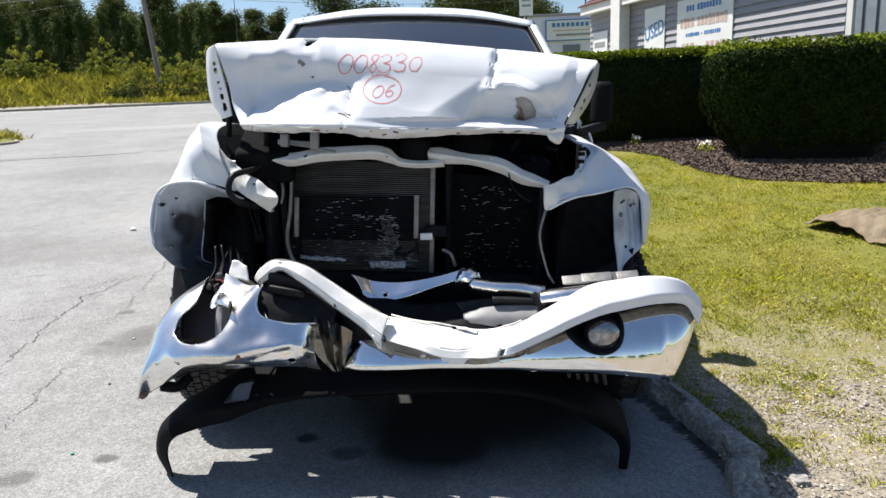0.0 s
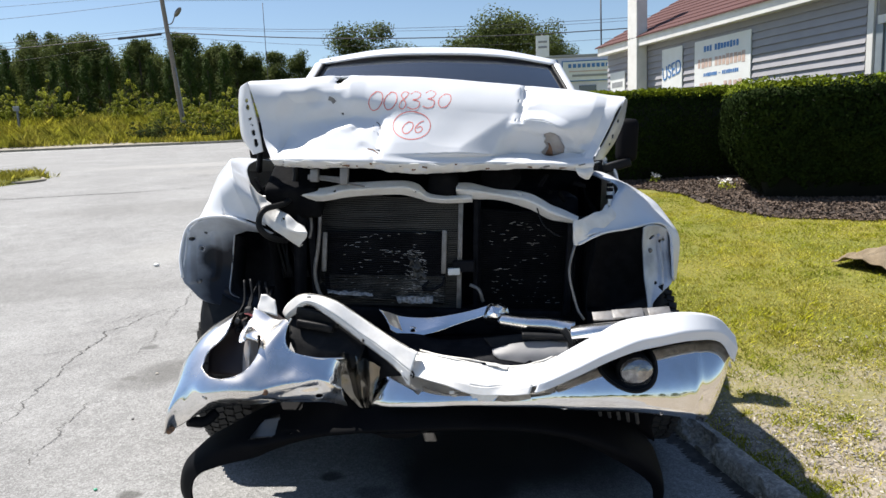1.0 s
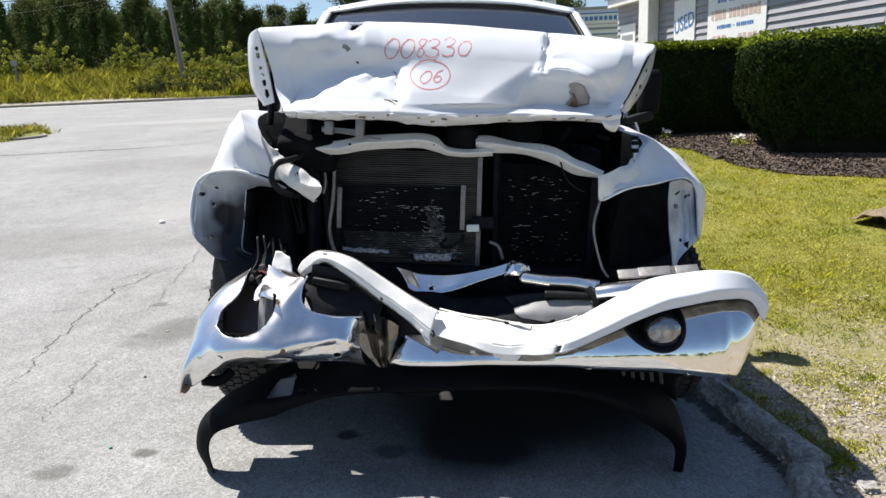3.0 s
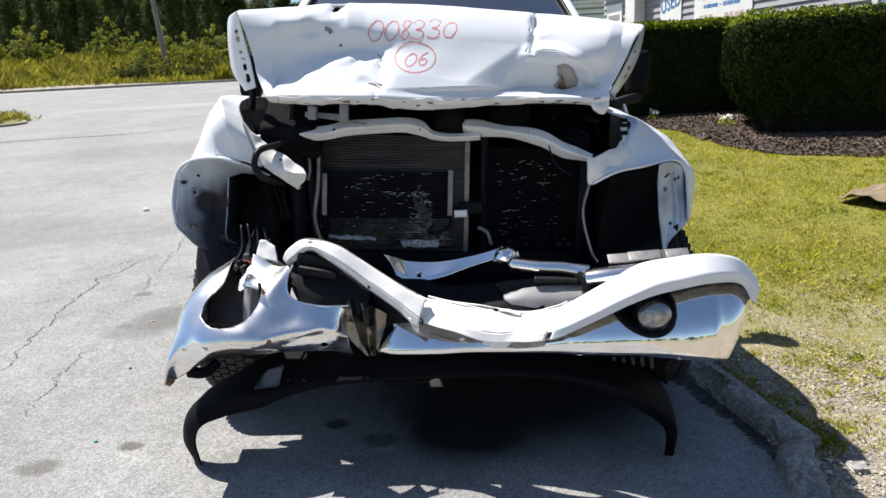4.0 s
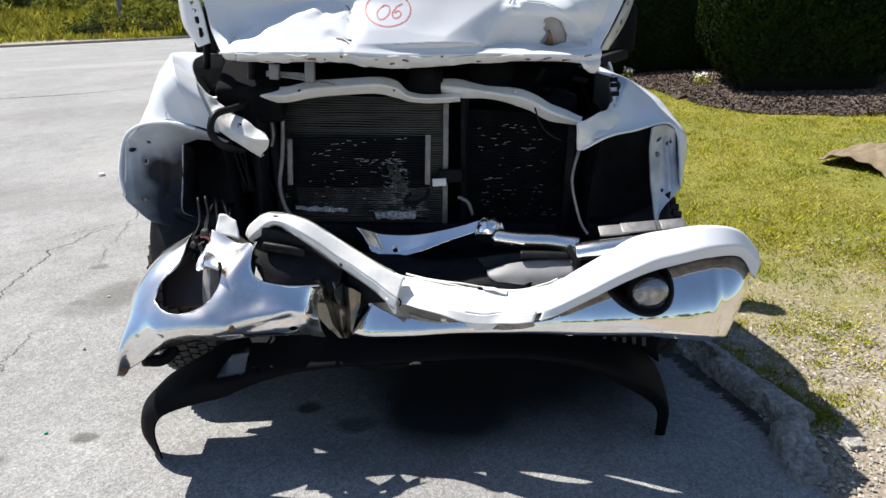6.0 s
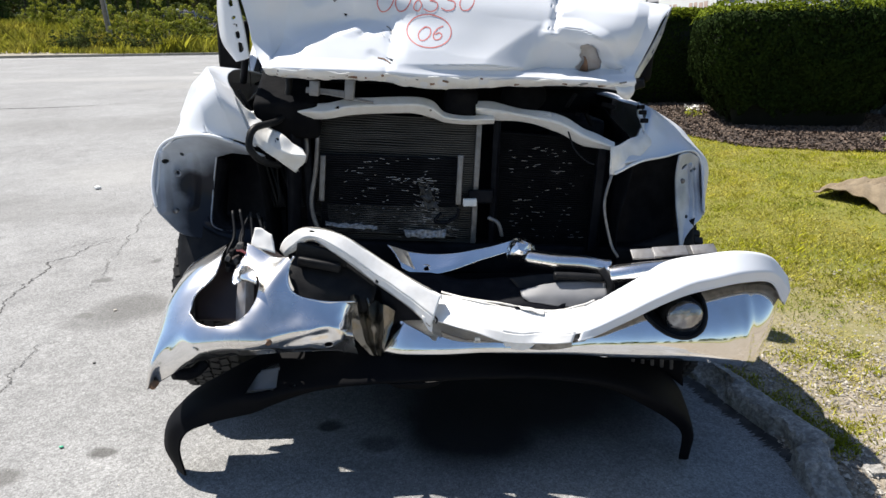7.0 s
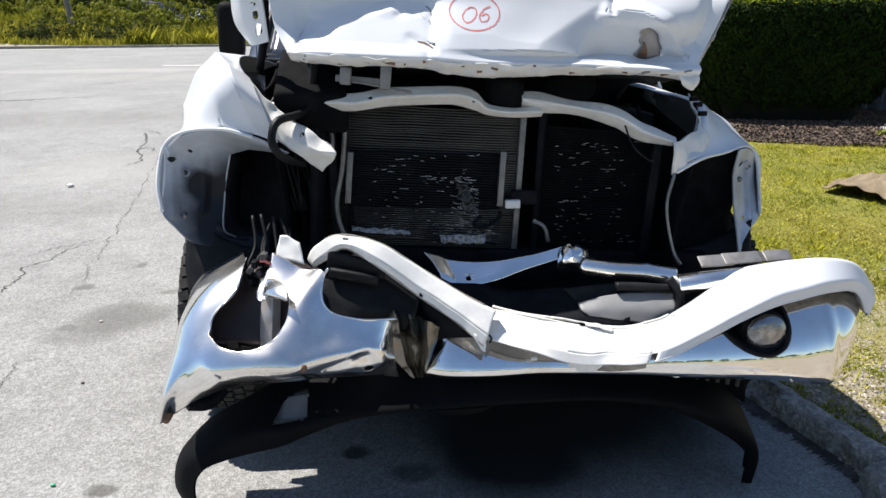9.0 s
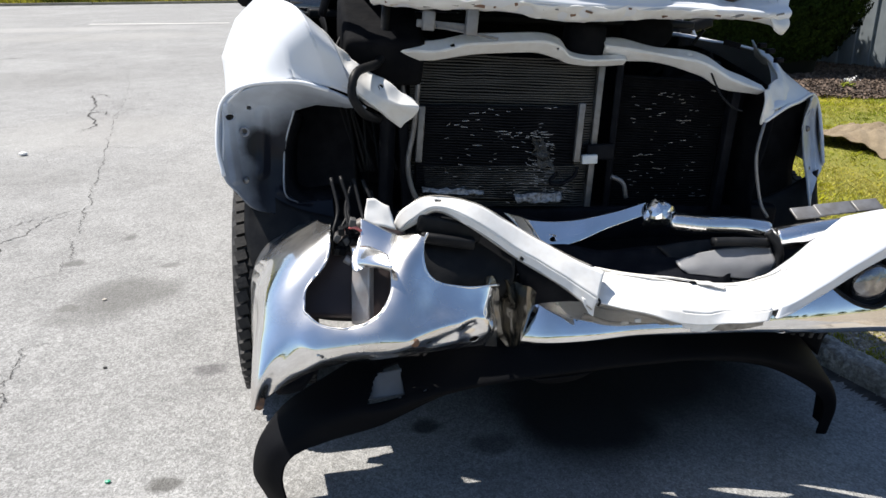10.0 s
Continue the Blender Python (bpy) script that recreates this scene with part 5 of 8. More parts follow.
def suv(cx, cy):
    z = ground_z(cx, cy)
    t = thing("parked_car", cx, cy, z, "black boxy off-road car parked behind the shrubs", "car")
    body = [(-2.15, 0.55), (-2.2, 1.15), (0.55, 1.18), (1.9, 1.12), (2.1, 1.0), (2.12, 0.6), (1.9, 0.5), (-1.9, 0.5)]
    part("body", profile([(cx + a, z + h) for a, h in body], cy - 0.85, cy + 0.85, 0.05), M_SUV, t, "black body")
    cabin = [(-2.15, 1.14), (-2.08, 1.86), (-1.9, 1.93), (0.05, 1.90), (0.25, 1.84), (0.72, 1.15)]
    part("cabin", profile([(cx + a, z + h) for a, h in cabin], cy - 0.78, cy + 0.78, 0.05), M_SUV, t, "black cabin")
    part("roof_panel", block(1.15, 1.4, 0.05, 0.02, Matrix.Translation((cx - 1.5, cy, z + 1.955))), M_SIGN, t, "pale roof panel")
    for a0, a1, b0, b1 in [(-1.95, -1.1, -1.9, -1.1), (-0.95, -0.3, -0.95, -0.3), (-0.2, 0.52, -0.2, 0.2)]:
        part("window", profile([(cx + a0, z + 1.24), (cx + a1, z + 1.24), (cx + b1, z + 1.76), (cx + b0, z + 1.76)], cy - 0.80, cy - 0.77, 0.006), M_GLASS, t, "dark glass")
    part("bumper", block(0.16, 1.6, 0.2, 0.04, Matrix.Translation((cx + 2.2, cy, z + 0.72))), M_PLASTIC, t)
    part("side_step", block(1.7, 0.12, 0.06, 0.02, Matrix.Translation((cx + 0.0, cy - 0.9, z + 0.50))), M_ALLOY, t, "grey side step")
    part("door_mirror", block(0.1, 0.12, 0.18, 0.03, Matrix.Translation((cx + 0.62, cy - 0.88, z + 1.28))), M_PLASTIC, t)
    part("headlamp", block(0.05, 0.22, 0.2, 0.02, Matrix.Translation((cx + 2.12, cy - 0.6, z + 0.95))), M_LENS, t)
    for dx in (-1.3, 1.35):
        arch = [(cx + dx + 0.58 * math.cos(q), cy - 0.90, z + 0.45 + 0.55 * math.sin(q)) for q in (math.pi * k / 8 for k in range(9))]
        tube("fender_flare", arch, 0.06, M_PLASTIC_GREY, t, 24, 8)
        for dy in (-0.80, 0.80):
            bm = bmesh.new()
            bmesh.ops.create_cone(bm, cap_ends=True, segments=28, radius1=0.45, radius2=0.45, depth=0.28, matrix=Matrix.Translation((cx + dx, cy + dy, z + 0.45)) @ Matrix.Rotation(math.pi / 2, 4, "X"))
            bmesh.ops.bevel(bm, geom=list(bm.edges), offset=0.04, segments=2, affect="EDGES")
            w = part("wheel", bm, M_RUBBER, t)
            bm = bmesh.new()
            bmesh.ops.create_cone(bm, cap_ends=True, segments=16, radius1=0.22, radius2=0.2, depth=0.3, matrix=Matrix.Translation((cx + dx, cy + dy, z + 0.45)) @ Matrix.Rotation(math.pi / 2, 4, "X"))
            part("rim", bm, M_DARK, w)


suv(-14.15, 45.0)


# ---- wrecked pickup truck ----
# dark base colour stands in for the dark reflections in the folds
M_CRUSH = mat("dark_reflecting_chrome", (0.17, 0.165, 0.155), 0.18, metal=0.95, second=(0.30, 0.28, 0.24), scale=22, amount=0.5, bump=0.15, bump_scale=40)
EX = Vector((1, 0.06, -0.045)).normalized()
EY = Vector((-0.06, 1, 0.050))
EZ = EX.cross(EY).normalized()
EY = EZ.cross(EX)
T = Matrix.Translation((-0.165, 2.82, -0.03)) @ Matrix((EX, EY, EZ)).transposed().to_4x4()


def L(x, y, z):
    """A point of the truck's own frame: x across, y towards its tail, z up from the road."""
    return tuple(T @ Vector((x, y, z)))


truck = new("pickup_truck")
truck.matrix_world = T
truck.empty_display_size = 0.2
tagged(truck, "white pickup truck with a smashed front and crumpled hood", "pickup truck")

# hood: buckled upright, its front edge curled
HOOD = [
    [(-0.858, 2.79, 1.573), (-0.681, 2.835, 1.579), (-0.502, 2.875, 1.587), (-0.167, 2.885, 1.563), (0.223, 2.895, 1.515), (0.422, 2.89, 1.488), (0.616, 2.875, 1.451)],
    [(-0.855, 2.76, 1.558), (-0.676, 2.795, 1.554), (-0.496, 2.825, 1.558), (-0.169, 2.845, 1.538), (0.219, 2.855, 1.493), (0.42, 2.86, 1.469), (0.609, 2.845, 1.437)],
    [(-0.831, 2.740, 1.497), (-0.701, 2.755, 1.501), (-0.531, 2.785, 1.493), (-0.17, 2.785, 1.467), (0.204, 2.8, 1.437), (0.404, 2.795, 1.419), (0.575, 2.82, 1.399)],
    [(-0.809, 2.735, 1.411), (-0.721, 2.765, 1.41), (-0.516, 2.81, 1.414), (-0.174, 2.745, 1.382), (0.178, 2.765, 1.366), (0.354, 2.748, 1.344), (0.539, 2.8, 1.332)],
    [(-0.797, 2.72, 1.343), (-0.685, 2.735, 1.33), (-0.48, 2.715, 1.325), (-0.177, 2.705, 1.302), (0.104, 2.735, 1.289), (0.293, 2.79, 1.279), (0.502, 2.78, 1.269)],
    [(-0.765, 2.68, 1.281), (-0.647, 2.665, 1.278), (-0.392, 2.66, 1.26), (-0.176, 2.67, 1.245), (0.102, 2.703, 1.233), (0.32, 2.75, 1.227), (0.472, 2.75, 1.224)],
    [(-0.751, 2.665, 1.266), (-0.645, 2.645, 1.258), (-0.389, 2.655, 1.241), (-0.198, 2.66, 1.226), (0.102, 2.69, 1.218), (0.337, 2.7, 1.206), (0.469, 2.73, 1.199)],
    [(-0.745, 2.7, 1.248), (-0.637, 2.68, 1.234), (-0.398, 2.695, 1.223), (-0.203, 2.7, 1.193), (0.101, 2.73, 1.197), (0.34, 2.74, 1.188), (0.451, 2.76, 1.168)],
    [(-0.744, 2.76, 1.261), (-0.636, 2.75, 1.249), (-0.398, 2.76, 1.238), (-0.203, 2.77, 1.212), (0.101, 2.8, 1.212), (0.34, 2.81, 1.202), (0.45, 2.82, 1.187)],
]
hood_grid = loft(HOOD, 220, 160)


def dent(grid, x, z, r, depth, sharp=1.0):
    """Pushes a sheet in round a point of its face."""
    d = np.hypot(grid[..., 0] - x, grid[..., 2] - z) / r
    k = np.clip(1 - d ** (2 * sharp), 0, 1)
    grid[..., 1] += depth * k * k


def facet(grid, poly, y0, ax, az, blends):
    """Presses the part of a sheet inside a polygon (x, z) flat: y = y0 + ax x + az z, each side with its own blend."""
    x, z = grid[..., 0], grid[..., 2]
    hit = np.zeros(x.shape, bool)
    w = np.ones(x.shape)
    for i in range(len(poly)):
        (x1, z1), (x2, z2) = poly[i - 1], poly[i]
        cross = ((z1 > z) != (z2 > z)) & (x < (x2 - x1) * (z - z1) / (z2 - z1 + 1e-12) + x1)
        hit ^= cross
        u = np.clip(((x - x1) * (x2 - x1) + (z - z1) * (z2 - z1)) / ((x2 - x1) ** 2 + (z2 - z1) ** 2), 0, 1)
        d = np.hypot(x - x1 - u * (x2 - x1), z - z1 - u * (z2 - z1))
        w = np.minimum(w, d / blends[i])
    w = np.where(hit, w, 0)
    grid[..., 1] += w * (y0 + ax * x + az * z - grid[..., 1])


def crease(grid, line, depth, width):
    """A sharp fold along a line (x, z): a groove where depth is positive, a ridge where it is not."""
    x, z = grid[..., 0], grid[..., 2]
    best = np.full(x.shape, 9.0)
    for (x1, z1), (x2, z2) in zip(line, line[1:]):
        u = np.clip(((x - x1) * (x2 - x1) + (z - z1) * (z2 - z1)) / ((x2 - x1) ** 2 + (z2 - z1) ** 2), 0, 1)
        best = np.minimum(best, np.hypot(x - x1 - u * (x2 - x1), z - z1 - u * (z2 - z1)))
    grid[..., 1] += depth * np.clip(1 - best / width, 0, 1)


facet(hood_grid, [(-0.725, 1.531), (-0.474, 1.535), (-0.472, 1.475), (-0.486, 1.415), (-0.574, 1.387), (-0.652, 1.347), (-0.737, 1.281), (-0.755, 1.437)], 2.778 + 0.10 * 0.72 + 0.06 * 1.43, 0.10, -0.06, [0.06, 0.05, 0.055, 0.05, 0.085, 0.085, 0.07, 0.06])
facet(hood_grid, [(-0.44, 1.425), (-0.335, 1.40), (-0.345, 1.335), (-0.365, 1.262), (-0.69, 1.285), (-0.60, 1.372)], 2.668 - 0.75 * 1.262, 0.0, 0.75, [0.03, 0.05, 0.03, 0.03, 0.015, 0.02])
facet(hood_grid, [(-0.345, 1.43), (-0.10, 1.43), (0.16, 1.40), (0.10, 1.248), (-0.18, 1.250), (-0.365, 1.256), (-0.345, 1.335)], 2.668 - 0.56 * 1.250, 0.03, 0.56, [0.06, 0.12, 0.14, 0.14, 0.015, 0.015, 0.06])
facet(hood_grid, [(0.15, 1.375), (0.203, 1.366), (0.238, 1.345), (0.288, 1.325), (0.366, 1.278), (0.448, 1.249), (0.436, 1.225), (0.307, 1.222), (0.072, 1.238)], 2.755 + 0.25 * 1.285, 0.10, -0.25, [0.07, 0.02, 0.018, 0.018, 0.018, 0.018, 0.02, 0.02, 0.02])
crease(hood_grid, [(0.190, 1.372), (0.237, 1.377), (0.283, 1.372), (0.352, 1.336), (0.425, 1.268), (0.456, 1.252)], -0.016, 0.035)
crease(hood_grid, [(0.226, 1.508), (0.213, 1.448), (0.196, 1.373)], 0.014, 0.018)
crease(hood_grid, [(0.543, 1.443), (0.499, 1.346), (0.456, 1.255)], 0.014, 0.045)
crease(hood_grid, [(-0.352, 1.390), (-0.350, 1.335), (-0.368, 1.231)], 0.003, 0.012)
crease(hood_grid, [(-0.41, 1.30), (-0.377, 1.283), (-0.345, 1.268)], 0.005, 0.02)
crease(hood_grid, [(-0.464, 1.545), (-0.458, 1.48), (-0.476, 1.415)], -0.010, 0.06)
for x, z, r, dp in [(-0.505, 1.575, 0.045, 0.045), (0.235, 1.475, 0.05, 0.03), 
                    (0.435, 1.268, 0.035, 0.015), (-0.44, 1.37, 0.02, 0.008), (-0.60, 1.50, 0.05, 0.012)]:
    dent(hood_grid, x, z, r, dp)
for i in range(hood_grid.shape[0]):
    for j in range(hood_grid.shape[1]):
        q = Vector(hood_grid[i, j])
        hood_grid[i, j] += np.array(noise.noise_vector(q * 9 + Vector((2, 2, 2)))) * 0.0025
hood = sheet("hood", hood_grid, M_PAINT, truck, 0.006, [[(-0.515, 1.590), (-0.500, 1.588), (-0.503, 1.558), (-0.525, 1.548), (-0.530, 1.560)], [(-0.385, 1.292), (-0.345, 1.288), (-0.325, 1.276), (-0.345, 1.279)], [(-0.512, 1.437), (-0.497, 1.443), (-0.487, 1.430), (-0.503, 1.430)], [(-0.482, 1.400), (-0.470, 1.402), (-0.472, 1.388)], [(0.283, 1.318), (0.291, 1.326), (0.309, 1.329), (0.325, 1.324), (0.345, 1.312), (0.356, 1.293), (0.368, 1.271), (0.366, 1.245), (0.34, 1.238), (0.314, 1.232), (0.29, 1.237), (0.272, 1.25), (0.285, 1.262), (0.297, 1.278), (0.286, 1.292), (0.292, 1.305)]],
             "white hood buckled upright with a torn curled edge", crisp=True)
edge = hood_grid[116:148]
sheet("hood_edge", np.array(loft([[tuple(p + np.array((0, -0.004, -0.002))) for p in edge[k][::10]] for k in (0, 10, 20, 30)], 90, 14)), M_PAINT_WORN, hood, 0.003, (), "chipped rusty front edge", 0.010, 26.0, 7.0, crisp=True)
sheet("hood_core", loft([[(0.27, 2.775, 1.340), (0.38, 2.786, 1.340)], [(0.27, 2.804, 1.226), (0.38, 2.815, 1.226)]], 16, 16), M_BARE, hood, 0.003, (), "bare grey inner hood behind the tear", 0.003, 22.0, 3.0)
sheet("tear_flap", loft([[(0.300, 2.778, 1.290), (0.308, 2.778, 1.287)], [(0.304, 2.785, 1.266), (0.318, 2.785, 1.260)], [(0.290, 2.792, 1.240), (0.322, 2.793, 1.238)]], 8, 16), M_RUST, hood, 0.002, (), "rusty torn strip", 0.005, 40.0, 4.0)
# rear half of the hood, sloping back to the windscreen
sheet("hood_rear", loft([[(-0.858, 2.795, 1.569), (-0.502, 2.87, 1.583), (-0.167, 2.89, 1.559), (0.223, 2.9, 1.511), (0.616, 2.88, 1.447)],
                         [(-0.87, 3.05, 1.51), (-0.5, 3.1, 1.53), (-0.17, 3.1, 1.51), (0.22, 3.1, 1.47), (0.63, 3.1, 1.40)],
                         [L(-0.72, 0.85, 1.22), L(-0.4, 0.95, 1.27), L(0, 1.0, 1.28), L(0.4, 0.95, 1.27), L(0.72, 0.85, 1.22)]], 30, 16), M_PAINT, hood, 0.006, (), "")
# near-black sheets added inside the hood, standing in for its shade
sheet("hood_shade_sheet", loft([[(-0.858, 2.795, 1.569), (-0.502, 2.87, 1.583), (-0.167, 2.89, 1.559), (0.223, 2.9, 1.511), (0.616, 2.88, 1.447)],
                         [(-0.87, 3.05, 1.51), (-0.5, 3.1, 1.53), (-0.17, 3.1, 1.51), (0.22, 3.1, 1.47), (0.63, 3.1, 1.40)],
                         [L(-0.72, 0.85, 1.22), L(-0.4, 0.95, 1.27), L(0, 1.0, 1.28), L(0.4, 0.95, 1.27), L(0.72, 0.85, 1.22)]], 30, 16) + np.array((0, 0.02, -0.03)), M_SHADE_BLACK, hood, 0.006, (), "")
sheet("hood_shade_sheet", hood_grid[8:124:2, ::2] + np.array((0, 0.055, 0.0)), M_SHADE_BLACK, hood, 0.003)
FLANGE_A = [[(-0.851, 2.74, 1.568), (-0.845, 2.755, 1.504), (-0.832, 2.77, 1.398), (-0.828, 2.79, 1.3)], [(-0.901, 2.8, 1.555), (-0.911, 2.81, 1.477), (-0.905, 2.82, 1.378), (-0.877, 2.82, 1.29)], [(-0.936, 2.87, 1.529), (-0.949, 2.89, 1.449), (-0.946, 2.9, 1.36), (-0.901, 2.88, 1.295)]]
slots = [[(x - 0.009, z - h), (x + 0.009, z - h), (x + 0.009, z + h), (x - 0.009, z + h)] for x, z, h in [(-0.873, 1.50, 0.008), (-0.872, 1.475, 0.011), (-0.868, 1.43, 0.006), (-0.865, 1.405, 0.006), (-0.861, 1.375, 0.012), (-0.856, 1.335, 0.017)]]
sheet("hood_flange", loft(FLANGE_A, 60, 26), M_PAINT, hood, 0.004, slots, "slotted inner flange of the hood")
FLANGE_B = [[(0.611, 2.835, 1.447), (0.578, 2.82, 1.384), (0.54, 2.815, 1.31), (0.482, 2.81, 1.212)], [(0.624, 2.88, 1.441), (0.603, 2.89, 1.373), (0.57, 2.89, 1.295), (0.52, 2.87, 1.212)], [(0.639, 2.95, 1.435), (0.629, 2.97, 1.362), (0.597, 2.97, 1.287), (0.543, 2.95, 1.214)]]
sheet("hood_flange", loft(FLANGE_B, 40, 20), M_INNER, hood, 0.004, [[(x - 0.006, z - h), (x + 0.006, z - h), (x + 0.006, z + h), (x - 0.006, z + h)] for x, z, h in [(0.566, 1.30, 0.012), (0.556, 1.275, 0.008), (0.585, 1.36, 0.008)]], "slotted inner flange of the hood")

# red handwriting
DIGITS = {"0": [[(0.5, 1), (0.15, 0.75), (0.05, 0.35), (0.3, 0.02), (0.7, 0.1), (0.95, 0.5), (0.85, 0.9), (0.5, 1.0), (0.35, 0.93)]],
          "8": [[(0.85, 0.95), (0.45, 0.98), (0.25, 0.78), (0.5, 0.55), (0.75, 0.3), (0.55, 0.02), (0.2, 0.12), (0.3, 0.42), (0.7, 0.68), (0.9, 0.92)]],
          "3": [[(0.15, 0.85), (0.45, 1.0), (0.8, 0.85), (0.65, 0.6), (0.35, 0.52), (0.75, 0.42), (0.75, 0.12), (0.4, 0.0), (0.05, 0.12)]],
          "6": [[(0.85, 0.95), (0.4, 0.75), (0.12, 0.35), (0.3, 0.02), (0.7, 0.05), (0.85, 0.3), (0.6, 0.48), (0.25, 0.35)]]}


def hood_face(x, z):
    g = hood_grid[:116]
    d = np.hypot(g[..., 0] - x, g[..., 2] - z)
    near = np.argpartition(d.ravel(), 4)[:4]
    w = 1 / (d.ravel()[near] + 1e-4)
    return float((g[..., 1].ravel()[near] * w).sum() / w.sum())


def stroke(pts2, name="pen_stroke", width=0.0038, ink=M_RED):
    """A flat marker line lying on the hood."""
    c = spline([(x, 0, z) for x, z in pts2], 9 * len(pts2))
    verts, faces = [], []
    for i, p in enumerate(c):
        t = c[min(i + 1, len(c) - 1)] - c[max(i - 1, 0)]
        t = t / (np.linalg.norm(t) + 1e-9)
        for s in (-0.5, 0.5):
            x, z = p[0] - t[2] * s * width, p[2] + t[0] * s * width
            verts.append((x, hood_face(x, z) - 0.0044, z))
    for i in range(len(c) - 1):
        faces.append((2 * i, 2 * i + 1, 2 * i + 3, 2 * i + 2))
    part(name, mesh(name, verts, faces), ink, hood)


rg = random.Random(2)
for ch, px, py, w, h in [("0", 599, 128, 26, 33), ("0", 626, 127, 24, 31), ("8", 651, 126, 20, 31), ("3", 668, 126, 27, 31), ("3", 694, 124, 27, 31), ("0", 721, 123, 23, 24), ("0", 659, 168, 19, 20), ("6", 680, 166, 17, 21)]:
    for line in DIGITS[ch]:
        pts = []
        for u, v in line:
            x = -0.170 + (px + u * w + 4 * v - 700) * 0.00224
            pts.append((x, 1.467 - 0.00225 * (py - v * h - 112) - 0.046 * (x + 0.170)))
        stroke(pts)
circ = []
for k in range(27):
    a = 1.2 + k * 0.25
    x = -0.170 + (677 + (32 + 0.03 * k) * math.cos(a) - 700) * 0.00224
    circ.append((x, 1.467 - 0.00225 * (154 - (24 - 0.03 * k) * math.sin(a) - 112) - 0.046 * (x + 0.170)))
stroke(circ)
# scuffs and rust on the hood
stroke([(-0.548, 1.496), (-0.535, 1.490), (-0.526, 1.478)], "scuff_mark", 0.016, M_ALLOY)
stroke([(-0.362, 1.395), (-0.350, 1.385), (-0.343, 1.368), (-0.346, 1.352)], "scuff_mark", 0.0035, M_ALLOY)
stroke([(-0.372, 1.384), (-0.376, 1.370), (-0.368, 1.358)], "scuff_mark", 0.002, M_ALLOY)
stroke([(-0.39, 1.293), (-0.368, 1.288), (-0.348, 1.274)], "scuff_mark", 0.004, M_RUST)
stroke([(0.212, 1.492), (0.222, 1.499), (0.236, 1.497)], "scuff_mark", 0.005, M_ALLOY)
rr = random.Random(31)
for k in range(26):
    i, j = rr.randrange(3, 29), rr.randrange(8, 212)
    p = edge[i][j]
    part("rust_chip", block(rr.uniform(0.006, 0.030), 0.003, rr.uniform(0.003, 0.008), 0.001, Matrix.Translation((p[0], p[1] - 0.0065, p[2] - 0.002)) @ Matrix.Rotation(rr.uniform(-0.3, 0.3), 4, "Y")), (M_RUST, M_ALLOY, M_RUST)[k % 3], hood, "", soft=False)
sheet("edge_flap", loft([[(0.395, 2.722, 1.196), (0.43, 2.726, 1.192), (0.465, 2.732, 1.185)], [(0.405, 2.715, 1.175), (0.43, 2.712, 1.165), (0.462, 2.724, 1.160)], [(0.415, 2.722, 1.160), (0.428, 2.722, 1.148), (0.452, 2.730, 1.146)]], 14, 14), M_PAINT_WORN, hood, 0.003, (), "torn hanging corner of the hood edge", 0.007, 32.0, 6.0, crisp=True)

# fender by the road: dented shell, torn horn and headlamp pocket
FENDER_A = [
    [L(-0.93, 0.95, 0.55), L(-1.05, 0.62, 0.78), (-1.18, 3.0, 0.80), (-1.162, 2.70, 0.83)],
    [L(-0.93, 0.95, 0.88), L(-1.035, 0.45, 0.96), (-1.18, 2.95, 0.97), (-1.155, 2.745, 0.99)],
    [L(-0.91, 0.95, 1.06), (-1.205, 3.22, 1.10), (-1.095, 2.84, 1.10), (-1.085, 2.725, 1.045)],
    [L(-0.87, 0.95, 1.15), (-1.15, 3.22, 1.21), (-0.995, 2.74, 1.195), (-0.953, 2.655, 1.062)],
    [L(-0.81, 0.95, 1.18), (-1.08, 3.2, 1.275), (-0.935, 2.70, 1.232), (-0.86, 2.655, 1.038)],
    [L(-0.76, 0.95, 1.18), (-1.00, 3.18, 1.26), (-0.865, 2.71, 1.165), (-0.80, 2.67, 1.012)],
]
fa = loft(FENDER_A, 60, 60, True)
fender_a = sheet("fender", fa, M_PAINT, truck, 0.005, (), "white fender creased and pulled open", 0.006, 7.0, 11.0, crisp=True)
HORN_A = [[(-0.900, 2.735, 1.205), (-0.807, 2.72, 1.106), (-0.723, 2.70, 1.052), (-0.652, 2.675, 1.004)], [(-0.882, 2.695, 1.13), (-0.796, 2.675, 1.055), (-0.722, 2.66, 1.009), (-0.638, 2.65, 0.98)], [(-0.87, 2.665, 1.06), (-0.788, 2.66, 1.020), (-0.737, 2.665, 0.978), (-0.679, 2.70, 0.922)], [(-0.86, 2.70, 1.045), (-0.78, 2.70, 1.0), (-0.735, 2.705, 0.965), (-0.684, 2.735, 0.925)]]
sheet("fender_horn", loft(HORN_A, 60, 30, True), M_PAINT_WORN, fender_a, 0.005, [ring(-0.78, 1.065, 0.011, 0.007, 10, 0.6), ring(-0.735, 1.035, 0.011, 0.007, 10, 0.6), ring(-0.86, 1.125, 0.010, 0.007, 10, 0.6)], "torn twisted end of the fender", 0.012, 18.0, 5.0)
M_POCKET = mat("shaded_inner_paint", (0.50, 0.55, 0.63), 0.28, second=(0.36, 0.39, 0.44), scale=7, amount=0.5, third=(0.16, 0.17, 0.20), third_scale=9, third_amount=0.35, bump=0.06, bump_scale=30, spec=0.2)


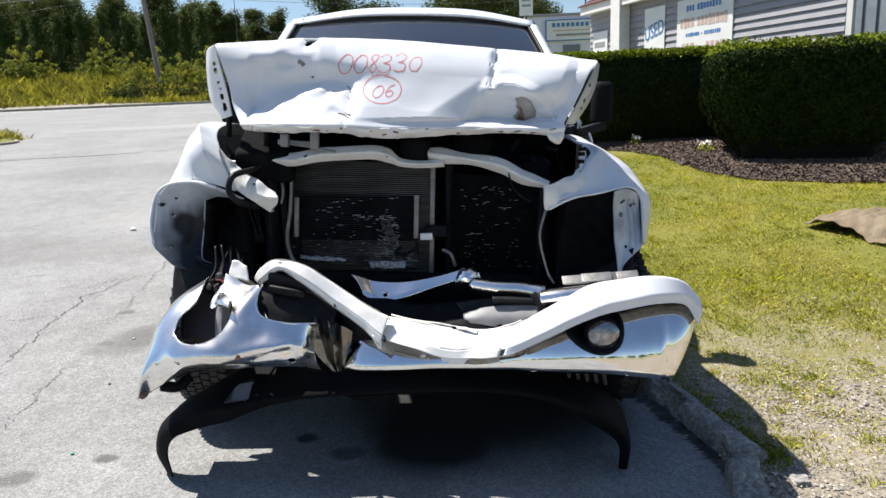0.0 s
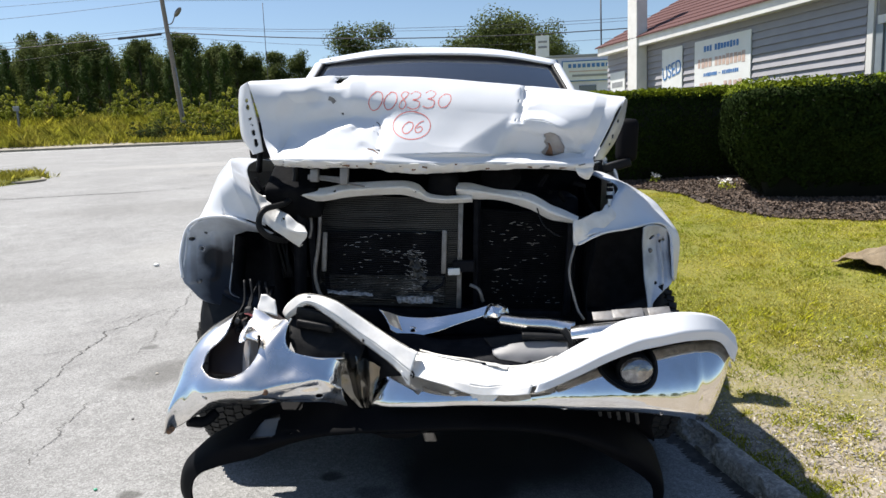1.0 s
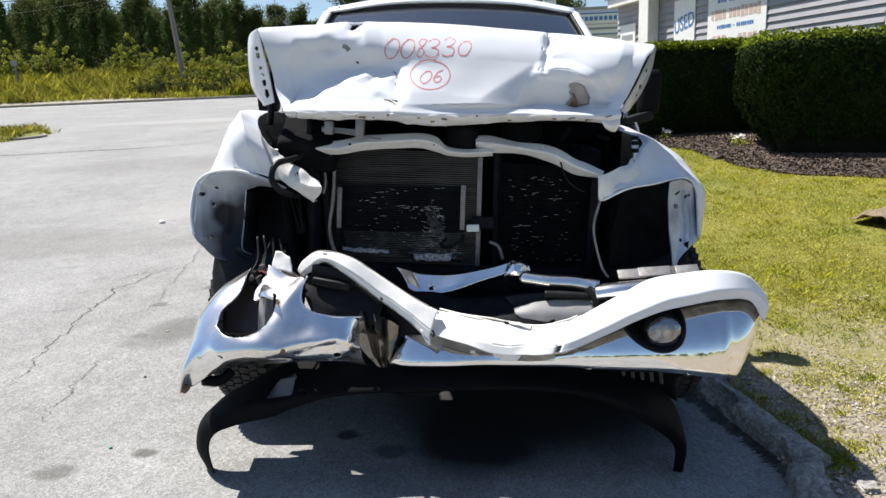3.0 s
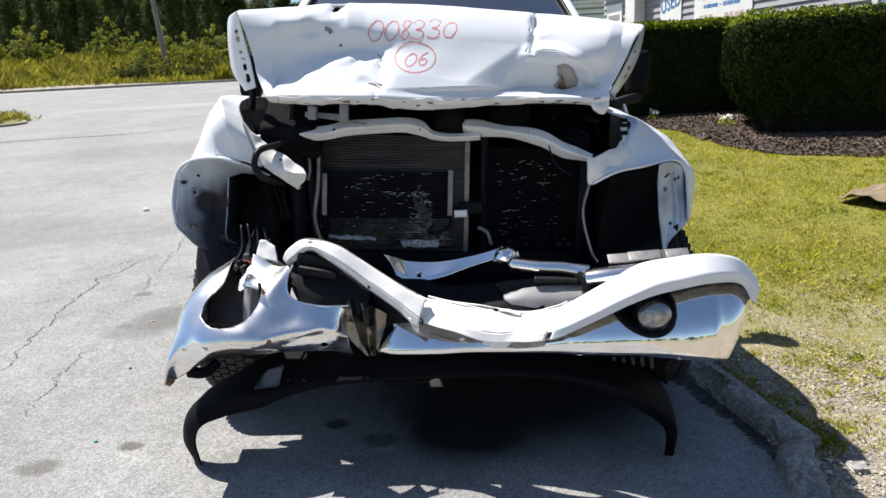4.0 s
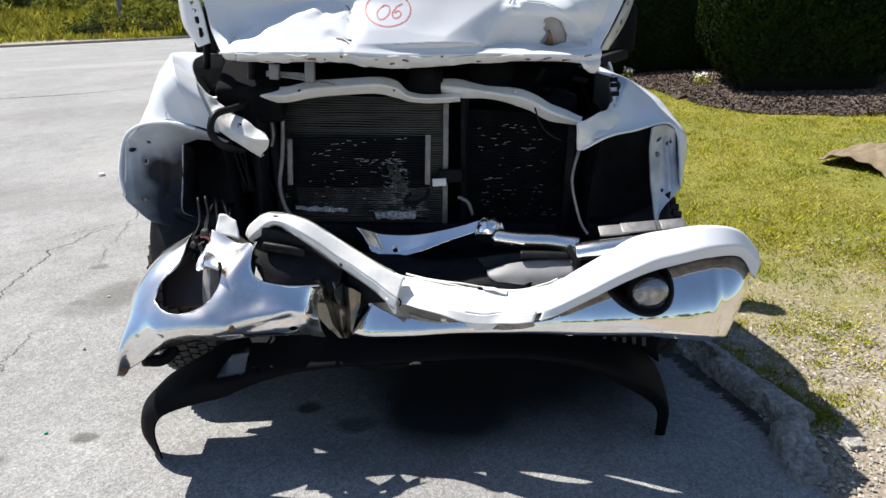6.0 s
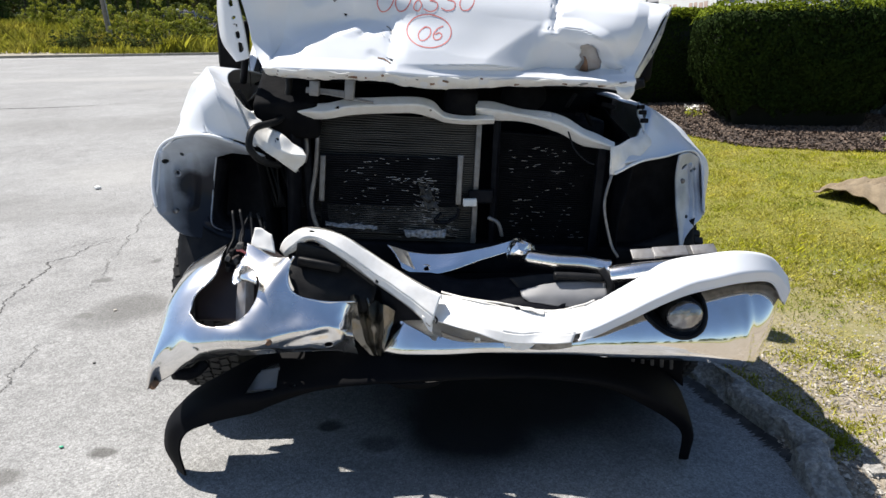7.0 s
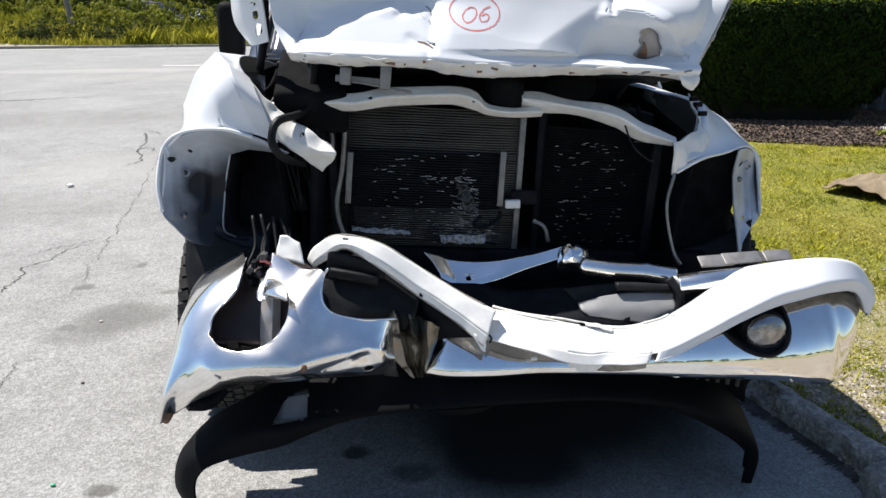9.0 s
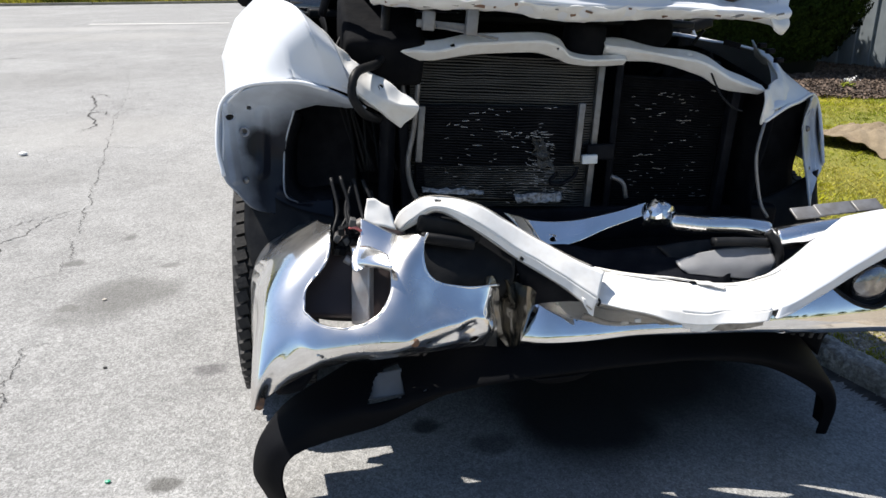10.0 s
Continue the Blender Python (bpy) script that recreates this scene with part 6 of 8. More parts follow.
def pocket_shade(m, spots):
    """Paints shade into a panel's colour in soft dark blots: x, z, radii across and up, strength."""
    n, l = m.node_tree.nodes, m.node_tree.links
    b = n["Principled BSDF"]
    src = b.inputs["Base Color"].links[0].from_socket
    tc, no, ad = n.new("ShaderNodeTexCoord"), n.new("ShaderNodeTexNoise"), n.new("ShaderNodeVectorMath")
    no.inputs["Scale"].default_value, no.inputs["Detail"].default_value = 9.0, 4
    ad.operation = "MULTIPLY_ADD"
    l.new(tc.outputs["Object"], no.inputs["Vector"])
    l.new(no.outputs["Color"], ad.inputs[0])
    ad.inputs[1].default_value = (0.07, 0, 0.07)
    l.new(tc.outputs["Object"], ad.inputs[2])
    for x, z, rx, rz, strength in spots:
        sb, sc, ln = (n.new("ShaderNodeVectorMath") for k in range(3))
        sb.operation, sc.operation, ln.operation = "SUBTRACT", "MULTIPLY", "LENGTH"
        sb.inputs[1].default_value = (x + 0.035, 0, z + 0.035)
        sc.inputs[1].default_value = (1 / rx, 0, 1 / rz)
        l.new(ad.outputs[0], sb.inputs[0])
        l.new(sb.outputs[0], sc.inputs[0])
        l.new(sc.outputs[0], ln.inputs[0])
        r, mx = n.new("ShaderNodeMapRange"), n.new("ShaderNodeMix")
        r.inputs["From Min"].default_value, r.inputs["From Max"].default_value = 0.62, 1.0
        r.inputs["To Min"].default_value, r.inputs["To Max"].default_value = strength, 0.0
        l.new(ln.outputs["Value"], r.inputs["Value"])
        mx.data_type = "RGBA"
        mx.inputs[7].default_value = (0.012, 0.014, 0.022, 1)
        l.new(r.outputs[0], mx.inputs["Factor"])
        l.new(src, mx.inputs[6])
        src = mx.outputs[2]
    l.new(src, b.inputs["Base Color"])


# shade of the pocket's bowl painted into its colour, plus one small dark blot
pocket_shade(M_POCKET, [(-0.90, 0.77, 0.30, 0.27, 1.0), (-1.075, 0.865, 0.050, 0.065, 1.0)])
POCKET_A = [
    [(-1.152, 2.745, 1.005), (-1.065, 2.715, 1.043), (-0.96, 2.655, 1.054), (-0.86, 2.65, 1.031), (-0.775, 2.67, 0.985)],
    [(-1.164, 2.735, 0.958), (-1.105, 2.785, 0.972), (-1.03, 2.785, 0.985), (-0.95, 2.76, 0.985), (-0.84, 2.76, 0.965)],
    [(-1.172, 2.710, 0.880), (-1.12, 2.760, 0.875), (-1.05, 2.82, 0.870), (-0.97, 2.83, 0.860), (-0.86, 2.82, 0.845)],
    [(-1.162, 2.685, 0.812), (-1.115, 2.728, 0.785), (-1.055, 2.79, 0.770), (-0.98, 2.82, 0.750), (-0.88, 2.83, 0.725)],
    [(-1.140, 2.685, 0.778), (-1.10, 2.712, 0.715), (-1.045, 2.76, 0.680), (-0.975, 2.79, 0.655), (-0.88, 2.80, 0.640)]]
pk = loft(POCKET_A, 110, 90)
crease(pk, [(-1.138, 0.99), (-1.145, 0.90), (-1.138, 0.80)], -0.012, 0.014)
crease(pk, [(-1.055, 0.97), (-1.065, 0.88), (-1.075, 0.80)], -0.010, 0.02)
crease(pk, [(-1.03, 0.74), (-1.00, 0.715), (-0.95, 0.70)], -0.010, 0.014)
LAMP_BORE = [(-0.969, 0.971), (-1.002, 0.881), (-1.013, 0.818), (-1.015, 0.732), (-0.981, 0.703), (-0.923, 0.699), (-0.85, 0.70), (-0.75, 0.72), (-0.75, 0.96), (-0.839, 0.982), (-0.906, 0.989)]
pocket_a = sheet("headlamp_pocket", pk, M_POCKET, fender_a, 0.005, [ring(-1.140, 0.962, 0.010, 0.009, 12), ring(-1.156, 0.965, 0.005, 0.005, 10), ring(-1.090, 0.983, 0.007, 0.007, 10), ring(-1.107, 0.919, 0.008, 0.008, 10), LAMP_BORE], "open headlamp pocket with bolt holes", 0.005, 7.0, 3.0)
for x, y, z in [(-1.090, 2.795, 0.983), (-1.107, 2.772, 0.919)]:
    tube("hole_collar", [(x + 0.011 * math.cos(a), y - 0.003, z + 0.011 * math.sin(a)) for a in np.linspace(0, 6.283, 13)], 0.0035, M_INNER, pocket_a, 24, 6)
tube("nut", [(-1.111, 2.735, 0.793), (-1.111, 2.715, 0.793)], 0.008, M_ALLOY, pocket_a, 2, 8)


def pocket_y(x, z):
    d = np.hypot(pk[..., 0] - x, pk[..., 2] - z)
    return float(pk[..., 1].ravel()[int(np.argmin(d))])


sheet("bore_sleeve", np.array([[(x + (-0.88 - x) * 0.25 * k, pocket_y(x, z) + 0.004 + 0.07 * k, z + (0.83 - z) * 0.2 * k) for x, z in [(p[0], p[2]) for p in spline([(x, 0, z) for x, z in LAMP_BORE[:7]], 40)]] for k in (0.0, 0.5, 1.0)]), M_DARK, pocket_a, 0.003, (), "black sleeve inside the lamp opening")
tube("bore_edge", [(x, pocket_y(x, z) - 0.002, z) for x, z in LAMP_BORE[:5]], 0.003, M_INNER, pocket_a, 30, 6, "bare edge of the lamp opening")
tube("pocket_rim", [(-1.162, 2.685, 0.815), (-1.173, 2.71, 0.90), (-1.154, 2.745, 1.0), (-1.085, 2.725, 1.045), (-0.96, 2.655, 1.058), (-0.87, 2.645, 1.035)], 0.006, M_PAINT, fender_a, 40, 6)

# fender by the kerb
FENDER_B = [
    [L(0.93, 0.95, 0.55), L(1.04, 0.62, 0.78), L(1.04, 0.3, 0.74), (0.830, 2.947, 0.69)],
    [L(0.93, 0.95, 0.88), L(1.035, 0.5, 0.92), L(1.035, 0.28, 0.93), (0.832, 3.020, 0.885)],
    [L(0.91, 0.95, 1.06), L(0.99, 0.5, 1.04), (0.800, 3.14, 0.968), (0.775, 2.985, 0.935)],
    [L(0.87, 0.95, 1.13), L(0.90, 0.5, 1.10), (0.675, 3.02, 1.010), (0.612, 2.83, 0.935)],
    [L(0.81, 0.95, 1.15), L(0.83, 0.45, 1.13), (0.598, 2.95, 1.045), (0.50, 2.735, 0.935)],
    [L(0.76, 0.95, 1.14), L(0.78, 0.40, 1.13), (0.560, 2.93, 1.035), (0.42, 2.69, 0.93)],
]
fender_b = sheet("fender", loft(FENDER_B, 50, 50), M_PAINT, truck, 0.005, (), "white fender bent down at the nose", 0.004, 6.0, 21.0)
HORN_B = [[(0.593, 3.10, 1.119), (0.533, 2.85, 1.025), (0.470, 2.76, 1.003), (0.385, 2.675, 0.994)], [(0.603, 3.10, 1.092), (0.551, 2.85, 1.012), (0.468, 2.735, 0.975), (0.382, 2.662, 0.955)], [(0.617, 3.10, 1.06), (0.573, 2.85, 0.99), (0.465, 2.72, 0.922), (0.390, 2.677, 0.895)]]
hb = loft(HORN_B, 44, 22)
dent(hb, 0.46, 0.97, 0.06, 0.02)
sheet("fender_horn", hb, M_PAINT_WORN, fender_b, 0.006, [ring(0.548, 1.02, 0.008, 0.006, 10), ring(0.535, 1.035, 0.006, 0.005, 10)], "wrinkled torn end of the fender", 0.010, 16.0, 8.0)
POCKET_B = [
    [(0.690, 2.875, 0.930), (0.720, 2.915, 0.935), (0.765, 2.960, 0.932), (0.815, 3.010, 0.905)],
    [(0.690, 2.900, 0.840), (0.720, 2.930, 0.852), (0.765, 2.970, 0.858), (0.828, 3.022, 0.845)],
    [(0.692, 2.870, 0.742), (0.722, 2.900, 0.748), (0.765, 2.942, 0.752), (0.827, 2.988, 0.755)],
    [(0.694, 2.845, 0.673), (0.722, 2.878, 0.676), (0.752, 2.905, 0.684), (0.822, 2.945, 0.688)],
    [(0.695, 2.812, 0.580), (0.706, 2.825, 0.596), (0.722, 2.845, 0.626), (0.768, 2.888, 0.655)]]
pb = loft(POCKET_B, 60, 66)
crease(pb, [(0.772, 0.88), (0.778, 0.77), (0.772, 0.69)], -0.016, 0.012)
crease(pb, [(0.795, 0.87), (0.798, 0.77), (0.790, 0.69)], 0.010, 0.010)
pocket_b = sheet("headlamp_pocket", pb, M_INNER, fender_b, 0.005, [ring(0.780, 0.860, 0.012, 0.008, 12), ring(0.801, 0.860, 0.006, 0.006, 10), ring(0.738, 0.880, 0.018, 0.006, 10, 0.4), ring(0.728, 0.828, 0.006, 0.006, 10), ring(0.745, 0.693, 0.008, 0.008, 10)], "open headlamp pocket with bolt holes", 0.004, 8.0, 6.0)
tube("nut", [(0.728, 2.945, 0.828), (0.728, 2.920, 0.828)], 0.010, M_ALLOY, pocket_b, 2, 8)
tube("pocket_rim", [(0.828, 2.945, 0.70), (0.834, 2.985, 0.80), (0.830, 3.015, 0.885), (0.775, 2.982, 0.935), (0.612, 2.825, 0.935), (0.50, 2.730, 0.933), (0.402, 2.682, 0.90)], 0.006, M_PAINT, fender_b, 40, 6)
for z, o in ((1.06, 0.0), (1.085, 0.07), (1.10, 0.14)):
    part("bracket", block(0.026, 0.02, 0.016, 0.003, Matrix.Translation((0.555 + 0.2 * o, 2.88 + o, z))), M_DARK, fender_b)

# grille support beam, radiator pack
sb = truck
beam = sheet("support_beam", loft([[(-0.711, 2.78, 1.142), (-0.589, 2.75, 1.148), (-0.485, 2.745, 1.161), (-0.3, 2.775, 1.164), (-0.215, 2.79, 1.150), (-0.165, 2.80, 1.105), (-0.06, 2.81, 1.092), (0.0, 2.815, 1.092)], [(-0.706, 2.755, 1.126), (-0.584, 2.715, 1.123), (-0.48, 2.71, 1.137), (-0.298, 2.74, 1.139), (-0.215, 2.755, 1.122), (-0.165, 2.775, 1.090), (-0.06, 2.785, 1.080), (0.0, 2.79, 1.080)], [(-0.715, 2.78, 1.102), (-0.594, 2.75, 1.097), (-0.489, 2.745, 1.109), (-0.304, 2.775, 1.109), (-0.215, 2.79, 1.092), (-0.165, 2.80, 1.072), (-0.06, 2.81, 1.064), (0.0, 2.815, 1.064)]], 80, 16, True), M_PAINT_WORN, sb, 0.004,
             [ring(-0.531, 1.135, 0.008, 0.007, 10), ring(-0.43, 1.148, 0.005, 0.005, 8), ring(-0.22, 1.118, 0.007, 0.005, 8)], "bent white grille support beam", 0.004, 12.0, 1.0, crisp=True)
sheet("beam_section", loft([[(-0.062, 2.835, 1.140), (0.0, 2.83, 1.138), (0.098, 2.815, 1.111), (0.219, 2.785, 1.095), (0.316, 2.770, 1.041), (0.411, 2.740, 0.998)], [(-0.062, 2.80, 1.118), (0.0, 2.79, 1.112), (0.097, 2.78, 1.093), (0.217, 2.745, 1.070), (0.312, 2.730, 1.016), (0.403, 2.705, 0.988)], [(-0.062, 2.83, 1.094), (0.0, 2.825, 1.080), (0.096, 2.815, 1.071), (0.218, 2.785, 1.037), (0.315, 2.770, 0.986), (0.400, 2.735, 0.975)]], 60, 16, True), M_PAINT_WORN, beam, 0.006,
      [ring(0.187, 1.092, 0.009, 0.008, 12), ring(0.10, 1.095, 0.006, 0.004, 8), ring(-0.03, 1.092, 0.005, 0.005, 8), ring(0.30, 1.03, 0.006, 0.006, 8)], "bent white grille support beam", 0.004, 12.0, 4.0, crisp=True)
part("latch_motor", block(0.12, 0.08, 0.11, 0.03, Matrix.Translation((-0.115, 2.845, 1.135)) @ Matrix.Rotation(0.15, 4, "Y"), 3), M_SHADE_BLACK, beam, "dark hood latch")


def core(name, q, count, depth, material, label):
    """A finned core: a dark back and many flat tubes."""
    (a, b), (c, d) = [[Vector(p) for p in r] for r in q]
    bm = bmesh.new()
    for k in range(count):
        t = (k + 0.5) / count
        l0, r0 = a.lerp(c, t), b.lerp(d, t)
        bend = 0.006 * math.sin(k * 1.7)
        n = 8
        h = (a - c).length / count * 0.5
        prev = None
        for i in range(n + 1):
            p = l0.lerp(r0, i / n)
            y = 0.012 * noise.noise(Vector((p.x * 7, p.z * 9, 2))) + bend * 0.3
            dz = 0.004 * noise.noise(Vector((p.x * 11, p.z * 40, 5)))
            ring4 = [bm.verts.new((p.x, p.y + y + oy, p.z + dz + oz)) for oy, oz in ((-depth * 0.5, -h * 0.5), (-depth * 0.5, h * 0.5), (depth * 0.5, h * 0.5), (depth * 0.5, -h * 0.5))]
            if prev:
                for s in range(4):
                    bm.faces.new((prev[s], prev[(s + 1) % 4], ring4[(s + 1) % 4], ring4[s]))
            prev = ring4
    o = part(name, bm, material, truck, label, soft=False, kind="stuff")
    back = [p + Vector((0, depth, 0)) for p in (a, b, d, c)]
    part("fin_pack", mesh("fin_pack", back + [p + Vector((0, 0.03, 0)) for p in back], [(0, 1, 2, 3), (4, 7, 6, 5), (0, 4, 5, 1), (1, 5, 6, 2), (2, 6, 7, 3), (3, 7, 4, 0)]), M_DARK, o, "dark fins", soft=False)
    return o


core("condenser", [[(-0.625, 2.875, 1.112), (-0.035, 2.875, 1.076)], [(-0.668, 2.875, 0.640), (-0.074, 2.875, 0.610)]], 58, 0.014, M_FIN, "dark finned condenser core, muddy and scraped")
cool = core("oil_cooler", [[(-0.609, 2.842, 0.965), (-0.121, 2.842, 0.94)], [(-0.632, 2.842, 0.700), (-0.137, 2.842, 0.640)]], 34, 0.010, M_DARK, "black oil cooler with bent tubes")
rad = core("radiator", [[(0.03, 2.89, 1.03), (0.385, 2.87, 0.995)], [(0.012, 2.89, 0.60), (0.362, 2.87, 0.59)]], 52, 0.012, M_SHADE_BLACK, "black radiator core with scraped fins")
part("radiator_frame", bar_between((-0.045, 2.86, 1.10), (-0.073, 2.86, 0.62), 0.019, 0.02), M_ALLOY, truck, "grey upright")
part("radiator_frame", bar_between((0.02, 2.87, 1.08), (0.0, 2.88, 0.60), 0.03, 0.02), M_DARK, truck)
part("radiator_frame", bar_between((0.40, 2.85, 1.0), (0.37, 2.85, 0.58), 0.03, 0.03), M_DARK, truck)
part("cooler_bracket", bar_between((-0.116, 2.825, 0.955), (-0.128, 2.825, 0.775), 0.016, 0.02), M_ALLOY, cool, "grey bracket")
part("cooler_bracket", bar_between((-0.606, 2.82, 0.965), (-0.622, 2.82, 0.80), 0.014, 0.02), M_ALLOY, cool, "grey bracket")
part("clip", block(0.05, 0.02, 0.028, 0.004, Matrix.Translation((-0.085, 2.825, 0.782))), M_SIGN, cool, "white plastic clip")
part("bracket_arm", block(0.09, 0.02, 0.05, 0.006, Matrix.Translation((-0.045, 2.84, 0.80))), M_DARK, cool)
# bright scrapes along the bent fins
rs = random.Random(17)
for x0, x1, z0, z1, n in [(-0.36, -0.15, 0.675, 0.73, 12), (-0.29, -0.20, 0.74, 0.84, 14), (-0.42, -0.22, 0.855, 0.875, 5), (0.06, 0.34, 0.62, 0.98, 45), (-0.56, -0.2, 0.68, 0.95, 30), (-0.27, -0.21, 0.72, 0.87, 34), (-0.36, -0.16, 0.655, 0.70, 24), (-0.42, -0.24, 0.862, 0.885, 8), (-0.58, -0.44, 0.695, 0.72, 10)]:
    for k in range(int(n * 1.6)):
        x, z, ln = rs.uniform(x0, x1), rs.uniform(z0, z1), rs.uniform(0.003, 0.014) * rs.choice((1, 1, 2.2))
        y = 2.868 if x > 0 else 2.83
        a, b = (x, y, z), (x + ln, y + rs.uniform(-0.004, 0.004), z - ln * 0.06 + rs.uniform(-0.004, 0.004))
        part("scrape", bar_between(a, b, rs.uniform(0.0004, 0.0012) * (0.6 if x > 0 else 1), 0.002, 0.0001), M_SCRAPE if x < 0 else M_ALLOY, cool if x < 0 else rad, "", soft=False)
core("slat_core", [[(-0.605, 2.836, 0.785), (-0.125, 2.836, 0.765)], [(-0.600, 2.832, 0.690), (-0.13, 2.832, 0.650)]], 15, 0.012, M_BENT, "dusty grey slats bent out of line")
sheet("scraped_foil", loft([[(-0.33, 2.815, 0.690), (-0.25, 2.812, 0.684), (-0.175, 2.816, 0.680)], [(-0.32, 2.810, 0.662), (-0.25, 2.806, 0.656), (-0.178, 2.812, 0.655)]], 30, 10), M_SCRAPE, cool, 0.002, (), "bright scraped metal", 0.010, 40.0, 6.0, crisp=True)
sheet("scraped_foil", loft([[(-0.615, 2.818, 0.722), (-0.52, 2.816, 0.714), (-0.425, 2.818, 0.703)], [(-0.612, 2.814, 0.706), (-0.52, 2.812, 0.697), (-0.425, 2.814, 0.690)]], 30, 6), M_SCRAPE, cool, 0.002, (), "bright scraped metal", 0.006, 45.0, 8.0, crisp=True)
sheet("scraped_foil", loft([[(-0.27, 2.826, 0.86), (-0.235, 2.824, 0.855)], [(-0.262, 2.824, 0.81), (-0.215, 2.824, 0.80)], [(-0.25, 2.822, 0.765), (-0.20, 2.820, 0.755)]], 12, 24), M_BENT, cool, 0.002, (), "torn fin metal", 0.014, 48.0, 3.0, crisp=True)
tube("cooler_pipe", [(-0.19, 2.82, 0.745), (-0.215, 2.81, 0.72), (-0.18, 2.815, 0.71), (-0.135, 2.82, 0.73), (-0.125, 2.82, 0.76)], 0.006, M_DARK, cool, 24)
tube("refrigerant_pipe", [(-0.70, 2.80, 1.085), (-0.64, 2.80, 1.088), (-0.618, 2.80, 1.06), (-0.632, 2.80, 0.92), (-0.655, 2.80, 0.80), (-0.64, 2.80, 0.71), (-0.60, 2.82, 0.66)], 0.008, M_ALLOY, truck, 44, 8, "grey metal pipe")
tube("refrigerant_pipe", [(-0.665, 2.815, 1.075), (-0.66, 2.815, 0.99), (-0.672, 2.815, 0.94)], 0.007, M_ALLOY, truck, 16)
tube("hose_end", [(-0.02, 2.80, 0.73), (0.015, 2.79, 0.71), (0.03, 2.79, 0.66)], 0.007, M_ALLOY, truck, 16)
tube("radiator_hose", [(-0.70, 2.80, 1.24), (-0.715, 2.78, 1.14), (-0.735, 2.73, 1.095), (-0.795, 2.645, 1.078), (-0.812, 2.62, 1.03), (-0.798, 2.625, 0.992), (-0.775, 2.66, 0.965), (-0.74, 2.72, 0.945)], 0.012, M_PLASTIC, truck, 50, 10, "thick black hose")
tube("steel_rod", [(-0.92, 2.84, 1.118), (-0.74, 2.80, 1.112), (-0.70, 2.79, 1.11)], 0.007, M_SIGN, truck, 12, 8, "pale bent rod")
tube("torn_wire", [(0.25, 2.76, 1.05), (0.27, 2.72, 0.98), (0.31, 2.71, 0.94), (0.335, 2.70, 0.93)], 0.003, M_PLASTIC, truck, 16, 5)
tube("torn_wire", [(0.385, 2.66, 0.90), (0.36, 2.64, 0.80), (0.385, 2.63, 0.67), (0.41, 2.62, 0.62)], 0.005, M_ALLOY, truck, 20, 6)
for x, z, h in [(-0.60, 1.22, 0.05), (-0.485, 1.215, 0.07)]:
    part("hinge_bracket", block(0.032, 0.03, h, 0.005, Matrix.Translation((x, 2.69, z - 0.02)) @ Matrix.Rotation(0.1, 4, "Y")), M_ALLOY, truck, "grey hood bracket")
part("latch_bar", bar_between((-0.63, 2.70, 1.195), (-0.48, 2.70, 1.178), 0.015, 0.02), M_ALLOY, truck, "grey latch bar")
part("latch_rod", bar_between((-0.58, 2.69, 1.185), (-0.41, 2.70, 1.15), 0.007, 0.007, 0.002), M_ALLOY, truck)

# engine bay: dark walls and lumps, near-black to carry the bay's shade
bay = sheet("inner_apron", loft([[(-0.86, 2.72, 1.10), (-0.88, 3.2, 1.22), L(-0.72, 0.9, 1.15)], [(-0.82, 2.75, 0.85), (-0.80, 3.2, 0.85), L(-0.70, 0.9, 0.85)], [(-0.78, 2.78, 0.55), (-0.78, 3.2, 0.5), L(-0.70, 0.9, 0.45)]], 24, 20), M_SHADE_BLACK, truck, 0.004, (), "near-black inner wheel apron", 0.02, 5.0, 2.0)
sheet("inner_apron", loft([[(0.50, 2.78, 0.96), (0.50, 3.2, 1.08), L(0.72, 0.9, 1.1)], [(0.46, 2.75, 0.80), (0.46, 3.2, 0.8), L(0.70, 0.9, 0.85)], [(0.44, 2.75, 0.50), (0.44, 3.2, 0.45), L(0.70, 0.9, 0.4)]], 24, 20), M_SHADE_BLACK, truck, 0.004, (), "near-black inner wheel apron", 0.02, 5.0, 6.0)
# near-black sheets added to fill the lamp openings with shade
sheet("lamp_dark_backing", loft([[(0.40, 2.84, 0.98), (0.56, 2.98, 0.97), (0.74, 2.97, 0.93)], [(0.40, 2.86, 0.78), (0.56, 3.02, 0.76), (0.74, 2.98, 0.75)], [(0.40, 2.88, 0.52), (0.56, 3.0, 0.50), (0.75, 2.95, 0.50)]], 16, 16), M_DARK, truck, 0.004, (), "near-black sheet added behind the lamp opening", 0.02, 6.0, 8.0)
sheet("lamp_dark_backing", loft([[(-1.08, 3.12, 1.05), (-0.95, 3.10, 1.05), (-0.76, 2.88, 1.02)], [(-1.12, 3.05, 0.82), (-0.95, 3.02, 0.82), (-0.76, 2.90, 0.80)], [(-1.08, 2.90, 0.66), (-0.95, 2.90, 0.62), (-0.76, 2.86, 0.58)]], 16, 16), M_DARK, truck, 0.004, (), "near-black sheet added behind the lamp opening", 0.02, 6.0, 3.0)
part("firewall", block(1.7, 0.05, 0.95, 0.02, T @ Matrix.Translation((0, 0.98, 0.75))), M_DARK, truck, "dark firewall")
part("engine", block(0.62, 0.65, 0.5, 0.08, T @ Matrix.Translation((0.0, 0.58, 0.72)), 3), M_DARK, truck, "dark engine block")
part("air_box", block(0.26, 0.3, 0.24, 0.04, T @ Matrix.Translation((-0.52, 0.42, 1.02)), 3), M_SHADE_BLACK, truck, "black air box")
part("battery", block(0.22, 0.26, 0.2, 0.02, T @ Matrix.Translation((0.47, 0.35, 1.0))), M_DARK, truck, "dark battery")
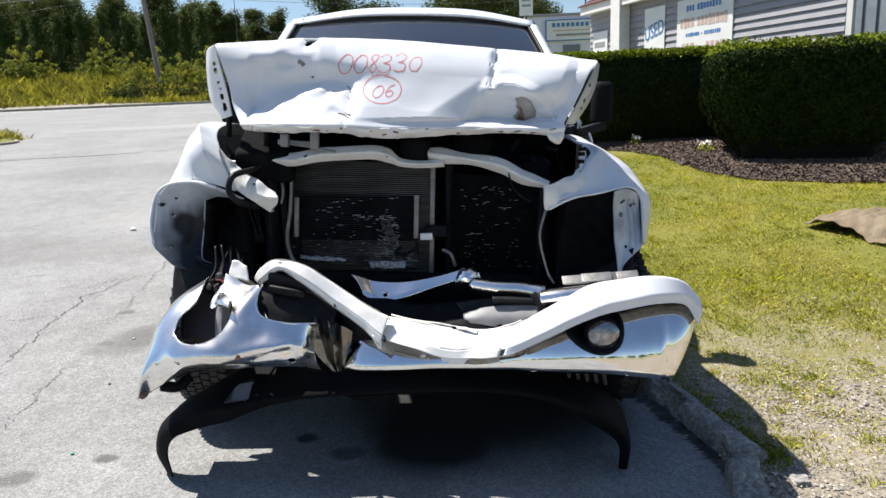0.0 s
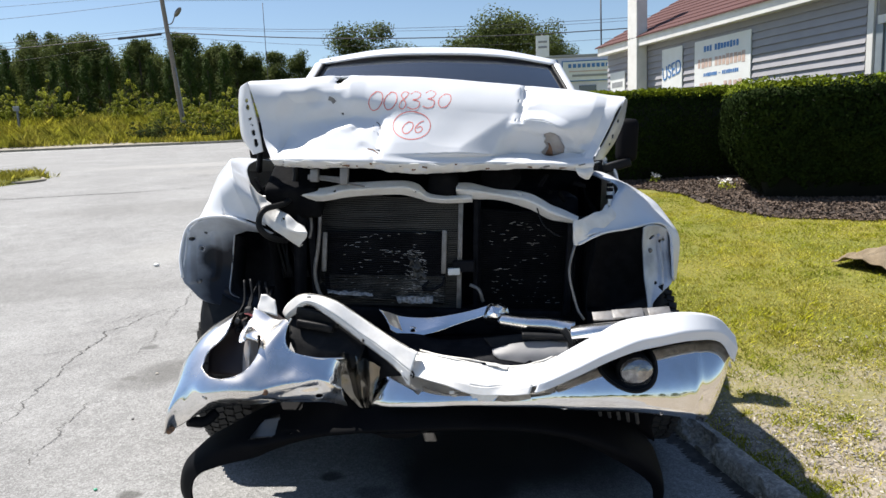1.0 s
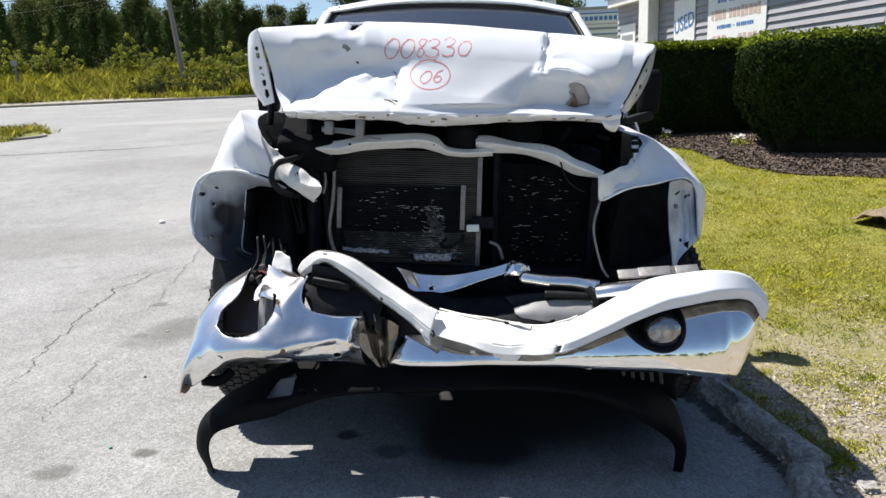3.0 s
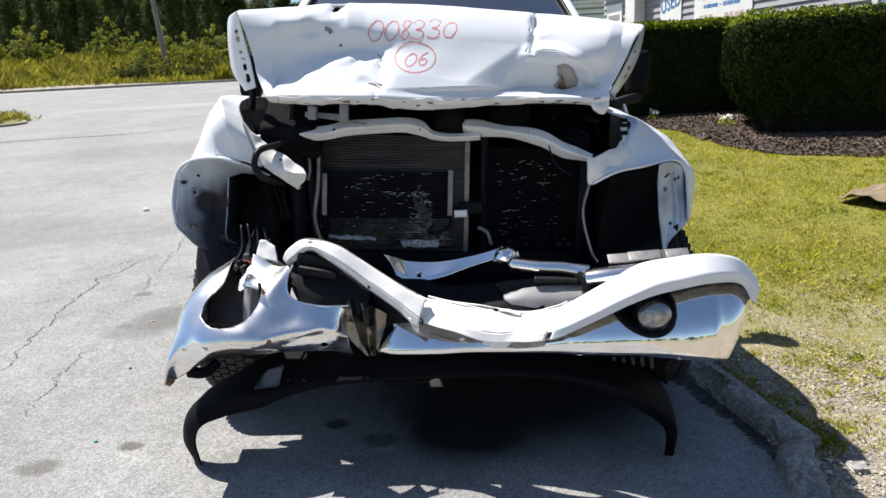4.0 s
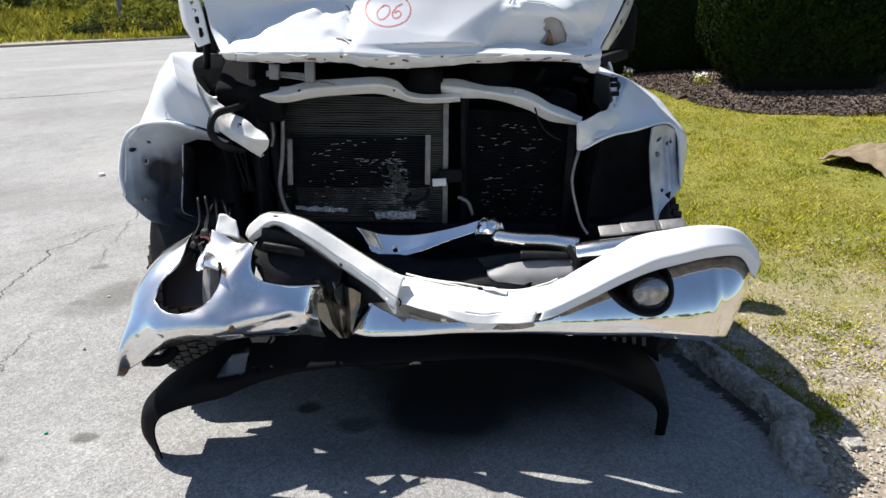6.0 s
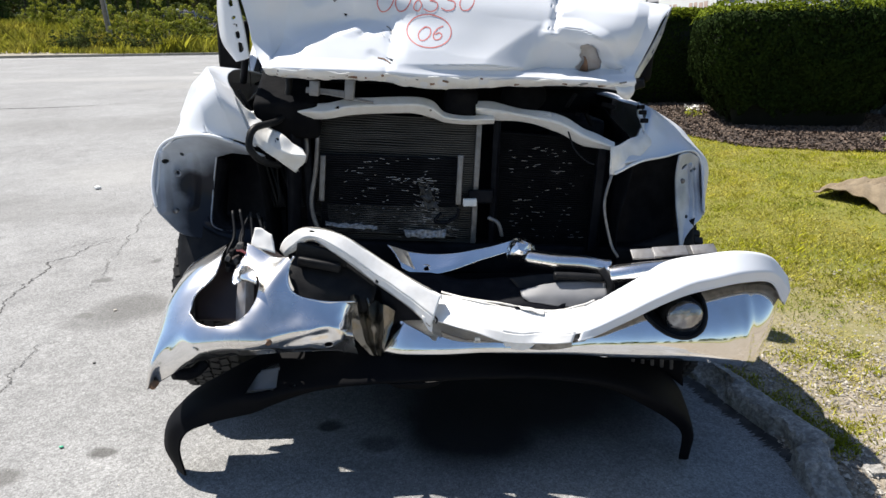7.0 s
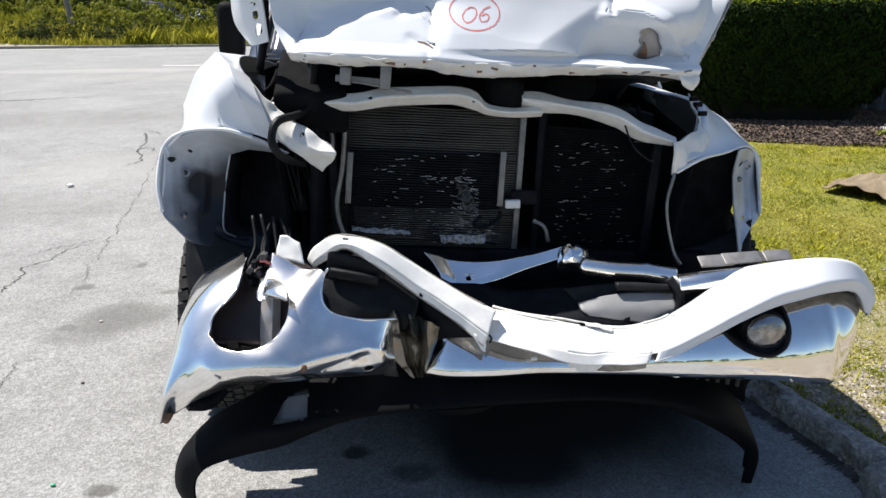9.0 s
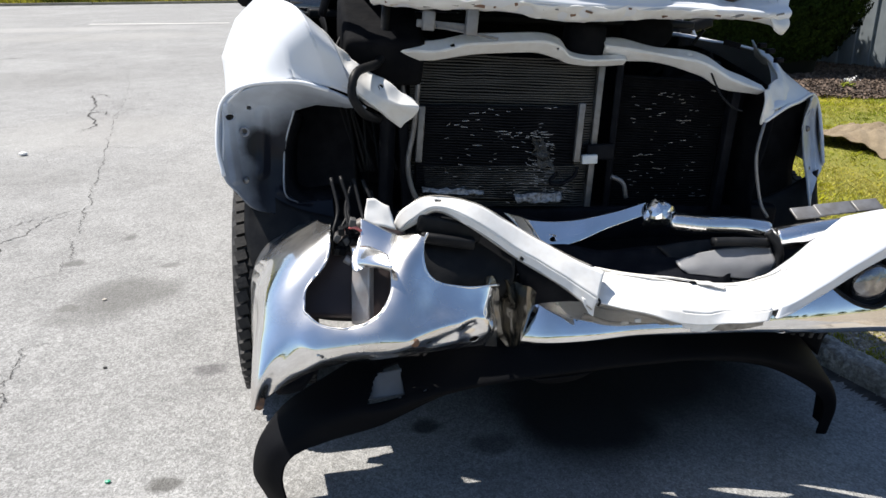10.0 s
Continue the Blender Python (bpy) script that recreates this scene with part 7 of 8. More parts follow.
part("fuse_box", block(0.22, 0.3, 0.14, 0.02, T @ Matrix.Translation((-0.60, 0.16, 1.15)) @ Matrix.Rotation(0.4, 4, "X")), M_SHADE_BLACK, truck)
bm = bmesh.new()
bmesh.ops.create_uvsphere(bm, u_segments=18, v_segments=10, radius=0.07, matrix=Matrix.Translation((0.12, 2.92, 1.155)) @ Matrix.Diagonal((1.2, 0.6, 0.9, 1)))
part("washer_cap", bm, M_SHADE_BLACK, truck, "dark plastic cap")
for k in range(9):
    a = rg.uniform(-0.80, -0.70)
    tube("loom_wire", [(a, 2.85 + rg.random() * 0.2, 1.15 + rg.random() * 0.1), (a - 0.1 * rg.random(), 2.85, 1.1), (a - 0.05, 2.8 + 0.1 * rg.random(), 0.95 + 0.1 * rg.random()), (a + 0.05 * rg.uniform(-1, 1), 2.82, 0.78)], 0.005, M_PLASTIC, truck, 18, 5)
rb = random.Random(23)
for k in range(16):
    x, y, z = rb.uniform(-0.90, -0.62), rb.uniform(2.84, 3.05), rb.uniform(1.02, 1.20)
    a = Vector((x, y, z))
    part("bay_bracket", bar_between(a, a + Vector((rb.uniform(-0.09, 0.09), rb.uniform(-0.03, 0.03), rb.uniform(-0.10, 0.10))), rb.uniform(0.008, 0.03), rb.uniform(0.006, 0.02), 0.002), (M_DARK, M_SHADE_BLACK, M_DARK, M_ALLOY)[k % 4], truck)
for k in range(10):
    x, y, z = rb.uniform(0.18, 0.52), rb.uniform(2.92, 3.1), rb.uniform(1.0, 1.12)
    a = Vector((x, y, z))
    part("bay_bracket", bar_between(a, a + Vector((rb.uniform(-0.09, 0.09), rb.uniform(-0.03, 0.03), rb.uniform(-0.05, 0.05))), rb.uniform(0.008, 0.03), rb.uniform(0.006, 0.02), 0.002), (M_DARK, M_SHADE_BLACK)[k % 2], truck)
part("lamp_bracket", bar_between((-0.70, 2.80, 1.05), (-0.73, 2.82, 0.62), 0.05, 0.03, 0.008), M_DARK, truck, "near-black bracket")
part("lamp_bracket", bar_between((-0.665, 2.83, 1.03), (-0.66, 2.83, 0.62), 0.03, 0.03, 0.006), M_DARK, truck, "near-black bracket")
part("crossmember", bar_between((-0.80, 2.88, 0.60), (0.62, 2.92, 0.52), 0.10, 0.12, 0.015), M_DARK, truck, "dark lower crossmember")
sheet("wheel_liner", loft([[(-1.15, 2.80, 0.78), (-0.98, 2.76, 0.68), (-0.78, 2.80, 0.60)], [(-1.12, 2.74, 0.60), (-0.98, 2.70, 0.50), (-0.78, 2.78, 0.42)], [(-1.05, 2.71, 0.42), (-0.95, 2.70, 0.36), (-0.78, 2.75, 0.34)]], 20, 20), M_PLASTIC, truck, 0.005, (), "torn black wheel liner", 0.03, 5.0, 4.0)
sheet("wheel_liner", loft([[(0.78, 2.90, 0.70), (0.66, 2.92, 0.62), (0.45, 2.88, 0.58)], [(0.76, 2.88, 0.48), (0.62, 2.86, 0.42), (0.45, 2.86, 0.4)], [(0.74, 2.92, 0.3), (0.62, 2.92, 0.28), (0.45, 2.92, 0.28)]], 20, 20), M_PLASTIC, truck, 0.005, (), "torn black wheel liner", 0.025, 5.0, 9.0)

# bumper: chrome wing by the road, crumple, chrome wing by the kerb
CHROME_1 = [
    [(-0.95, 2.8, 0.66), (-1.07, 2.72, 0.605), (-1.115, 2.68, 0.53), (-1.125, 2.66, 0.44), (-1.128, 2.64, 0.36), (-1.125, 2.62, 0.29)],
    [(-0.898, 2.54, 0.706), (-0.984, 2.47, 0.649), (-1.045, 2.42, 0.575), (-1.075, 2.37, 0.486), (-1.09, 2.32, 0.403), (-1.103, 2.3, 0.33)],
    [(-0.82, 2.5, 0.73), (-0.873, 2.42, 0.655), (-0.944, 2.34, 0.567), (-0.976, 2.3, 0.505), (-1.021, 2.3, 0.437), (-1.063, 2.33, 0.342)],
    [(-0.729, 2.47, 0.689), (-0.76, 2.37, 0.634), (-0.802, 2.28, 0.552), (-0.831, 2.25, 0.513), (-0.878, 2.27, 0.465), (-0.941, 2.33, 0.403)],
    [(-0.665, 2.420, 0.696), (-0.693, 2.365, 0.635), (-0.716, 2.300, 0.572), (-0.729, 2.255, 0.513), (-0.755, 2.260, 0.471), (-0.788, 2.310, 0.427)],
    [(-0.620, 2.385, 0.632), (-0.633, 2.360, 0.585), (-0.638, 2.330, 0.545), (-0.629, 2.295, 0.509), (-0.636, 2.290, 0.470), (-0.649, 2.320, 0.429)],
    [(-0.503, 2.400, 0.562), (-0.514, 2.385, 0.538), (-0.522, 2.370, 0.513), (-0.528, 2.350, 0.495), (-0.531, 2.345, 0.455), (-0.544, 2.375, 0.403)],
    [(-0.475, 2.440, 0.528), (-0.485, 2.425, 0.500), (-0.484, 2.410, 0.472), (-0.480, 2.400, 0.441), (-0.477, 2.410, 0.402), (-0.472, 2.430, 0.368)]]
c1 = loft(CHROME_1, 110, 200)
dent(c1, -0.56, 0.475, 0.05, 0.012)
dent(c1, -0.86, 0.60, 0.16, 0.010)
dent(c1, -0.60, 0.54, 0.07, -0.008)
dent(c1, -0.98, 0.46, 0.05, 0.006)
dent(c1, -0.72, 0.64, 0.05, -0.008)


def swell(grid, line, depth, width):
    """A soft ridge (depth below zero) or hollow along a line (x, z)."""
    x, z = grid[..., 0], grid[..., 2]
    best = np.full(x.shape, 9.0)
    for (x1, z1), (x2, z2) in zip(line, line[1:]):
        u = np.clip(((x - x1) * (x2 - x1) + (z - z1) * (z2 - z1)) / ((x2 - x1) ** 2 + (z2 - z1) ** 2), 0, 1)
        best = np.minimum(best, np.hypot(x - x1 - u * (x2 - x1), z - z1 - u * (z2 - z1)))
    grid[..., 1] += depth * np.exp(-(best / width) ** 2)


swell(c1, [(-0.72, 0.500), (-0.62, 0.522), (-0.54, 0.514), (-0.505, 0.465)], -0.009, 0.022)
swell(c1, [(-1.05, 0.40), (-0.95, 0.474), (-0.86, 0.492), (-0.75, 0.490)], -0.006, 0.028)
swell(c1, [(-0.67, 0.470), (-0.60, 0.488), (-0.555, 0.480)], 0.006, 0.014)
FOG_HOLE = [(-0.962, 0.556), (-0.955, 0.598), (-0.912, 0.636), (-0.896, 0.668), (-0.888, 0.72), (-0.88, 0.80), (-0.815, 0.80), (-0.816, 0.70), (-0.838, 0.655), (-0.834, 0.630), (-0.792, 0.648), (-0.757, 0.648), (-0.752, 0.605), (-0.775, 0.566), (-0.815, 0.542), (-0.87, 0.530), (-0.925, 0.534)]
FOG_HOLE = [(p[0], p[2]) for p in spline([(x, 0, z) for x, z in FOG_HOLE + FOG_HOLE[:1]], 60)][:-1]
VENT_CUT = [(-0.648, 0.74), (-0.652, 0.705), (-0.664, 0.685), (-0.669, 0.665), (-0.669, 0.640), (-0.663, 0.620), (-0.650, 0.603), (-0.630, 0.590), (-0.600, 0.580), (-0.548, 0.566), (-0.47, 0.553), (-0.44, 0.60), (-0.50, 0.75)]
bumper = sheet("bumper", c1, M_CHROME, truck, 0.0018, [FOG_HOLE, VENT_CUT, ring(-0.551, 0.441, 0.012, 0.010, 12), ring(-0.93, 0.470, 0.012, 0.006, 10, -0.4)], "buckled chrome front bumper", 0.006, 7.0, 3.0)


def chrome_y(x, z):
    d = np.hypot(c1[..., 0] - x, c1[..., 2] - z)
    return float(c1[..., 1].ravel()[int(np.argmin(d))])


rim = [(x, chrome_y(x, z) + 0.001, z) for x, z in FOG_HOLE if z < 0.70]
cut = max(range(len(rim)), key=lambda k: rim[k][2])
tube("lamp_hole_rim", rim[cut:] + rim[:cut], 0.0032, M_CHROME, bumper, 150, 8)
tube("vent_rim", [(x, chrome_y(x, z) + 0.001, z) for x, z in VENT_CUT[1:11]], 0.0035, M_CHROME, bumper, 60, 8)
for x, y, z in [(-1.083, 2.305, 0.340), (-0.711, 2.258, 0.494)]:
    tube("bumper_bolt", [(x, y + 0.015, z), (x, y - 0.012, z)], 0.011, M_RUST, bumper, 2, 8, "rusty bolt")
# what shows through the lamp hole
sheet("lamp_backing", loft([[(-0.94, 2.56, 0.64), (-0.80, 2.54, 0.72), (-0.70, 2.52, 0.68)], [(-0.98, 2.48, 0.58), (-0.86, 2.47, 0.58), (-0.74, 2.46, 0.57)], [(-0.98, 2.42, 0.50), (-0.86, 2.42, 0.49), (-0.74, 2.42, 0.47)]], 14, 14), M_BROWN, bumper, 0.004, (), "dark brown plastic behind the lamp hole", 0.006, 9.0, 2.0)
sheet("torn_tab", loft([[(-0.842, 2.46, 0.668), (-0.80, 2.42, 0.678), (-0.755, 2.36, 0.672)], [(-0.838, 2.41, 0.640), (-0.79, 2.355, 0.656), (-0.752, 2.325, 0.654)], [(-0.834, 2.42, 0.622), (-0.79, 2.38, 0.638), (-0.756, 2.35, 0.638)], [(-0.83, 2.47, 0.624), (-0.79, 2.44, 0.640), (-0.765, 2.41, 0.640)]], 20, 24), M_CHROME, bumper, 0.003, (), "folded chrome tab", 0.004, 20.0, 5.0, crisp=True)
sheet("white_tab", loft([[(-0.795, 2.53, 0.770), (-0.770, 2.525, 0.768), (-0.735, 2.52, 0.748)], [(-0.80, 2.50, 0.715), (-0.765, 2.49, 0.71), (-0.725, 2.485, 0.698)]], 12, 10), M_PAINT_WORN, bumper, 0.005, (), "torn white tab", 0.006, 24.0, 3.0, crisp=True)
tube("wire_plug", [(-0.870, 2.51, 0.668), (-0.850, 2.505, 0.645)], 0.018, M_PLASTIC, bumper, 6, 8, "black plug")
rw = random.Random(31)
for k in range(9):
    x, z = -0.872 + 0.012 * (k % 5) + rw.uniform(-0.004, 0.004), 0.655 + 0.016 * (k // 2) + rw.uniform(-0.006, 0.006)
    part("wire_plug", block(0.016, 0.03, 0.020, 0.003, Matrix.Translation((x, 2.495 + rw.uniform(-0.012, 0.012), z)) @ Matrix.Rotation(rw.uniform(-0.6, 0.6), 4, "Y")), (M_PLASTIC, M_SHADE_BLACK, M_PLASTIC_WORN)[k % 3], bumper, "black plug")
tube("wire_plug", [(-0.858, 2.49, 0.628), (-0.842, 2.485, 0.618)], 0.011, M_BARE, bumper, 6, 8, "bare plug end")
for k in range(7):
    a = -0.88 + 0.016 * k
    tube("torn_wire", [(a, 2.52, 0.60), (a + rg.uniform(-0.02, 0.02), 2.50, 0.68), (a + rg.uniform(-0.03, 0.03), 2.55, 0.74), (a + rg.uniform(-0.01, 0.05), 2.60, 0.76 + 0.06 * rg.random())], 0.005, M_PLASTIC, bumper, 20, 6, "torn black wire")
tube("torn_wire", [(-0.86, 2.50, 0.70), (-0.83, 2.47, 0.715), (-0.80, 2.48, 0.69)], 0.004, M_RED, bumper, 12, 5, "torn red wire")
CRUMPLE = [
    [(-0.500, 2.47, 0.552), (-0.503, 2.43, 0.516), (-0.500, 2.405, 0.475), (-0.482, 2.415, 0.420), (-0.440, 2.455, 0.352)],
    [(-0.482, 2.425, 0.568), (-0.470, 2.395, 0.530), (-0.462, 2.425, 0.470), (-0.452, 2.435, 0.410), (-0.428, 2.465, 0.342)],
    [(-0.455, 2.500, 0.540), (-0.452, 2.490, 0.505), (-0.446, 2.470, 0.455), (-0.440, 2.475, 0.400), (-0.422, 2.480, 0.336)],
    [(-0.440, 2.440, 0.548), (-0.428, 2.415, 0.500), (-0.420, 2.440, 0.452), (-0.424, 2.440, 0.395), (-0.415, 2.468, 0.333)],
    [(-0.412, 2.495, 0.528), (-0.408, 2.480, 0.490), (-0.404, 2.470, 0.440), (-0.410, 2.470, 0.385), (-0.408, 2.480, 0.331)],
    [(-0.386, 2.425, 0.530), (-0.388, 2.420, 0.492), (-0.388, 2.425, 0.436), (-0.398, 2.440, 0.382), (-0.402, 2.474, 0.331)],
    [(-0.352, 2.470, 0.500), (-0.358, 2.462, 0.470), (-0.372, 2.460, 0.428), (-0.388, 2.462, 0.380), (-0.395, 2.482, 0.331)]]
CRUMPLE = [[(x, 2.47 + 0.6 * (y - 2.46), z) for x, y, z in row] for row in CRUMPLE]
sheet("crumple", loft(CRUMPLE, 48, 48, True), M_CRUSH, bumper, 0.004, (), "crumpled dark scuffed chrome", 0.005, 26.0, 9.0, soft=False)
WING = [(-0.385, 2.480, 0.505, 0.335, 0.03), (-0.32, 2.440, 0.505, 0.343, 0.01), (-0.20, 2.425, 0.490, 0.350, 0.0), (-0.035, 2.420, 0.475, 0.354, 0.0), (0.17, 2.370, 0.490, 0.370, 0.0), (0.33, 2.318, 0.535, 0.372, 0.0),
        (0.50, 2.298, 0.585, 0.374, 0.0), (0.64, 2.305, 0.605, 0.362, 0.0), (0.72, 2.322, 0.605, 0.345, 0.01), (0.765, 2.342, 0.600, 0.328, 0.02), (0.865, 2.425, 0.575, 0.288, 0.06), (0.885, 2.66, 0.545, 0.262, 0.06)]


def wing_row(x, y0, top, low, lean):
    """A station of the wing from its top edge to its lower edge, leaning back and rolled under."""
    out = []
    level = 0.362 + 0.076 * smooth((x + 0.05) / 0.45)
    for k in range(11):
        z = top + (low - top) * k / 10
        e = z - level
        y = y0 + 0.20 * e + (4.6 - smooth((x - 0.1) / 0.3) if e > 0 else 8.0 - 6.5 * smooth((x - 0.40) / 0.25)) * e * e + 18 * max(low + 0.03 - z, 0) ** 2
        out.append((x + lean * (z - 0.44) / 0.15, y, z))
    return out


c2_rows = [wing_row(*q) for q in WING]
LAMP_HOLE = [(p[0], p[2]) for p in spline([(x, 0, z) for x, z in [(0.408, 0.545), (0.428, 0.508), (0.462, 0.477), (0.508, 0.456), (0.552, 0.454), (0.590, 0.474), (0.609, 0.512), (0.606, 0.556), (0.570, 0.595), (0.47, 0.60), (0.408, 0.545)]], 60)][:-1]
c2 = loft(c2_rows, 60, 210)
sheet("bumper_wing", c2, M_CHROME_CLEAN, bumper, 0.003, [LAMP_HOLE, ring(0.30, 0.385, 0.012, 0.006, 10), ring(0.62, 0.372, 0.009, 0.005, 10)], "chrome bumper end with a fog lamp", 0.003, 6.0, 6.0)


def wing_y(x, z):
    d = np.hypot(c2[..., 0] - x, c2[..., 2] - z)
    return float(c2[..., 1].ravel()[int(np.argmin(d))])


tube("hole_rim", [(x, wing_y(x, z) - 0.001, z) for x, z in LAMP_HOLE + LAMP_HOLE[:1]], 0.0065, M_PLASTIC, bumper, 90, 8)
sheet("lamp_bezel", np.array([[(x + (0.543 - x) * k * 0.42, wing_y(x, z) + 0.012 + 0.05 * k, z + (0.503 - z) * k * 0.42) for x, z in LAMP_HOLE + LAMP_HOLE[:1]] for k in (0.0, 0.33, 0.66, 1.0)]), M_PLASTIC, bumper, 0.003, (), "black bowl round the fog lamp")
bm = bmesh.new()
bmesh.ops.create_cone(bm, cap_ends=True, segments=32, radius1=0.064, radius2=0.062, depth=0.09, matrix=Matrix.Translation((0.545, 2.392, 0.502)) @ Matrix.Rotation(-math.pi / 2, 4, "X"))
lamp = part("fog_lamp", bm, M_PLASTIC, bumper, "round fog lamp in a black housing")
bm = bmesh.new()
bmesh.ops.create_uvsphere(bm, u_segments=30, v_segments=16, radius=0.059, matrix=Matrix.Translation((0.545, 2.338, 0.502)) @ Matrix.Diagonal((1, 0.40, 0.97, 1)))
part("lamp_lens", bm, M_LENS, lamp, "clear lamp glass")
# white upper skin of the bumper
STRIP_1 = [[(-0.715, 2.57, 0.670), (-0.721, 2.55, 0.698), (-0.694, 2.55, 0.736), (-0.623, 2.53, 0.767), (-0.511, 2.50, 0.746), (-0.396, 2.47, 0.676), (-0.289, 2.42, 0.618), (-0.201, 2.38, 0.579)], [(-0.705, 2.55, 0.665), (-0.723, 2.53, 0.69), (-0.677, 2.52, 0.724), (-0.616, 2.50, 0.752), (-0.52, 2.46, 0.724), (-0.401, 2.43, 0.647), (-0.295, 2.38, 0.586), (-0.216, 2.345, 0.541)], [(-0.695, 2.57, 0.662), (-0.700, 2.55, 0.675), (-0.669, 2.54, 0.694), (-0.614, 2.52, 0.721), (-0.543, 2.48, 0.685), (-0.423, 2.45, 0.595), (-0.317, 2.40, 0.528), (-0.237, 2.36, 0.488)]]
STRIP_1[2] = [tuple((0.2 if 2 < n < 7 else 0.0) * (u - v) + v for u, v in zip(p, q)) for n, (p, q) in enumerate(zip(STRIP_1[0], STRIP_1[2]))]
STRIP_1[1] = [tuple(0.34 * u + 0.66 * v - (0.012 if k == 1 else 0) for k, (u, v) in enumerate(zip(p, q))) for p, q in zip(STRIP_1[0], STRIP_1[2])]
STRIP_1.insert(0, [(x + 0.004, y + 0.03, z - 0.022) for x, y, z in STRIP_1[0]])
s1 = loft(STRIP_1, 120, 24, True)
skin = sheet("bumper_skin", s1, M_SKIN, bumper, 0.005, [ring(-0.405, 0.610, 0.010, 0.007, 10, -0.6), ring(-0.61, 0.757, 0.014, 0.004, 8)], "white painted bumper skin, bent up and chipped", 0.003, 14.0, 2.0, crisp=True)
tube("skin_edge", [tuple(p + np.array((0, -0.001, 0))) for p in s1[-1][4:121:4]], 0.0035, M_GRIME, skin, 70, 6, "grimy chipped lower edge")
tube("skin_edge", [tuple(p + np.array((0, 0.0, 0.002))) for p in s1[8][42:116:4]], 0.0022, M_GRIME, skin, 60, 6, "grimy chipped upper edge")
sheet("skin_tip", loft([[(-0.262, 2.372, 0.520), (-0.238, 2.362, 0.512)], [(-0.257, 2.366, 0.497), (-0.232, 2.362, 0.492)], [(-0.245, 2.362, 0.476), (-0.232, 2.362, 0.468)]], 8, 10), M_SKIN, skin, 0.004, (), "", 0.004, 30.0, 3.0, crisp=True)
tube("clip_wire", [(-0.236, 2.374, 0.517), (-0.222, 2.366, 0.516), (-0.216, 2.362, 0.506), (-0.220, 2.364, 0.494)], 0.003, M_PLASTIC, skin, 14, 6)
STRIP_2 = [[(-0.300, 2.535, 0.545), (-0.180, 2.470, 0.535), (-0.045, 2.410, 0.525), (0.101, 2.390, 0.500), (0.226, 2.385, 0.520), (0.330, 2.400, 0.565), (0.430, 2.44, 0.605), (0.520, 2.49, 0.635), (0.615, 2.50, 0.650), (0.735, 2.50, 0.660), (0.845, 2.49, 0.635), (0.902, 2.47, 0.575)],
           [(-0.290, 2.500, 0.566), (-0.174, 2.432, 0.556), (-0.045, 2.362, 0.552), (0.101, 2.340, 0.530), (0.226, 2.325, 0.550), (0.318, 2.335, 0.592), (0.415, 2.365, 0.632), (0.500, 2.39, 0.668), (0.600, 2.40, 0.684), (0.718, 2.41, 0.692), (0.830, 2.42, 0.668), (0.898, 2.425, 0.600)],
           [(-0.255, 2.405, 0.522), (-0.140, 2.345, 0.512), (-0.030, 2.300, 0.490), (0.085, 2.268, 0.490), (0.205, 2.235, 0.508), (0.325, 2.250, 0.550), (0.430, 2.272, 0.592), (0.525, 2.295, 0.622), (0.610, 2.318, 0.632), (0.728, 2.358, 0.638), (0.845, 2.402, 0.618), (0.902, 2.410, 0.560)],
           [(-0.222, 2.368, 0.502), (-0.118, 2.315, 0.488), (-0.028, 2.292, 0.462), (0.075, 2.262, 0.462), (0.195, 2.228, 0.484), (0.325, 2.252, 0.526), (0.440, 2.276, 0.570), (0.530, 2.300, 0.594), (0.610, 2.325, 0.602), (0.728, 2.364, 0.608), (0.842, 2.410, 0.588), (0.894, 2.418, 0.510)]]
s2 = loft(STRIP_2, 160, 27, True)
dent(s2, 0.09, 0.50, 0.05, 0.012)
ks = [int(np.argmin(np.abs(s2[-1, :, 0] - v))) for v in (0.176, 0.196)]
skin2 = sheet("bumper_skin", s2[:, :ks[0] + 1], M_SKIN, bumper, 0.005, (), "white painted bumper skin, torn at its end", 0.003, 12.0, 5.0, crisp=True)
skin3 = sheet("bumper_skin", s2[:, ks[1]:], M_PAINT, bumper, 0.005, (), "white painted bumper skin curling round", 0.002, 8.0, 5.0)
sheet("skin_bridge", s2[:20, ks[0] - 1:ks[1] + 2] + np.array((0, 0.001, 0)), M_SKIN, skin2, 0.004, (), "", 0.003, 12.0, 5.0)
sheet("skin_underside", np.array([s2[-1, 2:ks[0]] + np.array((0, 0.004 + 0.022 * k, -0.010 * k)) for k in range(4)]), M_GRIME, skin2, 0.003, (), "grimy folded underside", 0.004, 20.0, 5.0)
sheet("skin_return", np.array([s2[-1, ks[1]:] + np.array((0, 0.002 + 0.014 * k, 0.004 * k)) for k in range(4)]), M_GRIME, skin3, 0.003, (), "dull folded return of the skin", 0.002, 14.0, 3.0)
tube("skin_lip", [tuple(p) for p in s2[-1][ks[1]:160:4]], 0.004, M_PAINT, skin3, 80, 6)
for k, lift in enumerate((0.001, 0.006)):
    tube("torn_edge", [tuple(p + np.array((0.004 * k, 0.006 * k + 0.003 * math.sin(3.1 * n), lift + 0.002 * math.sin(5.3 * n + k)))) for n, p in enumerate(s2[9][2 + 9 * k:70 - 3 * k:4])], 0.0035, M_SPLINTER, skin2, 70, 6, "splintered pale edge")
sheet("edge_splinter", loft([[(0.035, 2.352, 0.548), (0.075, 2.347, 0.541), (0.115, 2.342, 0.535)], [(0.040, 2.340, 0.541), (0.080, 2.333, 0.533), (0.112, 2.328, 0.527)]], 16, 6), M_SPLINTER, skin2, 0.003, (), "raised splinter of plastic", 0.005, 36.0, 2.0, crisp=True)
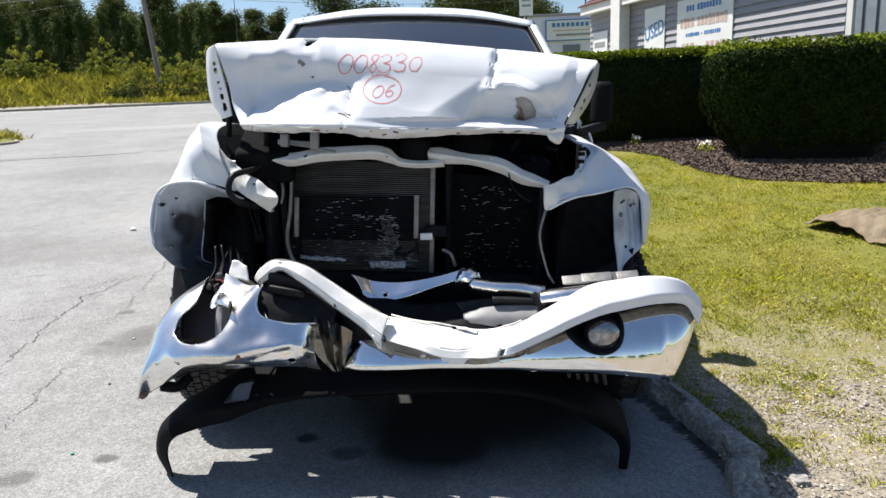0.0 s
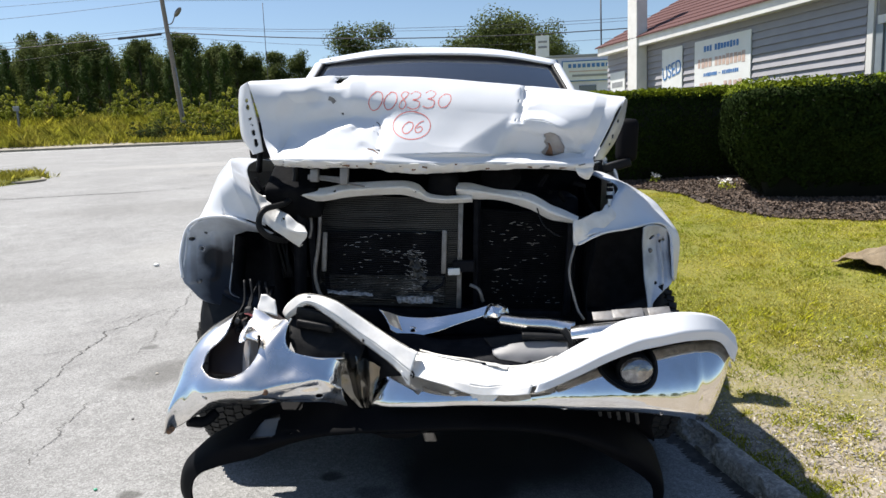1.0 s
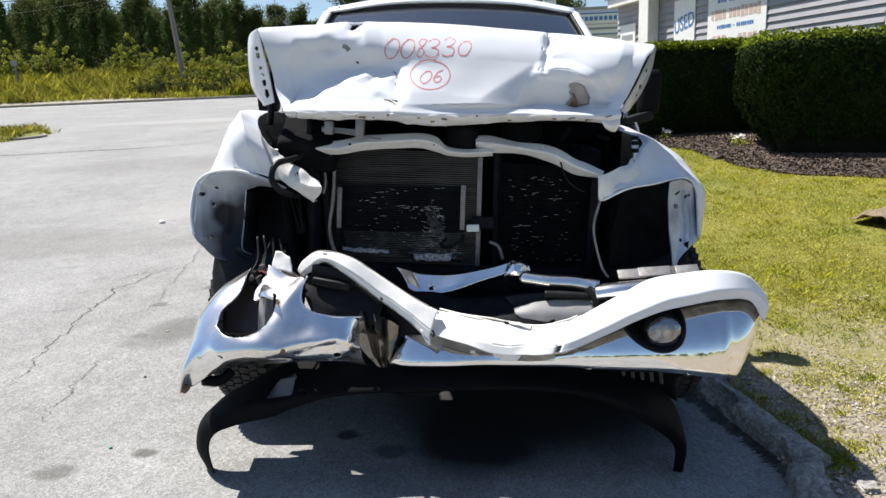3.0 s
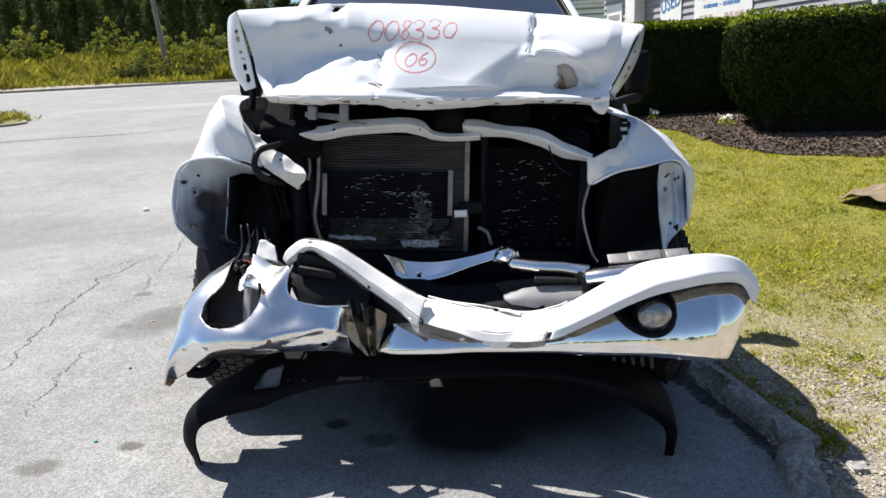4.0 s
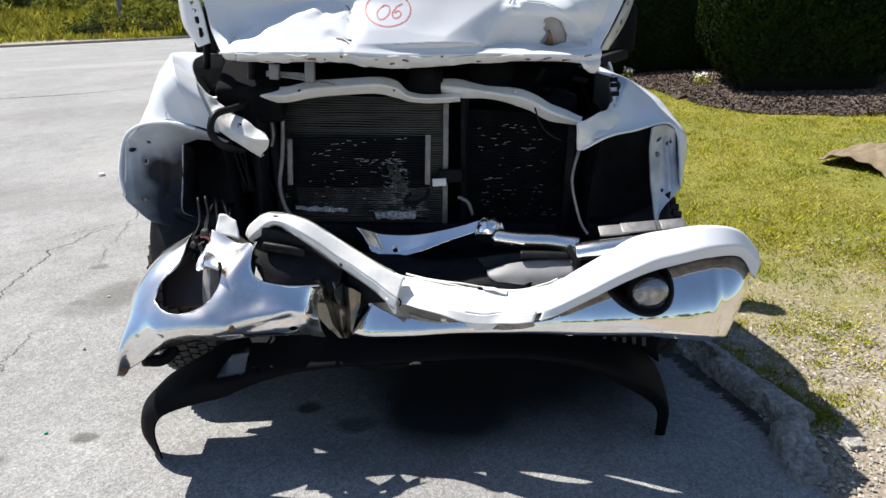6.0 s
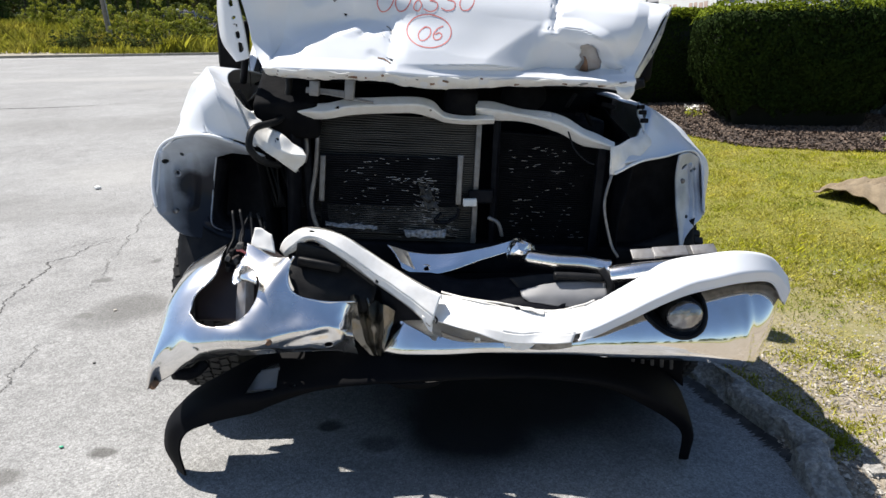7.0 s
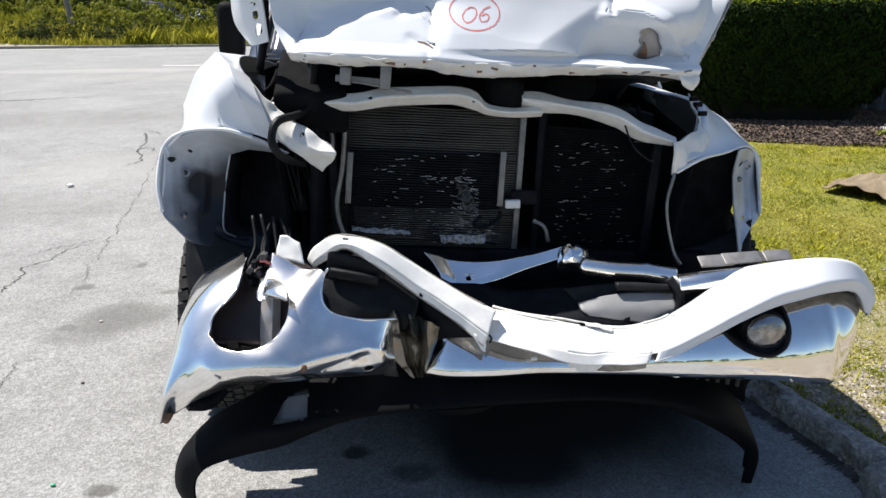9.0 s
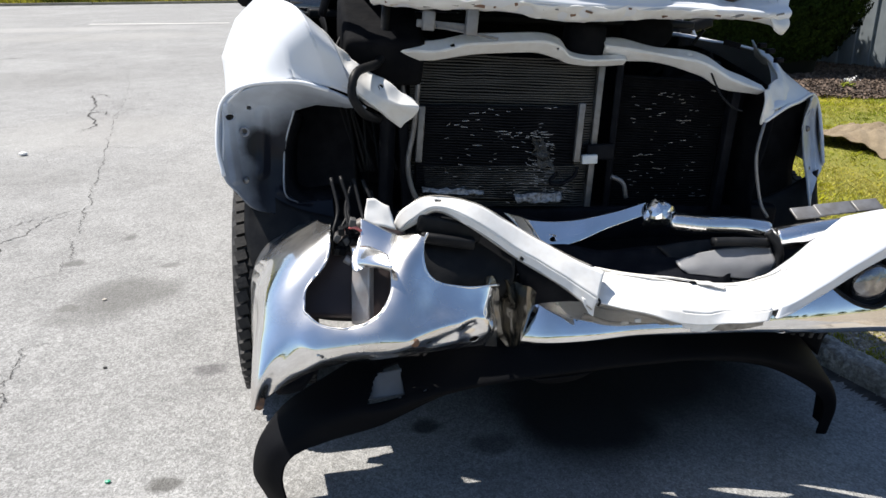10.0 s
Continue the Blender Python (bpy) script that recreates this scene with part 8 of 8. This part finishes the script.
part("edge_gap", block(0.016, 0.012, 0.006, 0.002, Matrix.Translation((0.030, 2.350, 0.546)) @ Matrix.Rotation(0.15, 4, "Y")), M_DARK, skin2, soft=False)
sheet("skin_split", loft([[(-0.020, 2.300, 0.468), (0.030, 2.288, 0.468), (0.092, 2.280, 0.474)], [(-0.014, 2.300, 0.436), (0.030, 2.290, 0.433), (0.058, 2.285, 0.436)]], 18, 12), M_SKIN, skin2, 0.004, [[(-0.05, 0.42), (-0.020, 0.452), (-0.008, 0.441), (0.004, 0.446), (0.008, 0.42)]], "torn bright tongue of the skin", 0.004, 30.0, 3.0, crisp=True)
sheet("skin_flange", loft([[(0.088, 2.282, 0.462), (0.14, 2.262, 0.466), (0.178, 2.252, 0.474)], [(0.062, 2.296, 0.430), (0.14, 2.275, 0.438), (0.182, 2.262, 0.450)]], 20, 8), M_GRIME, skin2, 0.003, [[(0.165, 0.42), (0.158, 0.445), (0.176, 0.441), (0.2, 0.43)]], "dull grey flange under the tear", 0.003, 26.0, 4.0)
sheet("notch_panel", loft([[(0.162, 2.300, 0.520), (0.212, 2.296, 0.525)], [(0.162, 2.275, 0.462), (0.212, 2.268, 0.470)]], 6, 10), M_TRAY, skin2, 0.003, (), "grey plastic showing in the tear", 0.003, 20.0, 2.0)
tab = sheet("skin_tab", loft([[(0.880, 2.535, 0.560), (0.902, 2.53, 0.548)], [(0.888, 2.50, 0.515), (0.908, 2.50, 0.500)], [(0.895, 2.478, 0.480), (0.908, 2.478, 0.470)]], 8, 14), M_SPLINTER, skin3, 0.004, (), "pale broken tab", 0.004, 24.0, 2.0)
sheet("visor_lining", s2[4:22, 118:] + np.array((-0.012, 0.012, -0.010)), M_PLASTIC, skin3, 0.003, (), "dark inside of the curled end")
part("white_fleck", block(0.018, 0.008, 0.012, 0.003, Matrix.Translation((-0.088, 2.402, 0.424))), M_SIGN, bumper)
# bent inner bar and trays
inner = sheet("inner_bar", loft([[(-0.385, 2.714, 0.658), (-0.340, 2.712, 0.643), (-0.295, 2.710, 0.629), (-0.188, 2.710, 0.620), (-0.072, 2.710, 0.632), (0.056, 2.705, 0.664)],
                                 [(-0.360, 2.690, 0.632), (-0.318, 2.686, 0.615), (-0.280, 2.684, 0.602), (-0.183, 2.689, 0.603), (-0.075, 2.700, 0.618), (0.050, 2.697, 0.652)],
                                 [(-0.340, 2.664, 0.606), (-0.300, 2.658, 0.586), (-0.268, 2.657, 0.574), (-0.178, 2.668, 0.586), (-0.078, 2.690, 0.604), (0.045, 2.690, 0.641)],
                                 [(-0.335, 2.656, 0.590), (-0.300, 2.650, 0.571), (-0.265, 2.649, 0.560), (-0.171, 2.660, 0.573), (-0.078, 2.684, 0.594), (0.045, 2.685, 0.632)],
                                 [(-0.335, 2.685, 0.578), (-0.300, 2.678, 0.558), (-0.265, 2.677, 0.549), (-0.171, 2.686, 0.562), (-0.078, 2.705, 0.586), (0.045, 2.705, 0.626)]], 60, 40, True), M_CHROME_CLEAN, bumper, 0.005, [ring(-0.247, 0.583, 0.009, 0.010, 12)], "bent shiny inner bar", 0.003, 9.0, 2.0)
sheet("bar_backing", loft([[(-0.38, 2.745, 0.65), (-0.19, 2.74, 0.615), (0.05, 2.735, 0.65)], [(-0.36, 2.745, 0.60), (-0.19, 2.73, 0.57), (0.05, 2.725, 0.64)]], 20, 6), M_DARK, inner, 0.004)
bm = bmesh.new()
bmesh.ops.create_icosphere(bm, subdivisions=3, radius=0.047, matrix=Matrix.Translation((0.075, 2.66, 0.632)) @ Matrix.Rotation(0.3, 4, "Y") @ Matrix.Diagonal((1.05, 0.8, 0.95, 1)))
for v in bm.verts:
    v.co += noise.cell_vector(v.co * 34) * 0.010 + noise.noise_vector(v.co * 18) * 0.012
part("bar_knuckle", bm, M_CHROME, inner, "crushed joint", soft=False)
tube("bar_end", [(0.10, 2.63, 0.622), (0.20, 2.59, 0.615), (0.28, 2.575, 0.612), (0.365, 2.555, 0.598)], 0.040, M_CHROME, inner, 24, 14, "", 0.8)
tube("bar_end", [(0.350, 2.49, 0.595), (0.41, 2.48, 0.605), (0.54, 2.48, 0.615)], 0.046, M_CHROME, inner, 24, 14, "", 0.75)
tray = sheet("vent_tray", loft([[(0.06, 2.51, 0.535), (0.16, 2.51, 0.556), (0.26, 2.505, 0.562), (0.335, 2.49, 0.560)], [(0.065, 2.485, 0.522), (0.16, 2.475, 0.530), (0.26, 2.465, 0.526), (0.332, 2.46, 0.532)], [(0.085, 2.475, 0.508), (0.17, 2.458, 0.498), (0.26, 2.45, 0.488), (0.318, 2.455, 0.502)]], 30, 18) + np.array((0, -0.008, 0.014)), M_TRAY, bumper, 0.004, (), "pale grey vent tray", 0.003, 20.0, 1.0)
sheet("tray_back", loft([[(0.03, 2.56, 0.575), (0.17, 2.55, 0.588), (0.345, 2.53, 0.58)], [(0.06, 2.53, 0.54), (0.17, 2.52, 0.552), (0.345, 2.50, 0.555)], [(0.06, 2.50, 0.50), (0.17, 2.51, 0.52), (0.34, 2.50, 0.53)]], 20, 12), M_PLASTIC, tray, 0.004, (), "black plastic back")
tube("tray_seal", [(0.315, 2.475, 0.625), (0.338, 2.46, 0.592), (0.345, 2.455, 0.556), (0.330, 2.45, 0.509), (0.282, 2.445, 0.486), (0.20, 2.45, 0.490)], 0.013, M_PLASTIC, tray, 40, 8, "black rubber seal")
tube("tray_seal", [(0.170, 2.505, 0.596), (0.236, 2.50, 0.594), (0.33, 2.49, 0.588)], 0.019, M_PLASTIC, tray, 20, 10, "", 0.7)
sheet("vent_panel", loft([[(-0.70, 2.58, 0.70), (-0.55, 2.56, 0.69), (-0.40, 2.52, 0.60)], [(-0.69, 2.50, 0.62), (-0.55, 2.48, 0.585), (-0.42, 2.47, 0.54)], [(-0.66, 2.46, 0.56), (-0.55, 2.46, 0.53), (-0.45, 2.47, 0.50)]], 24, 18), M_PLASTIC, bumper, 0.005, (), "black vent panel", 0.004, 8.0, 3.0)
part("vent_rib", bar_between((-0.66, 2.51, 0.665), (-0.52, 2.48, 0.645), 0.022, 0.03, 0.008), M_PLASTIC, bumper)
part("vent_rib", bar_between((-0.665, 2.53, 0.70), (-0.50, 2.50, 0.665), 0.018, 0.05, 0.008), M_PLASTIC, bumper)
sheet("bumper_core", loft([[(-0.50, 2.62, 0.62), (-0.1, 2.60, 0.56), (0.30, 2.56, 0.58)], [(-0.40, 2.50, 0.55), (-0.1, 2.48, 0.50), (0.2, 2.45, 0.5)], [(-0.42, 2.52, 0.40), (-0.1, 2.50, 0.40), (0.30, 2.46, 0.42)]], 24, 16), M_DARK, bumper, 0.01, (), "dark bumper core", 0.015, 7.0, 2.0)
for x0, x1, y, z, m in [(0.43, 0.525, 2.535, 0.655, M_ALLOY), (0.50, 0.61, 2.53, 0.663, M_ALLOY), (0.575, 0.66, 2.545, 0.660, M_PLASTIC_WORN), (0.63, 0.71, 2.54, 0.664, M_ALLOY)]:
    part("shim_plate", block(x1 - x0, 0.045, 0.007, 0.0025, Matrix.Translation(((x0 + x1) / 2, y, z)) @ Matrix.Rotation(0.5, 4, "X") @ Matrix.Rotation(-0.06, 4, "Y")), m, bumper, "dull grey plate")

bracket = sheet("lamp_bracket", loft([[(-0.838, 2.46, 0.640), (-0.822, 2.45, 0.645), (-0.800, 2.44, 0.645)], [(-0.846, 2.435, 0.565), (-0.828, 2.425, 0.57), (-0.80, 2.42, 0.58)], [(-0.850, 2.42, 0.476), (-0.834, 2.41, 0.476), (-0.812, 2.40, 0.478)]], 14, 14), M_BARE, bumper, 0.004, (), "bare grey bracket behind the empty lamp opening", 0.002, 20.0, 4.0)
part("bracket_edge", bar_between((-0.796, 2.425, 0.640), (-0.806, 2.388, 0.478), 0.006, 0.05, 0.002), M_BARE, bracket, "pale bracket edge")

# panel added to stop sun leaking onto the air dam
sheet("sun_block_panel", loft([[(-0.72, 2.35, 0.460), (-0.5, 2.50, 0.45), (-0.3, 2.53, 0.43), (0.1, 2.46, 0.42), (0.5, 2.34, 0.43), (0.80, 2.42, 0.40)], [(-0.72, 2.70, 0.50), (-0.5, 2.70, 0.49), (-0.3, 2.70, 0.48), (0.1, 2.70, 0.48), (0.5, 2.70, 0.47), (0.78, 2.70, 0.44)], [(-0.74, 2.90, 0.50), (-0.5, 2.9, 0.5), (-0.3, 2.90, 0.50), (0.1, 2.90, 0.50), (0.5, 2.92, 0.48), (0.74, 2.92, 0.46)]], 40, 12), M_SHADE_BLACK, bumper, 0.006, (), "black panel added behind the bumper to block sun", 0.008, 6.0, 2.0)

# air dam hanging under the bumper
LIP = [
    [(-1.120, 2.475, -0.046), (-1.112, 2.45, -0.040), (-1.075, 2.40, -0.030), (-1.050, 2.372, -0.022)],
    [(-1.142, 2.480, 0.037), (-1.140, 2.45, 0.045), (-1.105, 2.40, 0.062), (-1.058, 2.365, 0.078)],
    [(-1.112, 2.485, 0.140), (-1.112, 2.45, 0.148), (-1.080, 2.39, 0.150), (-1.025, 2.360, 0.142)],
    [(-1.045, 2.510, 0.212), (-1.035, 2.45, 0.214), (-0.990, 2.38, 0.205), (-0.935, 2.360, 0.176)],
    [(-0.950, 2.530, 0.262), (-0.930, 2.45, 0.262), (-0.880, 2.36, 0.252), (-0.810, 2.358, 0.208)],
    [(-0.840, 2.535, 0.318), (-0.822, 2.45, 0.305), (-0.790, 2.345, 0.271), (-0.735, 2.355, 0.240)],
    [(-0.690, 2.530, 0.370), (-0.672, 2.45, 0.338), (-0.655, 2.345, 0.286), (-0.612, 2.357, 0.262)],
    [(-0.480, 2.520, 0.400), (-0.475, 2.45, 0.352), (-0.470, 2.352, 0.290), (-0.465, 2.362, 0.271)],
    [(-0.200, 2.520, 0.395), (-0.195, 2.45, 0.350), (-0.190, 2.368, 0.289), (-0.190, 2.380, 0.271)],
    [(0.100, 2.525, 0.380), (0.105, 2.46, 0.335), (0.110, 2.380, 0.281), (0.110, 2.390, 0.263)],
    [(0.345, 2.550, 0.330), (0.342, 2.48, 0.292), (0.338, 2.400, 0.244), (0.335, 2.412, 0.216)],
    [(0.530, 2.590, 0.242), (0.520, 2.52, 0.215), (0.508, 2.440, 0.176), (0.492, 2.455, 0.136)],
    [(0.650, 2.630, 0.130), (0.642, 2.57, 0.110), (0.624, 2.490, 0.083), (0.598, 2.505, 0.050)],
    [(0.702, 2.640, 0.000), (0.698, 2.59, -0.006), (0.680, 2.522, -0.012), (0.645, 2.530, -0.018)],
    [(0.692, 2.620, -0.110), (0.690, 2.58, -0.113), (0.676, 2.535, -0.117), (0.648, 2.545, -0.121)]]
LIP = [[(x, y + 0.05 * smooth((x + 0.75) / 0.2) * smooth((0.55 - x) / 0.2), z) for x, y, z in row] for row in LIP]
lip = sheet("air_dam", loft(LIP, 40, 210), M_DAM, truck, 0.006, [[(-0.832, 0.273), (-0.800, 0.312), (-0.735, 0.332), (-0.728, 0.284)], [(-0.690, 0.287), (-0.684, 0.318), (-0.668, 0.288)]], "black plastic air dam hanging loose to the road", 0.003, 5.0, 3.0)
sheet("dam_upper", loft([[(-0.66, 2.45, 0.45), (-0.3, 2.50, 0.42), (0.1, 2.50, 0.42), (0.5, 2.48, 0.40), (0.74, 2.46, 0.37)], [(-0.66, 2.49, 0.42), (-0.3, 2.52, 0.40), (0.1, 2.53, 0.39), (0.47, 2.55, 0.33), (0.66, 2.58, 0.24)], [(-0.66, 2.53, 0.38), (-0.3, 2.53, 0.39), (0.1, 2.535, 0.375), (0.50, 2.60, 0.25), (0.68, 2.64, 0.12)]], 50, 10), M_DAM, lip, 0.005, (), "")
sheet("dam_hump", np.array((0, 0.05, 0)) + loft([[(-0.385, 2.358, 0.275), (-0.345, 2.356, 0.272), (-0.288, 2.356, 0.272), (-0.23, 2.360, 0.272), (-0.195, 2.366, 0.275)], [(-0.375, 2.366, 0.268), (-0.345, 2.368, 0.252), (-0.288, 2.370, 0.246), (-0.235, 2.374, 0.252), (-0.205, 2.374, 0.268)]], 20, 6), M_DAM, lip, 0.004, (), "scuffed black tow hook cover")
# panel added behind the gap; its pale colour stands in for a sunlit patch
sheet("pale_gap_panel", loft([[(-0.812, 2.45, 0.308), (-0.77, 2.445, 0.318), (-0.730, 2.44, 0.326)], [(-0.842, 2.40, 0.262), (-0.79, 2.395, 0.268), (-0.725, 2.39, 0.276)]], 12, 10), M_TRAY, lip, 0.004, (), "pale grey panel added behind the gap", 0.002, 14.0, 4.0)
for k in range(5):
    part("dam_slat", bar_between((0.44 + 0.035 * k, 2.495 + 0.004 * k, 0.335 - 0.008 * k), (0.455 + 0.035 * k, 2.53 + 0.004 * k, 0.275 - 0.010 * k), 0.012, 0.010, 0.003), M_PLASTIC_WORN, lip)
tube("bumper_tip_bracket", [(-1.04, 2.36, 0.35), (-1.0, 2.40, 0.33), (-0.97, 2.44, 0.35)], 0.02, M_DARK, bumper, 10, 8)


# wheels
def wheel(x, y, side, drop, r=0.372, w=0.255):
    """A tyre with blocks of tread; drop lets it down onto the road."""
    hub = r - drop
    bm = bmesh.new()
    prof = [(0.60, -0.42), (0.80, -0.5), (0.93, -0.48), (0.985, -0.42), (1.0, -0.25), (1.0, 0.25), (0.985, 0.42), (0.93, 0.48), (0.80, 0.5), (0.60, 0.42)]
    segs = 72
    rings = []
    for k in range(segs):
        a = 2 * math.pi * k / segs
        lug = 0.972 if k % 2 else 1.0
        row = []
        for i, (rr, ww) in enumerate(prof):
            f = rr * r * (lug if 2 <= i <= 7 else 1)
            row.append(bm.verts.new(T @ Vector((x + ww * w, y + f * math.sin(a), hub + f * math.cos(a)))))
        rings.append(row)
    for k in range(segs):
        for i in range(len(prof) - 1):
            bm.faces.new((rings[k][i], rings[k][i + 1], rings[(k + 1) % segs][i + 1], rings[(k + 1) % segs][i]))
    wh = part("wheel", bm, M_RUBBER, truck, "worn black tyre", soft=False)
    for i in range(6):
        off = (-0.375 + 0.15 * i) * w
        bm = bmesh.new()
        for k in range(58):
            a = 2 * math.pi * (k + 0.5 * (i % 2)) / 58
            bmesh.ops.create_cube(bm, size=1, matrix=T @ Matrix.Translation((x + off, y, hub)) @ Matrix.Rotation(-a, 4, "X") @ Matrix.Translation((0, 0, r * 0.995)) @ Matrix.Rotation(0.25 * (-1) ** i, 4, "Z") @ Matrix.Diagonal((w * 0.125, 0.030, 0.016, 1)))
        part("tread", bm, M_RUBBER, wh, "", soft=False)
    bm = bmesh.new()
    bmesh.ops.create_cone(bm, cap_ends=True, segments=32, radius1=r * 0.62, radius2=r * 0.55, depth=w * 0.7, matrix=T @ Matrix.Translation((x + side * 0.02, y, hub)) @ Matrix.Rotation(side * math.pi / 2, 4, "Y"))
    part("rim", bm, M_ALLOY, wh, "dull alloy rim")
    return wh


for x, y, s, drop in [(-0.925, 0.38, -1, 0.05), (0.90, 0.38, 1, 0.045), (-0.87, 3.95, -1, 0.085), (0.87, 3.95, 1, 0.085)]:
    wheel(x, y, s, drop)

# cab
CW = 0.955
sheet("windscreen", loft([[L(-0.87, 0.96, 1.20), L(-0.43, 0.88, 1.21), L(-0.01, 0.85, 1.21), L(0.41, 0.88, 1.21), L(0.80, 0.96, 1.20)], [L(-0.81, 1.33, 1.52), L(-0.41, 1.26, 1.54), L(-0.02, 1.24, 1.55), L(0.37, 1.26, 1.54), L(0.74, 1.33, 1.52)], [L(-0.745, 1.70, 1.745), L(-0.38, 1.64, 1.78), L(-0.03, 1.62, 1.79), L(0.34, 1.64, 1.78), L(0.675, 1.70, 1.745)]], 24, 16), M_GLASS, truck, 0.008, (), "dark tinted windscreen")
sheet("roof", loft([[L(-0.775, 1.67, 1.742), L(-0.39, 1.60, 1.79), L(-0.03, 1.58, 1.80), L(0.34, 1.60, 1.79), L(0.705, 1.67, 1.742)], [L(-0.79, 1.9, 1.785), L(-0.38, 1.85, 1.845), L(-0.03, 1.84, 1.855), L(0.34, 1.85, 1.845), L(0.73, 1.9, 1.785)], [L(-0.79, 2.5, 1.795), L(-0.38, 2.5, 1.855), L(-0.03, 2.5, 1.865), L(0.34, 2.5, 1.855), L(0.73, 2.5, 1.795)], [L(-0.76, 3.15, 1.725), L(-0.37, 3.2, 1.785), L(-0.03, 3.2, 1.795), L(0.33, 3.2, 1.785), L(0.71, 3.15, 1.725)]], 24, 24), M_PAINT, truck, 0.012, (), "white roof")
for s in (-1, 1):
    tube("windscreen_pillar", [L(s * 0.855 - 0.03, 0.97, 1.18), L(s * 0.80 - 0.035, 1.32, 1.50), L(s * 0.735 - 0.035, 1.69, 1.735)], 0.035, M_PAINT, truck, 30, 10, "white pillar", 0.7)
    tube("windscreen_seal", [L(s * 0.83 - 0.033, 0.95, 1.20), L(s * 0.77 - 0.035, 1.32, 1.52), L(s * 0.705 - 0.035, 1.68, 1.745)], 0.012, M_PLASTIC, truck, 24, 8)
    side = sheet("cab_side", loft([[L(s * CW * 0.96, 0.95, 0.42), L(s * CW * 0.98, 2.0, 0.42), L(s * CW * 0.98, 3.2, 0.42)], [L(s * CW * 1.0, 0.95, 0.8), L(s * CW * 1.005, 2.0, 0.8), L(s * CW * 1.0, 3.2, 0.8)], [L(s * CW * 0.97, 0.95, 1.12), L(s * CW * 0.975, 2.0, 1.13), L(s * CW * 0.97, 3.2, 1.13)], [L(s * CW * 0.90, 1.0, 1.2), L(s * CW * 0.91, 2.0, 1.2), L(s * CW * 0.91, 3.2, 1.2)]], 30, 20), M_PAINT, truck, 0.01, (), "white cab side with a door")
    sheet("side_window", loft([[L(s * CW * 0.90, 1.05, 1.2), L(s * CW * 0.905, 2.0, 1.2), L(s * CW * 0.905, 3.12, 1.2)], [L(s * CW * 0.74, 1.72, 1.78), L(s * CW * 0.745, 2.2, 1.745), L(s * CW * 0.735, 3.1, 1.75)]], 20, 10), M_GLASS, side, 0.008, (), "dark side glass")
    tube("window_frame", [L(s * CW * 0.90, 1.0, 1.2), L(s * CW * 0.735, 1.75, 1.68), L(s * CW * 0.735, 2.4, 1.74), L(s * CW * 0.725, 3.12, 1.69), L(s * CW * 0.90, 3.18, 1.2)], 0.022, M_PAINT, side, 40, 8)
    part("door_handle", block(0.04, 0.16, 0.035, 0.01, T @ Matrix.Translation((s * CW * 1.01, 1.95, 1.02))), M_PLASTIC, side, "black handle")
    sheet("bed_side", loft([[L(s * 0.98, 3.24, 0.48), L(s * 0.99, 4.0, 0.80), L(s * 0.98, 5.2, 0.5)], [L(s * 1.005, 3.24, 0.86), L(s * 1.02, 4.0, 0.92), L(s * 1.0, 5.2, 0.86)], [L(s * 0.97, 3.24, 1.2), L(s * 0.97, 4.0, 1.2), L(s * 0.97, 5.2, 1.2)], [L(s * 0.90, 3.24, 1.21), L(s * 0.90, 4.0, 1.21), L(s * 0.90, 5.2, 1.21)]], 30, 20), M_PAINT, truck, 0.02, (), "white load bed side")
part("cab_floor", block(1.8, 2.3, 0.12, 0.03, T @ Matrix.Translation((0, 2.1, 0.45))), M_DARK, truck)
part("cab_back", block(1.6, 0.06, 1.35, 0.03, T @ Matrix.Translation((0, 3.19, 1.08))), M_PAINT, truck)
part("load_bed", block(1.86, 2.0, 0.10, 0.03, T @ Matrix.Translation((0, 4.24, 0.72))), M_PAINT, truck)
part("tailgate", block(1.78, 0.07, 0.55, 0.03, T @ Matrix.Translation((0, 5.2, 0.92))), M_PAINT, truck, "white tailgate")
part("dashboard", block(1.5, 0.4, 0.2, 0.06, T @ Matrix.Translation((0, 1.25, 1.05))), M_DARK, truck)
for s in (-0.45, 0.45):
    part("frame_rail", block(0.09, 4.6, 0.16, 0.02, T @ Matrix.Translation((s, 2.7, 0.42))), M_DARK, truck, "dark frame rail")
# mirrors and the cowl
for s in (-1, 1):
    m = part("side_mirror", block(0.105, 0.11, 0.23, 0.04, T @ Matrix.Translation((s * 0.985, 1.02, 1.31)), 3), M_DAM, truck, "black door mirror")
    part("mirror_arm", bar_between(L(s * 0.84, 1.0, 1.15), L(s * 1.0, 0.98, 1.20), 0.06, 0.05, 0.012), M_PLASTIC, m)
part("cowl", block(1.55, 0.2, 0.03, 0.008, T @ Matrix.Translation((0, 0.84, 1.19))), M_PLASTIC, truck, "black cowl under the windscreen")
tube("hood_strut", [(-0.875, 2.86, 1.22), (-0.84, 2.80, 1.33), (-0.83, 2.79, 1.42)], 0.012, M_DARK, truck, 10, 8)
tube("antenna", [L(-0.845, 0.72, 1.15), L(-0.85, 0.72, 1.5), L(-0.862, 0.72, 1.96)], 0.0016, M_WIRE, truck, 6, 5)
